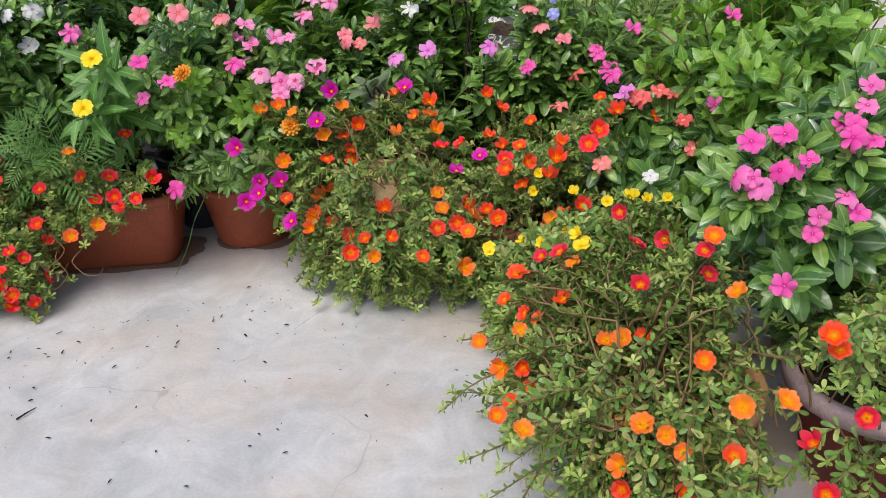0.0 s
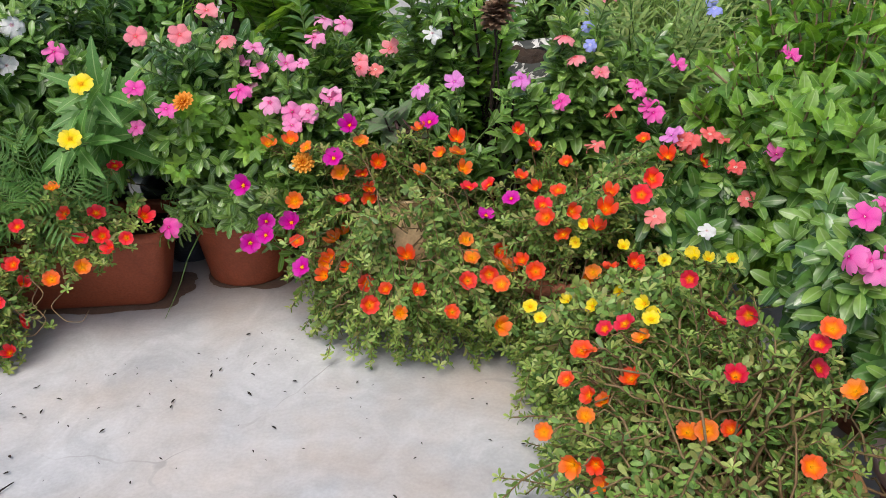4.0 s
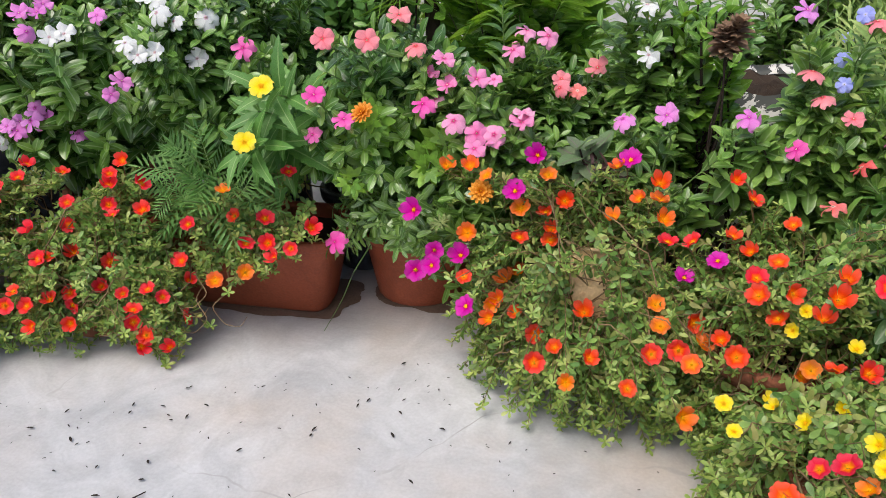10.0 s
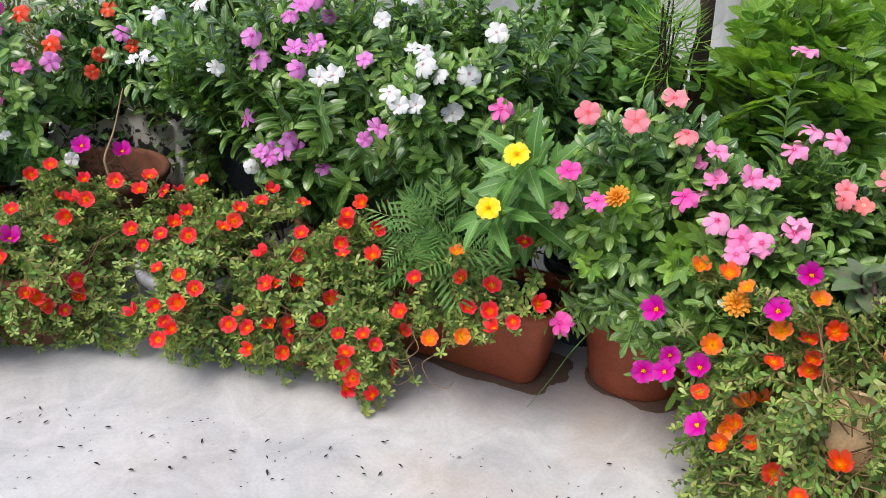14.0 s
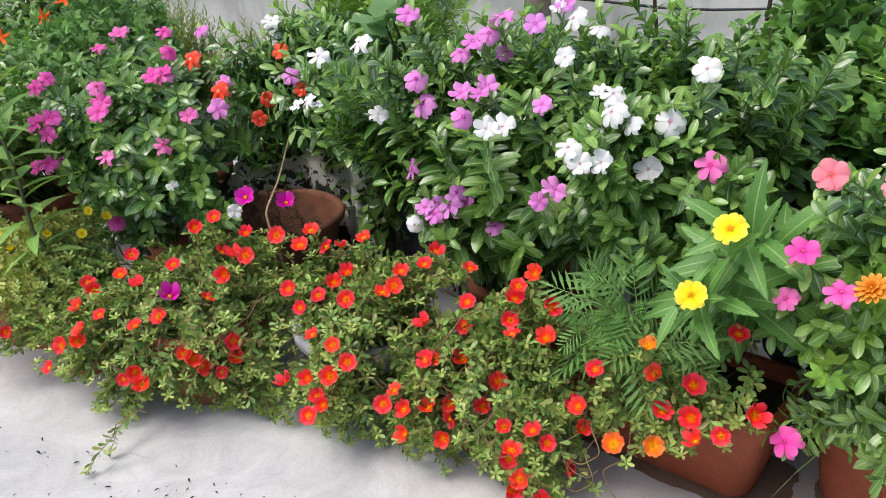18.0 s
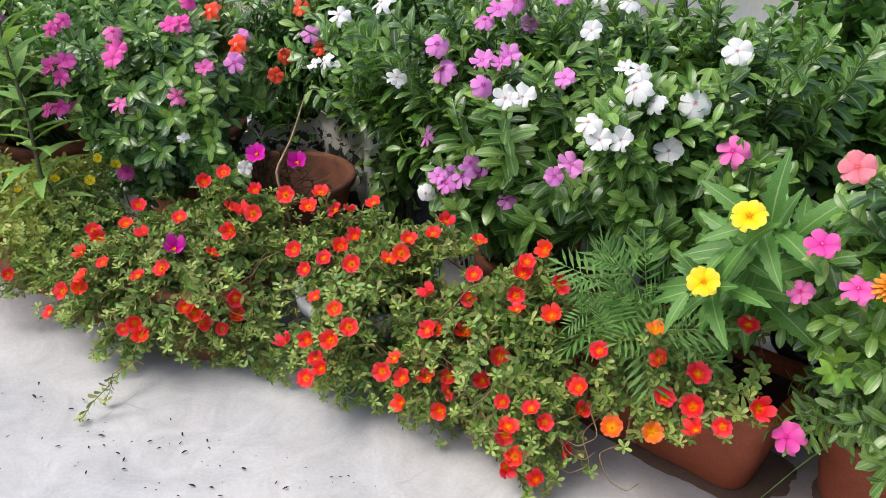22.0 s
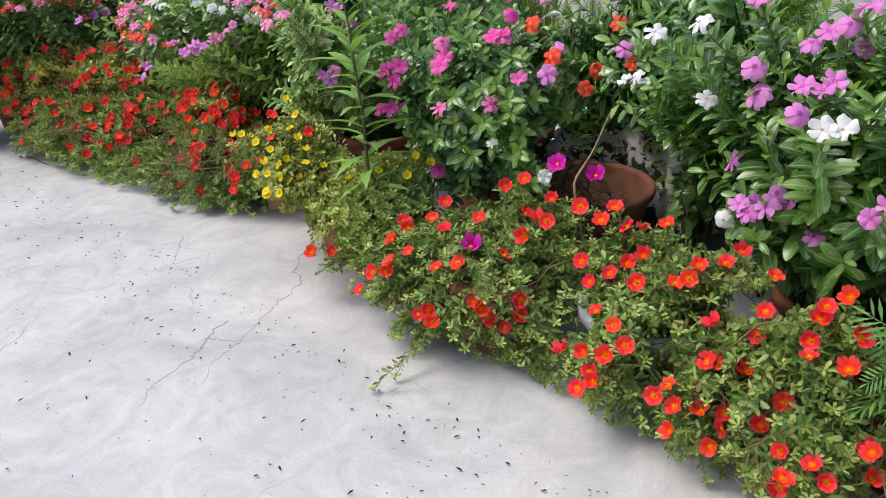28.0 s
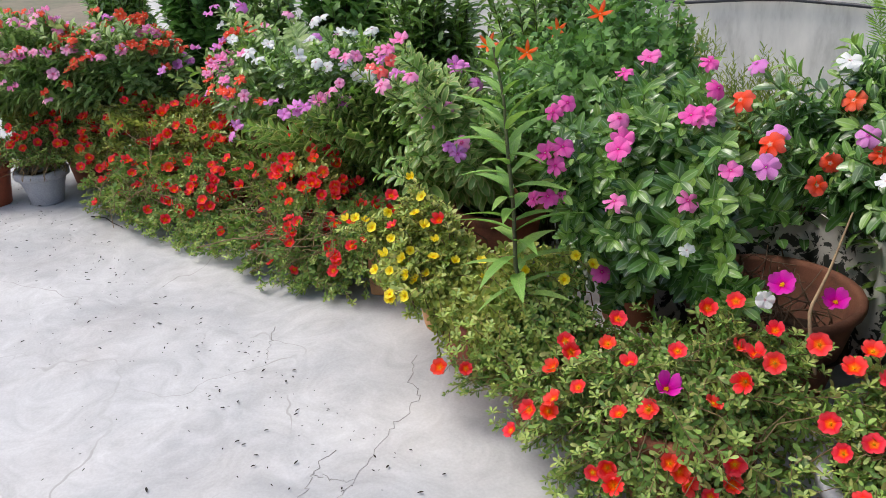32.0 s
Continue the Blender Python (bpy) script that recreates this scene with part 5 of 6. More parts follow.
vinca(ob, (0.66, 1.36, 0.18), [(0.58, 1.22, 0.33, 0.20, 0.20, 0.19), (0.66, 1.3, 0.48, 0.16, 0.16, 0.12), (0.52, 1.17, 0.20, 0.12, 0.10, 0.10)], 75, B_bp, follow=60, mat=L_VINCA_DARK, size=0.062, flower_scale=0.82, cluster=0.42)
ob = potted("potted_purslane", "yellow purslane with small pale leaves in a clay pot", 0.24, 1.40, 0.11, 0.17, TERRACOTTA_OLD)
purslane(ob, (0.24, 1.40, 0.15), [(0.22, 1.37, 0.17, 0.19, 0.13, 0.13), (0.33, 1.4, 0.2, 0.12, 0.12, 0.1)], 110, B_ye, follow=110, size=0.0185, skirt=[(0.06, 1.44, 0.12, 1.28, 90), (0.04, 1.50, 0.08, 1.40, 40)])
ob = potted("potted_purslane", "scarlet purslane in a dark clay pot", 0.14, 1.66, 0.11, 0.18, TERRACOTTA_OLD)
purslane(ob, (0.14, 1.66, 0.16), [(0.12, 1.62, 0.19, 0.22, 0.13, 0.15), (0.28, 1.58, 0.2, 0.14, 0.12, 0.12)], 120, B_mr, follow=170, skirt=[(-0.04, 1.58, 0.10, 1.50, 60)])
ob = thing("potted_purslane", (-0.155, 1.735, 0), "orange purslane cascading over a round straw-coloured jar", "potted plant", G_POTS)
part("jar", lathe("jar", [(0.002, 0.002), (0.06, 0.0), (0.066, 0.006), (0.082, 0.08), (0.097, 0.15), (0.104, 0.20), (0.100, 0.235), (0.085, 0.262), (0.066, 0.275), (0.060, 0.282), (0.064, 0.296), (0.068, 0.300), (0.062, 0.302), (0.054, 0.290), (0.05, 0.25), (0.002, 0.248)], STRAW, at=(-0.155, 1.735, 0), wobble=0.004), ob)
part("soil", disc("soil", 0.05, 0.275, SOIL, at=(-0.155, 1.735, 0), seed=4), ob)
purslane(ob, (-0.16, 1.73, 0.25), [(-0.20, 1.65, 0.20, 0.20, 0.14, 0.17), (-0.08, 1.60, 0.15, 0.19, 0.13, 0.14), (-0.30, 1.68, 0.20, 0.12, 0.12, 0.15)], 190, B_mo, follow=300, skirt=[(-0.37, 1.72, -0.28, 1.6, 40), (-0.28, 1.6, -0.12, 1.55, 60), (-0.12, 1.55, 0.05, 1.62, 50)])
ob = potted("potted_vinca", "coral periwinkle with long dark leaves in a dark pot", 0.40, 1.72, 0.11, 0.18, DARK_RED, "periwinkle")
vinca(ob, (0.40, 1.72, 0.16), [(0.34, 1.66, 0.27, 0.20, 0.14, 0.14), (0.46, 1.62, 0.3, 0.14, 0.14, 0.14)], 55, B_rcv + B_bq, follow=30, mat=L_VINCA_DARK, size=0.062)
ob = potted("potted_vinca", "pink and salmon periwinkle on thin dark stems", 0.20, 1.96, 0.11, 0.2, TERRACOTTA_OLD, "periwinkle")
vinca(ob, (0.20, 1.96, 0.18), [(0.16, 1.90, 0.36, 0.17, 0.12, 0.18), (0.32, 1.92, 0.42, 0.16, 0.12, 0.2)], 55, B_pk, follow=30, mat=L_VINCA_LIGHT)
ob = potted("potted_vinca", "lilac periwinkle with pale green leaf rosettes", -0.06, 1.88, 0.09, 0.17, TERRACOTTA_OLD, "periwinkle")
vinca(ob, (-0.06, 1.88, 0.15), [(-0.06, 1.83, 0.36, 0.12, 0.09, 0.14)], 40, B_lil, mat=L_VINCA_LIGHT, size=0.05, single=40)
ob = potted("potted_vinca", "white periwinkle behind the purslane bowls", -0.06, 2.12, 0.08, 0.2, TERRACOTTA_OLD, "periwinkle")
vinca(ob, (-0.10, 2.05, 0.18), [(-0.12, 2.0, 0.5, 0.12, 0.1, 0.2)], 40, B_wc, single=20, mat=L_VINCA_LIGHT)
ob = potted("potted_vinca", "coral and salmon periwinkle with dark leaves", -0.23, 2.11, 0.08, 0.2, TERRACOTTA_OLD, "periwinkle")
vinca(ob, (-0.25, 2.06, 0.18), [(-0.23, 1.98, 0.38, 0.14, 0.1, 0.18)], 50, B_co, single=30)
ob = potted("potted_vinca", "soft pink periwinkle flowering in thick clusters", -0.34, 1.93, 0.095, 0.2, TERRACOTTA_OLD, "periwinkle")
vinca(ob, (-0.38, 1.90, 0.18), [(-0.38, 1.84, 0.36, 0.15, 0.11, 0.19)], 40, B_sp + B_sq, follow=35, mat=L_VINCA_LIGHT, cluster=0.42)
ob = bagged("potted_vinca", "salmon periwinkle with dark leaves", -0.42, 2.17, 0.08, 0.2, seed=34)
vinca(ob, (-0.42, 2.16, 0.18), [(-0.56, 1.88, 0.48, 0.16, 0.1, 0.16)], 45, B_sal, follow=12, mat=L_VINCA_DARK)
ob = bagged("potted_vinca", "magenta-pink periwinkle in a black nursery bag", -0.75, 2.25, 0.08, 0.2, seed=46)
vinca(ob, (-0.74, 2.22, 0.18), [(-0.59, 1.80, 0.38, 0.13, 0.09, 0.13)], 45, B_mgp + B_tp)

# long terracotta planter on the wet cement
ob = thing("planter_box", (-0.895, 1.87, 0.003), "long terracotta planter box with scarlet purslane, on wet cement", "planter", G_POTS)
trough(ob, -0.895, 1.868, 0.04, 0.42, 0.19, 0.192, TERRACOTTA, flare=0.04)
for c in ob.children:
    c.matrix_basis = c.matrix_basis @ Matrix.Translation((0, 0, 0.003))
purslane(ob, (-0.88, 1.85, 0.2), [(-0.88, 1.77, 0.23, 0.20, 0.08, 0.07), (-0.97, 1.70, 0.20, 0.10, 0.08, 0.1)], 60, B_pl, follow=70)
ob = thing("potted_moss_rose", (-0.555, 1.985, 0.003), "magenta moss rose with thin leaves in a round terracotta pot", "potted plant", G_POTS)
round_pot(ob, -0.555, 1.985, 0.122, 0.098, 0.165, TERRACOTTA, rim=0.008, rim_h=0.02)
for c in ob.children:
    c.matrix_basis = c.matrix_basis @ Matrix.Translation((0, 0, 0.003))
plant("", "", "", (-0.55, 1.97, 0.16), [(-0.53, 1.84, 0.24, 0.14, 0.10, 0.09), (-0.62, 1.80, 0.21, 0.07, 0.07, 0.09), (-0.50, 1.76, 0.28, 0.12, 0.08, 0.06)], 55, T_SPOON, L_VINCA_LIGHT, 0.042, 0.014, B_rp, stem_mat=GREEN_STEM, parent=ob, sag=0.06, low=-0.6, root=0.04)

# yellow-flowered toothed-leaf herb
ob = potted("potted_turnera", "upright plant with toothed leaves and two yellow flowers", -0.72, 2.08, 0.08, 0.2, BLACK_PLASTIC, "flowering herb")
plant("", "", "", (-0.72, 2.08, 0.18), [(-0.74, 1.69, 0.40, 0.09, 0.06, 0.1)], 3, T_TURNERA, L_TURNERA, 0.096, 0.025, B_tu, parent=ob, start=0.5, whorl=2, turn=2.0, open_angle=82, single=80, low=0.2, radius=0.004, up_pull=0.5)
ob = thing("feathery_marigold", (-0.89, 1.78, 0.19), "young marigold with finely cut feathery leaves in the planter", "marigold")
plant("", "", "", (-0.89, 1.78, 0.19), [(-0.87, 1.65, 0.34, 0.10, 0.06, 0.09)], 8, T_FEATHER, L_FEATHER, 0.092, 0.036, (), parent=ob, start=0.45, turn=2.2, open_angle=70, single=60, low=-0.1, up_pull=0.6)
ob = thing("marigold", (-0.28, 1.74, 0.17), "marigold with an orange double flower and a dry seed head", "marigold")
plant("", "", "", (-0.28, 1.74, 0.17), [(-0.40, 1.71, 0.30, 0.06, 0.05, 0.06)], 6, T_PURSLANE, L_VINCA_LIGHT, 0.05, 0.02, B_zi, parent=ob)
ob = potted("potted_zinnia", "orange zinnia with bright lobed leaves", -0.58, 2.19, 0.07, 0.17, BLACK_PLASTIC, "zinnia")
plant("", "", "", (-0.58, 2.18, 0.16), [(-0.50, 1.76, 0.38, 0.13, 0.07, 0.12)], 10, T_LOBED, L_BRIGHT, 0.066, 0.034, B_ma, parent=ob, single=40, start=0.5, up_pull=0.6)

# the long scarlet carpet
ob = potted("potted_purslane", "scarlet purslane spilling from a grey pot to the cement", -1.18, 1.70, 0.085, 0.15, TERRACOTTA_OLD)
purslane(ob, (-1.17, 1.70, 0.13), [(-1.06, 1.63, 0.15, 0.18, 0.13, 0.13), (-1.16, 1.62, 0.18, 0.14, 0.12, 0.13), (-0.95, 1.62, 0.10, 0.08, 0.08, 0.09), (-1.0, 1.60, 0.10, 0.12, 0.07, 0.08)], 170, B_m1b, follow=280, skirt=[(-0.95, 1.59, -1.14, 1.62, 32)])
ob = potted("potted_purslane", "dense scarlet purslane in a grey plastic pot", -1.44, 1.655, 0.128, 0.185, GREY_PLASTIC)
purslane(ob, (-1.43, 1.66, 0.165), [(-1.32, 1.60, 0.17, 0.17, 0.14, 0.15), (-1.45, 1.58, 0.17, 0.15, 0.14, 0.14)], 130, B_m1, follow=260, skirt=[(-1.14, 1.62, -1.33, 1.54, 50), (-1.33, 1.54, -1.5, 1.5, 50)])
ob = potted("potted_purslane", "scarlet purslane with trailing stems over a clay trough", -1.76, 1.48, 0.14, 0.18, TERRACOTTA_OLD)
purslane(ob, (-1.76, 1.48, 0.16), [(-1.70, 1.40, 0.15, 0.20, 0.15, 0.14), (-1.84, 1.34, 0.14, 0.18, 0.14, 0.13), (-1.60, 1.48, 0.16, 0.14, 0.13, 0.13), (-1.99, 1.28, 0.12, 0.14, 0.12, 0.1), (-1.64, 1.60, 0.22, 0.20, 0.09, 0.10), (-1.82, 1.50, 0.2, 0.16, 0.08, 0.1)], 330, B_m2, follow=330, skirt=[(-1.5, 1.5, -1.72, 1.36, 70), (-1.72, 1.36, -1.8, 1.25, 40)], trail=[(-1.655, 1.15, 0.012), (-1.67, 1.20, 0.014)])
ob = thing("planter_box", (-2.2, 1.42, 0), "long terracotta planter box half hidden under purslane", "planter", G_POTS)
trough(ob, -2.13, 1.38, 0.42, 0.50, 0.18, 0.15, TERRACOTTA)
purslane(ob, (-2.13, 1.38, 0.13), [(-2.05, 1.34, 0.19, 0.2, 0.1, 0.1)], 200, (), (("r", 4),))
ob = bagged("potted_vinca", "white periwinkle in full flower in a black nursery bag", -0.98, 2.11, 0.11, 0.2, seed=54)
vinca(ob, (-0.98, 2.08, 0.18), [(-0.95, 1.82, 0.46, 0.19, 0.13, 0.18), (-0.86, 1.82, 0.5, 0.14, 0.12, 0.16), (-0.95, 2.02, 0.58, 0.2, 0.12, 0.16), (-0.84, 2.0, 0.66, 0.16, 0.10, 0.10), (-1.02, 2.02, 0.70, 0.15, 0.10, 0.09)], 150, B_wv, single=90, follow=70, cluster=0.42)
ob = potted("potted_vinca", "lilac-pink periwinkle, tall and bushy, in a clay pot", -1.28, 1.98, 0.12, 0.2, TERRACOTTA_OLD, "periwinkle")
vinca(ob, (-1.28, 1.95, 0.18), [(-1.22, 1.82, 0.47, 0.22, 0.14, 0.19), (-1.38, 1.83, 0.50, 0.17, 0.13, 0.18), (-1.14, 1.93, 0.64, 0.22, 0.11, 0.11), (-1.34, 1.93, 0.66, 0.16, 0.1, 0.10)], 125, B_lv, follow=70, single=110, cluster=0.42)
ob = bagged("potted_vinca", "leggy vermilion and lilac periwinkle in a black bag", -1.735, 2.17, 0.105, 0.27, seed=51)
vinca(ob, (-1.735, 2.17, 0.25), [(-1.70, 1.80, 0.53, 0.20, 0.13, 0.16), (-1.80, 1.88, 0.62, 0.18, 0.10, 0.12), (-1.88, 2.0, 0.66, 0.16, 0.10, 0.10)], 95, B_le, follow=40, size=0.052, mat=L_VINCA_DARK)
ob = potted("potted_vinca", "bushy pink periwinkle with dark leaves in a clay pot", -2.34, 1.76, 0.13, 0.22, TERRACOTTA_OLD, "periwinkle")
vinca(ob, (-2.3, 1.74, 0.2), [(-1.96, 1.58, 0.46, 0.24, 0.16, 0.2), (-2.08, 1.56, 0.5, 0.2, 0.15, 0.17), (-2.14, 1.50, 0.26, 0.14, 0.10, 0.14)], 150, B_pv, follow=110, single=120, size=0.052, mat=L_VINCA_DARK, cluster=0.15)
ob = thing("clay_pot", (-2.0, 1.84, 0), "wide old clay pot full of dry tangled stems", "pot", G_POTS)
round_pot(ob, -2.0, 1.845, 0.175, 0.13, 0.205, DARK_CLAY, fill=0.11, rim=0.009, rim_h=0.02)
tips = crown_points([(-2.0, 1.84, 0.17, 0.15, 0.15, 0.13)], 64, 0.6, -0.3)
part("stalk", tubes("stalk", stem_paths(np.tile((-2.0, 1.84, 0.09), (64, 1)) + np.c_[rng.normal(0, 0.08, (64, 2)), np.zeros(64)], tips, 0.05, noise_size=0.02), np.full(64, 0.0024), DRY_STEM), ob, kind="stuff")
for row in B_m2b:
    flower_part(ob, np.array(row[1:]) / 100, row[0], (0, -0.6, 0.4))


def torn_sack(label, line, heights, seed):
    """A cut-open sack of peeling film that stands along a line, with a ragged lip and its own thickness."""
    rr = np.random.default_rng(seed)
    n, k = 48, 8
    u = np.linspace(0, len(line) - 1, n)
    xy = np.stack([np.interp(u, np.arange(len(line)), [c[d] for c in line]) for d in (0, 1)], -1)
    for _ in range(6):
        xy[1:-1] = (xy[:-2] + 2 * xy[1:-1] + xy[2:]) / 4
    out = unit(np.gradient(xy, axis=0))[:, ::-1] * (1, -1)
    top = np.interp(u, np.arange(len(heights)) * (len(line) - 1) / (len(heights) - 1), heights) + rr.normal(0, 0.008, n)
    wave = 0.008 * np.sin(1.9 * u + seed) + 0.005 * np.sin(5.1 * u)
    sheets = []
    for thick in (0.0, 0.0025):
        rows = [np.c_[xy + out * (thick + wave * (0.3 + t))[:, None], top * t + 0.001] for t in np.linspace(0, 1, k)]
        sheets.append(np.concatenate(rows))
    i, j = np.meshgrid(np.arange(k - 1), np.arange(n - 1), indexing="ij")
    q = np.stack([i * n + j, i * n + j + 1, (i + 1) * n + j + 1, (i + 1) * n + j], -1).reshape(-1, 4)
    lip = np.stack([(k - 1) * n + np.arange(n - 1), (k - 1) * n + np.arange(1, n), k * n + (k - 1) * n + np.arange(1, n), k * n + (k - 1) * n + np.arange(n - 1)], -1)
    ob = new("torn_sack", mesh_of("torn_sack", np.concatenate(sheets), np.concatenate([q[:, ::-1], q + k * n, lip]), FILM))
    return tagged(ob, label, "sack")


torn_sack("torn white film sack flaking to black, behind a clay pot", [(-2.23, 1.72), (-2.21, 1.92), (-2.12, 2.04), (-2.0, 2.06), (-1.92, 2.05), (-1.86, 2.08)], (0.24, 0.26, 0.28, 0.34, 0.35, 0.28), 3)
ob = thing("grow_bag", (-2.14, 2.17, 0), "tall black grow bag with flaking white film", "grow bag")
grow_bag(ob, -2.14, 2.17, 0.10, 0.42, FILM, 8)
shrub_at = thing("leggy_periwinkle", (-2.28, 2.06, 0), "leggy dark-leaved periwinkle with bare brown stems behind a bowl", "periwinkle")
plant("", "", "", (-2.26, 2.06, 0.0), [(-2.26, 2.02, 0.36, 0.12, 0.10, 0.14), (-2.05, 2.24, 0.40, 0.22, 0.10, 0.15), (-1.92, 2.28, 0.34, 0.16, 0.08, 0.12)], 90, T_VINCA, L_VINCA_DARK, 0.05, 0.02, parent=shrub_at, start=0.5, stem_mat=DRY_STEM, radius=0.003, low=-0.6, root=0.08, tip_mat=L_VINCA)
ob = thing("grow_bag", (-1.98, 2.20, 0), "black plastic grow bag behind a clay bowl", "grow bag")
grow_bag(ob, -1.98, 2.22, 0.10, 0.36, BLACK_PLASTIC, 12)
ob = thing("grow_bag", (0.12, 2.20, 0), "grow bag with flaking white film among dark stems", "grow bag")
grow_bag(ob, 0.12, 2.20, 0.11, 0.45, FILM, 9)
ob = potted("tall_herb", "tall single-stemmed herb with long pale drooping leaves", -2.03, 1.335, 0.07, 0.17, TERRACOTTA_OLD, "herb")
plant("", "", "", (-2.03, 1.325, 0.16), [(-2.12, 1.295, 0.735, 0.008, 0.008, 0.008)], 1, T_HERB, L_HERB, 0.115, 0.021, (), parent=ob, start=0.12, whorl=2, turn=2.2, open_angle=72, single=70, radius=0.0045, stem_mat=WOODY, sag=0.0, spread=0.5, root=0.004)
ob = potted("orange_trumpet_shrub", "lobed-leaved shrub with thin orange starry flowers", -2.45, 1.85, 0.14, 0.24, TERRACOTTA_OLD, "shrub")
plant("", "", "", (-2.45, 1.85, 0.22), [(-2.35, 1.66, 0.62, 0.22, 0.18, 0.22), (-2.5, 1.6, 0.5, 0.2, 0.18, 0.22)], 150, T_LOBED, L_LOBED, 0.046, 0.022, B_or, (("X", 2),), parent=ob, single=60, start=0.3)
ob = potted("potted_purslane", "yellow purslane with pale yellowish foliage in a square tan pot", -2.50, 1.32, 0.10, 0.16, TAN_CLAY)
purslane(ob, (-2.48, 1.30, 0.14), [(-2.28, 1.24, 0.25, 0.12, 0.08, 0.08), (-2.12, 1.24, 0.19, 0.14, 0.09, 0.13), (-2.02, 1.30, 0.17, 0.13, 0.10, 0.13)], 170, B_ym, follow=300, mat=L_PURSLANE_YELLOW, size=0.0185)
ob = thing("square_pot", (-2.74, 1.26, 0), "square tan clay pot of purslane", "pot", G_POTS)
part("pot", box("pot", -0.08, 0.08, -0.08, 0.08, 0, 0.16, TAN_CLAY, 0.012, Matrix.Translation((-2.76, 1.27, 0)) @ Matrix.Rotation(1.02, 4, "Z")), ob)
ob = potted("potted_purslane", "scarlet purslane carpet in a low clay pot", -3.02, 1.16, 0.15, 0.17, TERRACOTTA_OLD)
purslane(ob, (-3.02, 1.16, 0.15), [(-2.98, 1.08, 0.13, 0.22, 0.14, 0.11), (-2.78, 1.2, 0.13, 0.2, 0.14, 0.11)], 300, B_fr2, (("r", 75),), root=0.16, follow=420, skirt=[(-2.7, 1.12, -2.85, 0.95, 60), (-2.85, 0.95, -3.2, 0.76, 80)], size=0.0185)
ob = potted("potted_purslane", "scarlet purslane tumbling from a low pot", -3.55, 0.85, 0.15, 0.17, DARK_RED)
purslane(ob, (-3.55, 0.85, 0.15), [(-3.48, 0.78, 0.13, 0.2, 0.14, 0.12), (-3.72, 0.62, 0.13, 0.18, 0.14, 0.13)], 320, B_fr, (("r", 85),), root=0.16, follow=380, skirt=[(-3.2, 0.76, -3.5, 0.58, 70), (-3.5, 0.58, -3.85, 0.38, 80)], size=0.0185)
ob = potted("potted_purslane", "scarlet purslane in an old clay pot behind the others", -3.80, 0.92, 0.14, 0.2, TERRACOTTA_OLD)
purslane(ob, (-3.78, 0.88, 0.18), [(-3.74, 0.80, 0.26, 0.24, 0.15, 0.12), (-3.92, 0.58, 0.28, 0.16, 0.16, 0.15)], 380, (), (("r", 110),), size=0.0195, root=0.14, mat=L_PURSLANE_YELLOW)
ob = potted("potted_purslane", "scarlet purslane in a clay pot before the white periwinkle", -3.22, 1.22, 0.13, 0.19, TERRACOTTA_OLD)
purslane(ob, (-3.2, 1.2, 0.17), [(-3.16, 1.10, 0.25, 0.30, 0.12, 0.11)], 240, (), (("r", 70),), size=0.0195, root=0.14, mat=L_PURSLANE_YELLOW)
ob = potted("potted_purslane", "red purslane in a small grey plastic pot", -4.05, 0.24, 0.085, 0.13, GREY_PLASTIC, foot=0.7)
purslane(ob, (-4.05, 0.24, 0.11), [(-4.03, 0.26, 0.20, 0.15, 0.14, 0.09), (-4.1, 0.42, 0.26, 0.18, 0.16, 0.10)], 150, B_gp, (("r", 34),), follow=90, size=0.0185)
ob = potted("potted_purslane", "red purslane in a dark clay pot between the others", -4.27, 0.40, 0.10, 0.16, TERRACOTTA_OLD)
purslane(ob, (-4.25, 0.40, 0.14), [(-4.08, 0.42, 0.20, 0.20, 0.14, 0.15), (-3.96, 0.46, 0.14, 0.13, 0.11, 0.13), (-4.2, 0.26, 0.30, 0.18, 0.16, 0.10)], 380, (), (("r", 60),), size=0.0195, root=0.1, mat=L_PURSLANE_YELLOW)
ob = potted("clay_pot", "plain terracotta pot at the far end of the row", -4.12, 0.04, 0.09, 0.16, TERRACOTTA)
purslane(ob, (-4.12, 0.04, 0.14), [(-4.1, 0.03, 0.2, 0.12, 0.12, 0.09)], 90, (), (("r", 4),))
ob = potted("potted_vinca", "lilac periwinkle with yellow-edged leaves", -2.75, 1.55, 0.12, 0.2, TERRACOTTA_OLD, "periwinkle")
vinca(ob, (-2.75, 1.55, 0.18), [(-2.70, 1.36, 0.42, 0.24, 0.17, 0.2), (-2.95, 1.3, 0.45, 0.2, 0.15, 0.2)], 90, B_fl, (("L", 14), ("S", 6)), mat=L_VARIEGATED, follow=90, single=80, size=0.05, cluster=0.42)
ob = potted("potted_vinca", "white periwinkle in flower, far along the row", -3.15, 1.42, 0.12, 0.2, TERRACOTTA_OLD, "periwinkle")
vinca(ob, (-3.15, 1.42, 0.18), [(-3.1, 1.22, 0.5, 0.24, 0.16, 0.16)], 75, B_fw, (("W", 16), ("L", 5)), mat=L_VINCA_LIGHT, follow=60, single=60, size=0.05, cluster=0.42)
ob = potted("potted_vinca", "pale lilac periwinkle with long leaves", -3.6, 1.2, 0.12, 0.2, TERRACOTTA_OLD, "periwinkle")
vinca(ob, (-3.6, 1.2, 0.18), [(-3.5, 1.02, 0.45, 0.26, 0.16, 0.2)], 110, B_fm, (("S", 16), ("V", 18), ("L", 10)), mat=L_VINCA_PALE, follow=40, single=40, size=0.05, cluster=0.42)
ob = potted("potted_vinca", "pink and vermilion periwinkle at the end of the row", -4.0, 0.75, 0.13, 0.2, TERRACOTTA_OLD, "periwinkle")
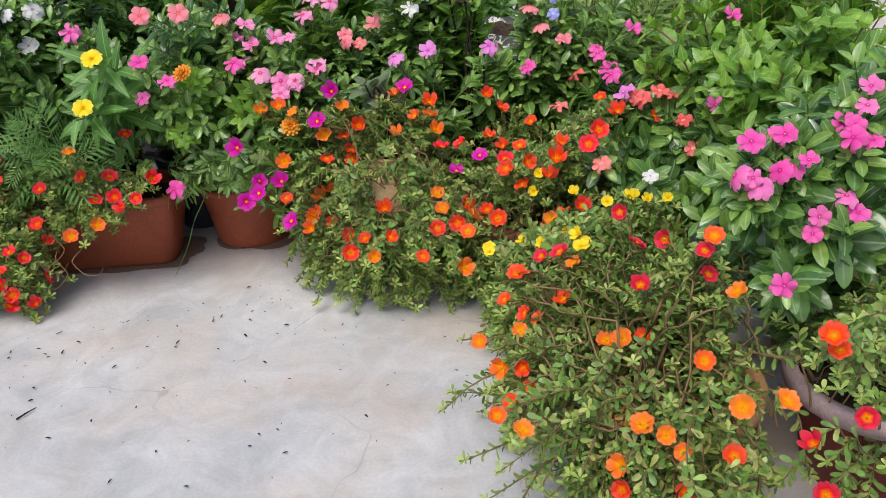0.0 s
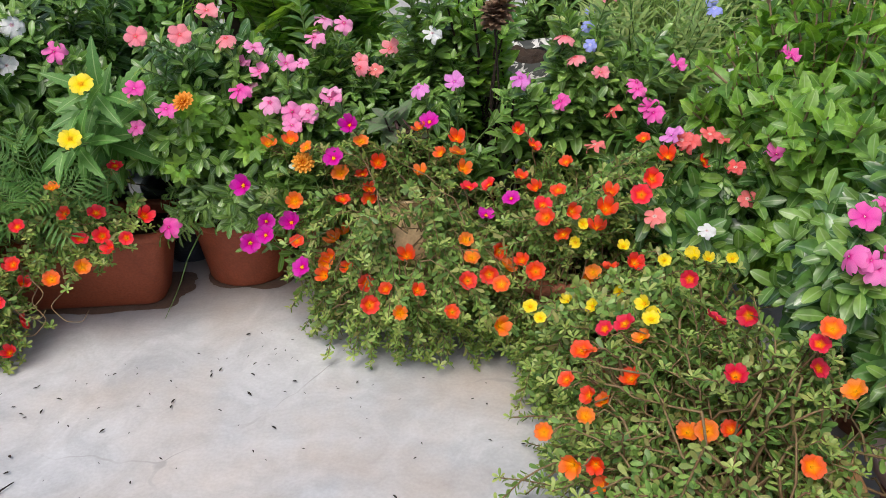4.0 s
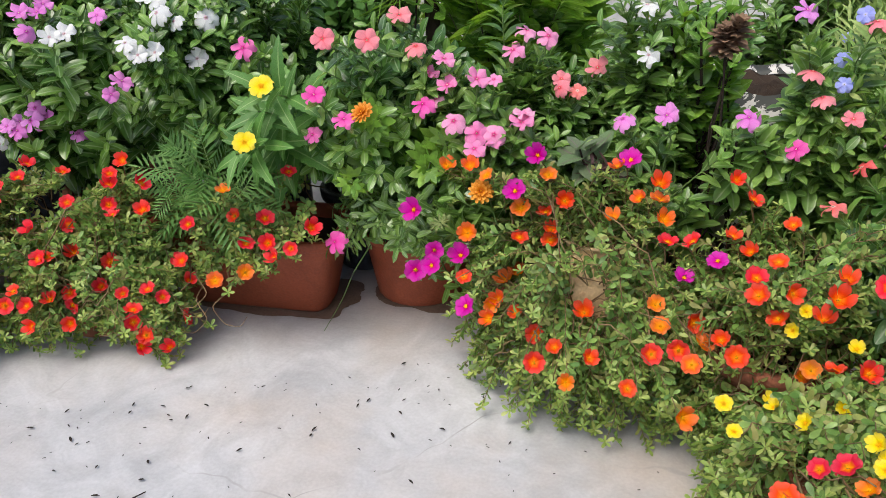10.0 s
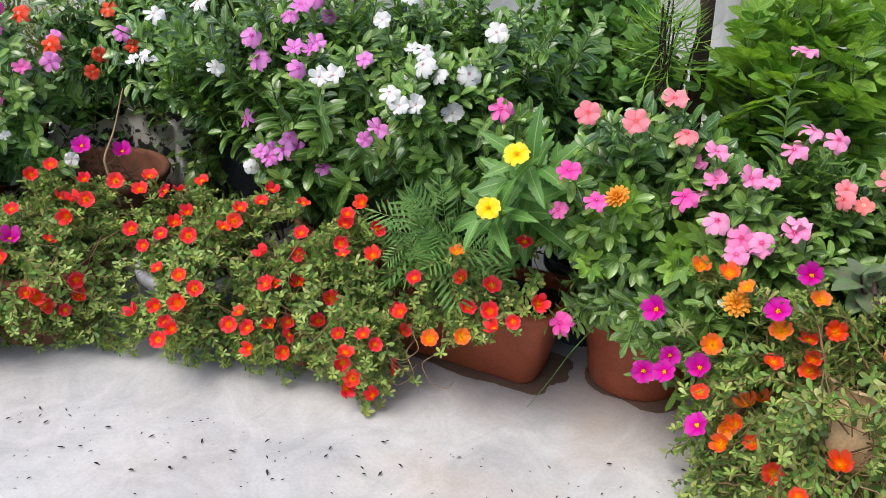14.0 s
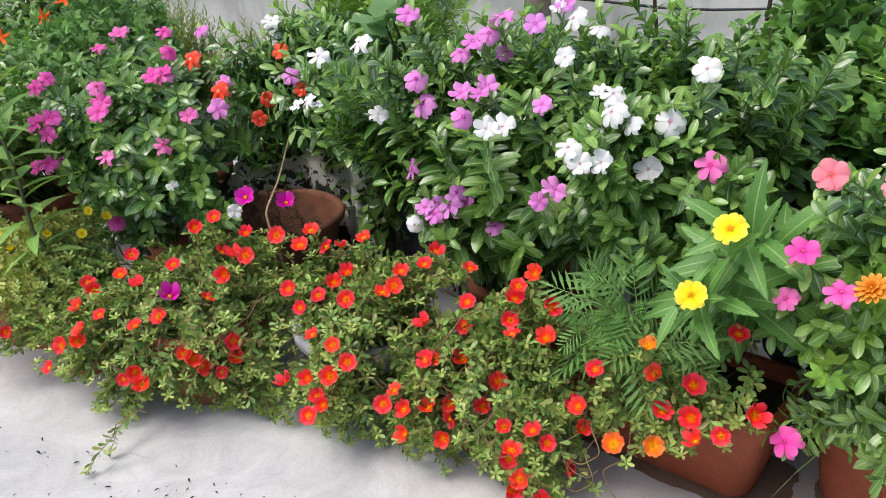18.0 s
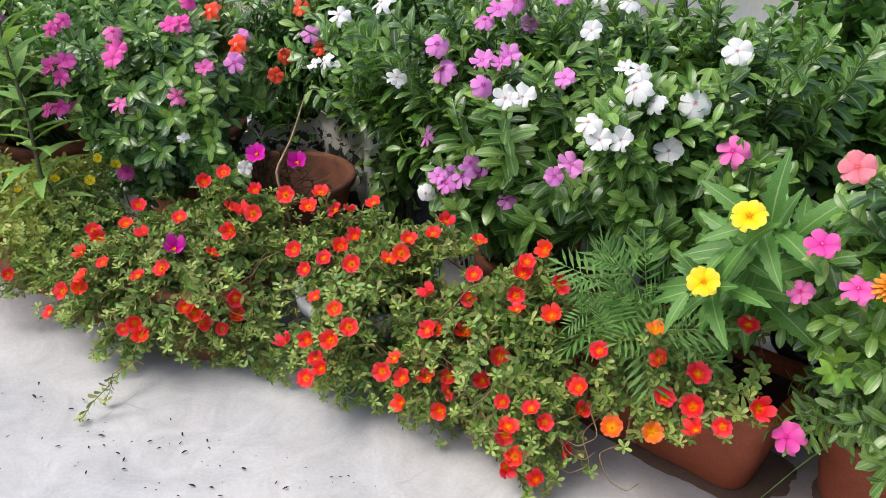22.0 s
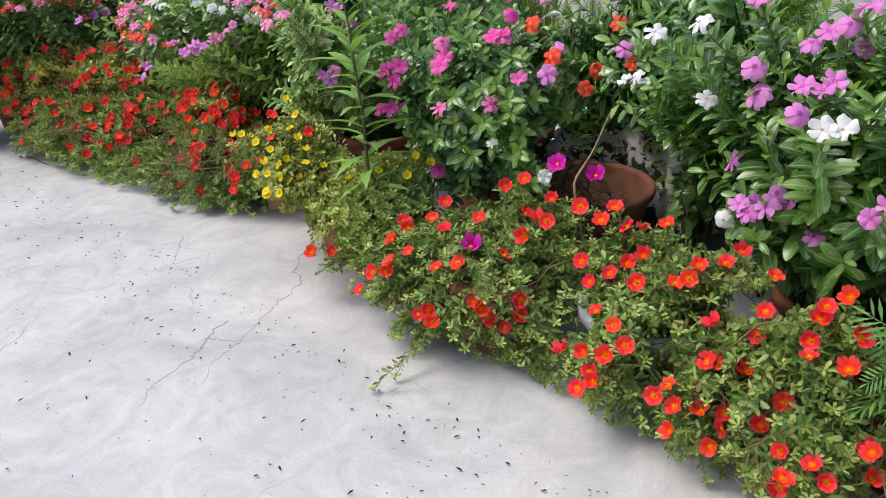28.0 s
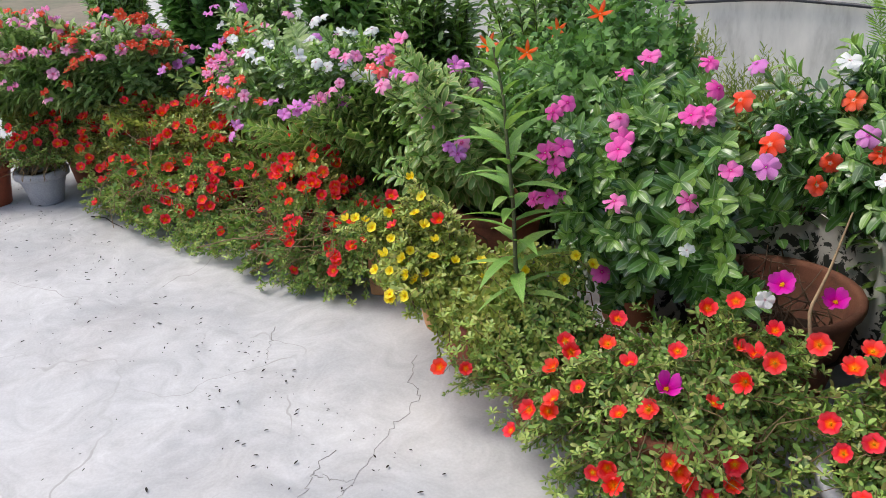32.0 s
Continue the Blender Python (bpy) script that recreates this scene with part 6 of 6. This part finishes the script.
vinca(ob, (-4.0, 0.75, 0.18), [(-3.98, 0.58, 0.48, 0.18, 0.24, 0.18), (-4.05, 0.28, 0.52, 0.16, 0.22, 0.18), (-4.28, 0.0, 0.46, 0.2, 0.25, 0.22)], 170, B_fs, (("S", 46), ("V", 60), ("L", 26)), follow=80, single=40, size=0.055, mat=L_VINCA_PALE, cluster=0.42)

# ---- shrubs behind the row ----
def shrub(name, label, base, clumps, n, leaf, mat, size, spacing, category="shrub", extra=(), blooms=(), single=40, start=0.3, **kw):
    return plant(name, label, category, base, clumps, n, leaf, mat, size, spacing, blooms, extra, single=single, start=start, stem_mat=kw.pop("stem_mat", BARK), radius=kw.pop("radius", 0.004), **kw)


shrub("hibiscus_shrub", "bright green toothed-leaved shrub with pale twigs", (0.68, 1.80, 0.0), [(0.56, 1.62, 0.40, 0.15, 0.16, 0.14), (0.62, 1.52, 0.46, 0.16, 0.14, 0.12), (0.45, 1.72, 0.46, 0.10, 0.1, 0.1), (0.7, 1.9, 0.5, 0.22, 0.2, 0.18), (0.56, 1.48, 0.26, 0.10, 0.10, 0.12), (0.46, 1.50, 0.20, 0.10, 0.09, 0.10)], 190, T_HIBISCUS, L_BRIGHT, 0.062, 0.027, stem_mat=TWIG, jitter=0.7, up_pull=0.2)
shrub("blue_plumbago", "pale blue plumbago among grassy leaves", (0.42, 2.2, 0.0), [(0.36, 2.08, 0.52, 0.2, 0.12, 0.12), (0.5, 2.3, 0.55, 0.25, 0.18, 0.18)], 90, T_NARROW, L_GRASS, 0.07, 0.02, stem_mat=GREEN_STEM, radius=0.002, blooms=B_bl, extra=(("B", 8),))
shrub("compound_leaved_shrub", "fresh green shrub with leaflets in threes and fives", (-0.40, 2.36, 0.0), [(-0.44, 2.24, 0.58, 0.13, 0.1, 0.12), (-0.38, 2.32, 0.66, 0.14, 0.12, 0.12), (-0.40, 2.3, 0.4, 0.14, 0.1, 0.16)], 55, T_PINNATE, L_BRIGHT, 0.15, 0.062, up_pull=0.35, open_angle=62, whorl=1, jitter=0.5, stem_mat=WOODY, radius=0.0025, turn=2.3)
shrub("lobed_shrub", "dark green shrub with lobed leaves", (-0.84, 2.36, 0.0), [(-0.82, 2.28, 0.62, 0.14, 0.12, 0.18), (-0.95, 2.5, 0.56, 0.16, 0.14, 0.2), (-0.72, 2.2, 0.52, 0.12, 0.08, 0.18)], 170, T_LOBED_SOFT, L_LOBED, 0.058, 0.026, jitter=0.7, stem_mat=WOODY, up_pull=0.15)
shrub("weeping_needle_plant", "small plant with drooping thread-like yellow-green leaves", (-0.62, 2.2, 0.0), [(-0.63, 2.14, 0.70, 0.06, 0.05, 0.05)], 9, T_NEEDLE, L_BRIGHT, 0.10, 0.012, category="shrub", up_pull=-1.2, open_angle=110, single=0, start=0.85)
ob = thing("dark_post", (-0.58, 2.24, 0), "slim dark weathered trunk standing among the pots", "trunk")
part("trunk", tubes("trunk", np.array([[(-0.58, 2.24, 0), (-0.575, 2.24, 0.4), (-0.585, 2.23, 0.8), (-0.58, 2.23, 1.3)]]), [0.022], BARK, 10), ob)
shrub("grey_leaved_amaranth", "grey-green and maroon leaf rosette", (-0.17, 1.88, 0.0), [(-0.17, 1.78, 0.42, 0.04, 0.03, 0.02)], 2, T_OVAL, L_GREY, 0.062, 0.016, start=0.88, single=12, category="foliage plant", open_angle=80, up_pull=0.8)
shrub("maroon_amaranth", "small dark maroon leaf rosette", (-0.16, 1.86, 0.0), [(-0.155, 1.765, 0.40, 0.03, 0.02, 0.02)], 4, T_NARROW, L_MAROON, 0.045, 0.010, start=0.93, single=10, category="foliage plant")
shrub("big_leaved_gourd", "vine with a few large pale grey-green leaves", (-1.62, 2.1, 0.0), [(-1.62, 1.94, 0.70, 0.05, 0.04, 0.04)], 3, T_LOBED_SOFT, L_PALE, 0.10, 0.06, start=0.86, single=10, category="vine")
shrub("dwarf_thuja", "small yellow-green conifer bush", (-2.72, 2.08, 0.0), [(-2.70, 2.06, 0.56, 0.14, 0.12, 0.13), (-2.74, 2.08, 0.3, 0.18, 0.14, 0.2)], 210, T_NARROW, L_THUJA, 0.036, 0.010, single=0, stem_mat=GREEN_STEM, radius=0.0014, jitter=0.5)
shrub("dwarf_thuja", "low yellow-green conifer bush before the white wall", (-2.44, 2.14, 0.0), [(-2.42, 2.12, 0.50, 0.14, 0.10, 0.12), (-2.46, 2.14, 0.3, 0.16, 0.12, 0.2)], 150, T_NARROW, L_THUJA, 0.036, 0.010, single=0, stem_mat=GREEN_STEM, radius=0.0014, jitter=0.5)
shrub("feathery_herb", "tall bright green herb with feathery leaves", (-2.02, 2.28, 0.0), [(-2.02, 2.2, 0.72, 0.16, 0.12, 0.14), (-1.9, 2.3, 0.66, 0.14, 0.12, 0.16)], 60, T_FEATHER, L_BRIGHT, 0.085, 0.04, stem_mat=GREEN_STEM, radius=0.0025, category="herb", jitter=0.6)
shrub("dry_seed_head", "dark stem with a dried brown flower head", (0.02, 1.95, 0.0), [(0.03, 1.86, 0.62, 0.02, 0.02, 0.02)], 3, T_OVAL, L_DRY, 0.026, 0.004, start=0.93, root=0.001, whorl=5, radius=0.003, single=0, category="dried flower")
shrub("heart_leaved_vine", "climbing vine with heart-shaped leaves on dark stems", (0.0, 2.08, 0.0), [(-0.02, 2.0, 0.52, 0.13, 0.07, 0.12), (0.08, 2.05, 0.42, 0.08, 0.06, 0.1)], 34, T_OVAL, L_BRIGHT, 0.055, 0.03, single=30, category="vine")
shrub("lime_rosettes", "thin dark stems topped with lime-green leaf rosettes", (0.06, 1.98, 0.0), [(0.06, 1.86, 0.43, 0.05, 0.04, 0.04)], 5, T_SPOON, L_HERB, 0.05, 0.012, single=20, start=0.85, category="foliage plant", whorl=3)
BACK = Matrix.Rotation(math.atan2(0.38, 0.925), 3, "Z")
for k, (s, d, h, kind) in enumerate([(-0.35, 2.62, 0.5, 1), (-0.9, 2.65, 0.58, 0), (-0.6, 2.75, 0.6, 1), (-1.2, 2.95, 0.46, 0), (-1.75, 2.78, 0.42, 1), (-2.0, 2.72, 0.82, 0), (-2.5, 2.75, 0.85, 0), (-3.0, 2.75, 0.85, 1), (-3.5, 2.7, 0.85, 0), (-4.0, 2.65, 0.85, 1), (-4.5, 2.5, 0.8, 0), (-4.6, 2.0, 0.5, 1), (-4.75, 1.55, 0.5, 0), (1.0, 2.65, 0.40, 1), (1.38, 2.55, 0.62, 0), (1.72, 2.4, 0.6, 1), (2.0, 2.15, 0.6, 0)]):
    x, y, _ = BACK @ Vector((s, d, 0))
    shrub("leafy_shrub", ("dark green leafy shrub" if kind else "glossy green shrub") + " standing behind the flower pots", (x, y, 0.0), [(x, y, h * 0.55, 0.27, 0.2, h * 0.5), (x + 0.1, y - 0.03, h * 0.9, 0.2, 0.18, 0.15)], 90, (T_VINCA, T_OVAL)[kind], (L_VINCA_LIGHT, L_LOBED)[kind], 0.06, 0.022, single=0, group="shrubs behind the row", stem_mat=WOODY, radius=0.003, jitter=0.5)

for k, (s, d, h) in enumerate([(-0.75, 3.1, 0.48), (-0.25, 3.3, 0.50), (0.3, 3.2, 0.46), (-1.25, 3.0, 0.5), (0.75, 2.95, 0.5), (-0.5, 3.3, 0.54), (-1.0, 3.2, 0.5), (0.1, 3.3, 0.5)]):
    x, y, _ = BACK @ Vector((s, d, 0))
    shrub("grassy_clump", "pale grassy clump in front of the wall", (x, y, 0.0), [(x, y, h * 0.5, 0.24, 0.16, h * 0.5)], 110, T_NARROW, (L_GRASS, L_THUJA)[k % 2], 0.055, 0.02, single=0, group="grassy clumps", category="grass", low=-0.1, stem_mat=GREEN_STEM, radius=0.0016)


def slab(name, label, cx, cy, cz, sx, sy, sz, turn, tip, mat, seed, category):
    """An uneven flat lump: a broken stone, or a folded sheet."""
    r = np.random.default_rng(seed)
    n = 9
    u, w = np.meshgrid(np.linspace(-1, 1, n), np.linspace(-1, 1, n), indexing="ij")
    rim = np.clip(1.25 - np.maximum(abs(u), abs(w)) ** 4, 0.25, 1)
    top = np.stack([u * sx * (1 + r.normal(0, 0.03, u.shape)), w * sy * (1 + r.normal(0, 0.03, u.shape)), sz * rim + r.normal(0, 0.14 * sz, u.shape)], -1).reshape(-1, 3)
    bot = top * (1, 1, 0) - (0, 0, 1) * (sz * rim * 0.6).reshape(-1, 1)
    i, j = np.meshgrid(np.arange(n - 1), np.arange(n - 1), indexing="ij")
    q = np.stack([i * n + j, (i + 1) * n + j, (i + 1) * n + j + 1, i * n + j + 1], -1).reshape(-1, 4)
    ring = [k for k in range(n)] + [k * n + n - 1 for k in range(1, n)] + [(n - 1) * n + k for k in range(n - 2, -1, -1)] + [k * n for k in range(n - 2, 0, -1)]
    faces = [tuple(int(c) for c in f) for f in q] + [tuple(int(c) + n * n for c in f[::-1]) for f in q]
    faces += [(a, a + n * n, b + n * n, b) for a, b in zip(ring, ring[1:] + ring[:1])]
    ob = new(name, mesh_of(name, np.concatenate([top, bot]), faces, mat, smooth=mat is WHITE_PLASTIC))
    ob.matrix_basis = Matrix.Translation((cx, cy, cz)) @ Matrix.Rotation(turn, 4, "Z") @ Matrix.Rotation(tip, 4, "X")
    return tagged(ob, label, category, "odds and ends behind the pots")


ob = thing("tree_trunk", (-1.88, 2.80, 0), "pale grey-brown tree trunk behind the periwinkles", "tree trunk")
part("trunk", tubes("trunk", np.array([[(-1.90, 2.80, 0), (-1.88, 2.80, 0.4), (-1.86, 2.78, 0.9), (-1.85, 2.78, 1.6)]]), [0.055], clay("pale_bark", (0.27, 0.22, 0.18), (0.15, 0.12, 0.10), rough=0.95, scale=25, bump=0.9), 12), ob)
slab("stone_block", "large grey broken stone behind the periwinkles", -1.42, 2.92, 0.09, 0.24, 0.18, 0.10, 0.5, 0.0, STONE, 1, "stone")
slab("stone_block", "grey broken stone lying on another", -1.44, 2.90, 0.25, 0.2, 0.15, 0.07, 0.2, 0.06, STONE, 2, "stone")
slab("plastic_sheet", "crumpled whitish plastic sheet on the stones", -1.40, 2.86, 0.35, 0.17, 0.12, 0.035, 0.7, 0.15, WHITE_PLASTIC, 3, "plastic sheet")
slab("stone_block", "grey stone block near the wall", -1.05, 2.72, 0.10, 0.18, 0.14, 0.12, 1.1, 0.0, STONE, 4, "stone")
slab("plastic_sheet", "folded whitish plastic sheet on a stone", -1.06, 2.70, 0.27, 0.15, 0.11, 0.04, 0.1, 0.1, WHITE_PLASTIC, 5, "plastic sheet")
slab("stone_block", "weathered grey stone beside the shrubs", 0.02, 2.95, 0.14, 0.2, 0.16, 0.18, 0.8, 0.0, STONE, 6, "stone")

# ---- thin stems, twigs and a cable ----
def strand(name, label, points, radius, mat, category, parent=None):
    """One bent stem through a few places."""
    p = np.array(points, float)
    t = np.linspace(0, len(p) - 1, 4 * len(p))
    k = np.arange(len(p))
    path = np.stack([np.interp(t, k, p[:, c]) for c in range(3)], -1)
    path[1:-1] = (path[:-2] + 2 * path[1:-1] + path[2:]) / 4
    me = tubes(name, path[None], [radius], mat, 6)
    return tagged(new(name, me), label, category)


strand("dry_stalk", "pale dry leafless stalk leaning among the periwinkles", [(-1.61, 1.60, 0.28), (-1.63, 1.59, 0.38), (-1.67, 1.66, 0.42), (-1.71, 1.73, 0.49)], 0.0035, TWIG, "stalk")
strand("dry_stalk", "thin pale stalk arching from the planter to the cement", [(-0.609, 1.826, 0.18), (-0.639, 1.796, 0.13), (-0.676, 1.807, 0.05), (-0.701, 1.76, 0.003)], 0.0015, GREEN_STEM, "stalk")
for k, (x, z) in enumerate([(-0.93, 0.10), (-0.89, 0.12), (-0.85, 0.09), (-0.90, 0.06)]):
    s = (-1) ** k
    strand("dry_stalk", "thin reddish trailing stem curling over the planter", [(x, 1.68, z + 0.09), (x + 0.015 * s, 1.648, z + 0.06), (x - 0.02 * s, 1.63, z + 0.03), (x + 0.01 * s, 1.62, z), (x + 0.04 * s, 1.625, z - 0.005), (x + 0.055 * s, 1.63, z + 0.018)], 0.0014, RED_STEM, "stalk")
strand("twig", "dark curved twig lying on the cement", [(-3.77, 0.405, 0.005), (-3.73, 0.455, 0.006), (-3.66, 0.48, 0.006), (-3.60, 0.514, 0.005)], 0.0025, DEBRIS, "twig")
strand("twig", "short dark twig on the cement", [(-0.83, 1.235, 0.004), (-0.818, 1.25, 0.006), (-0.808, 1.268, 0.004)], 0.002, DEBRIS, "twig")
strand("cable", "black cable fixed along the white wall", [tuple(ROW @ Vector((-6.5, 3.53, 0.92))), tuple(ROW @ Vector((-2.25, 3.53, 0.60))), tuple(ROW @ Vector((-1.7, 3.53, 0.65))), tuple(ROW @ Vector((-0.65, 3.53, 0.58))), tuple(ROW @ Vector((-0.2, 3.53, 0.53))), tuple(ROW @ Vector((2.0, 3.53, 0.62)))], 0.008, BLACK_PLASTIC, "cable")
for k, (s, d, h) in enumerate([(-0.05, 3.0, 0.95), (-0.3, 3.1, 0.9), (0.05, 3.15, 0.9)]):
    x, y, _ = ROW @ Vector((s, d, 0))
    strand("bare_stick", "dark bare stick stuck in the ground before the wall", [(x, y, 0), (x + 0.02, y, h * 0.5), (x + 0.05 * (-1) ** k, y + 0.02, h)], 0.008, BARK, "stick")

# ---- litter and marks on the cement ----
# dark flat patch round a pot's foot: damp stain and painted contact shade
def damp_shade_patch(x, y, rx, ry, seed):
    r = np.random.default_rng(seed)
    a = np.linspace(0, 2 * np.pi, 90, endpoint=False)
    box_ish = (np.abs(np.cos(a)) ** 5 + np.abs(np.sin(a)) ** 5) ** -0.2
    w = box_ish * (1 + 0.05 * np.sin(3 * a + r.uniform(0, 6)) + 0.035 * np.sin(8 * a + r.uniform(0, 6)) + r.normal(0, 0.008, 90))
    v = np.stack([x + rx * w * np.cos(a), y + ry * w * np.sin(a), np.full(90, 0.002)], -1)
    ob = new("damp_stain", mesh_of("damp_stain", v, [tuple(range(90))], WET_SHADE))
    tagged(ob, "dark patch on the cement under a planter, damp stain with painted contact shade", "stain", "damp stains")


damp_shade_patch(-0.865, 1.885, 0.185, 0.090, 3)
# this one follows the round pot's foot and paints the shade beneath it
damp_shade_patch(-0.545, 1.99, 0.102, 0.108, 5)
for way in ([(-2.38, 1.18), (-2.29, 1.135), (-2.22, 1.14), (-2.14, 1.07), (-2.08, 1.01), (-1.99, 0.94), (-1.93, 0.87), (-1.85, 0.83)], [(-2.04, 0.87), (-2.01, 0.90), (-1.99, 0.94)], [(-2.10, 0.92), (-2.04, 0.87), (-1.98, 0.835), (-1.90, 0.74), (-1.83, 0.70)], [(-2.66, 0.89), (-2.59, 0.87), (-2.50, 0.85)]):
    p = np.array(way)
    t = np.linspace(0, len(p) - 1, 6 * len(p))
    xy = np.stack([np.interp(t, np.arange(len(p)), p[:, c]) for c in (0, 1)], -1) + rng.normal(0, 0.004, (len(t), 2))
    ob = new("crack", tubes("crack", np.c_[xy, np.full(len(t), 0.0003)][None], [0.0010], CRACK, 4))
    tagged(ob, "hairline crack in the pale cement", "crack", "cracks in the cement")


def specks():
    """Fallen seeds, husks and bits of stem, thickest near the pots."""
    P = []
    while len(P) < 780:
        s, d = rng.uniform(-4.3, 0.6), 1.76 - rng.exponential(0.22)
        if d < 0.2:
            continue
        x, y, _ = BACK @ Vector((s, d, 0))
        P.append((x, y, 0.0025))
    P = np.array(P)
    a = rng.uniform(0, 6.28, len(P))
    d = np.stack([np.cos(a), np.sin(a), np.zeros(len(P))], -1)
    v, f, ac = leaf_blade(0.36, along=4, fold=0.9, droop=-0.2)
    ob = new("seed_litter", scatter("seed_litter", (v, f, ac), P, frames_from(d, np.tile(UP, (len(P), 1))), 0.0045 + 0.0095 * rng.random(len(P)) ** 2, DEBRIS))
    tagged(ob, "dark fallen seeds and husks strewn over the cement", "litter", kind="stuff")


specks()
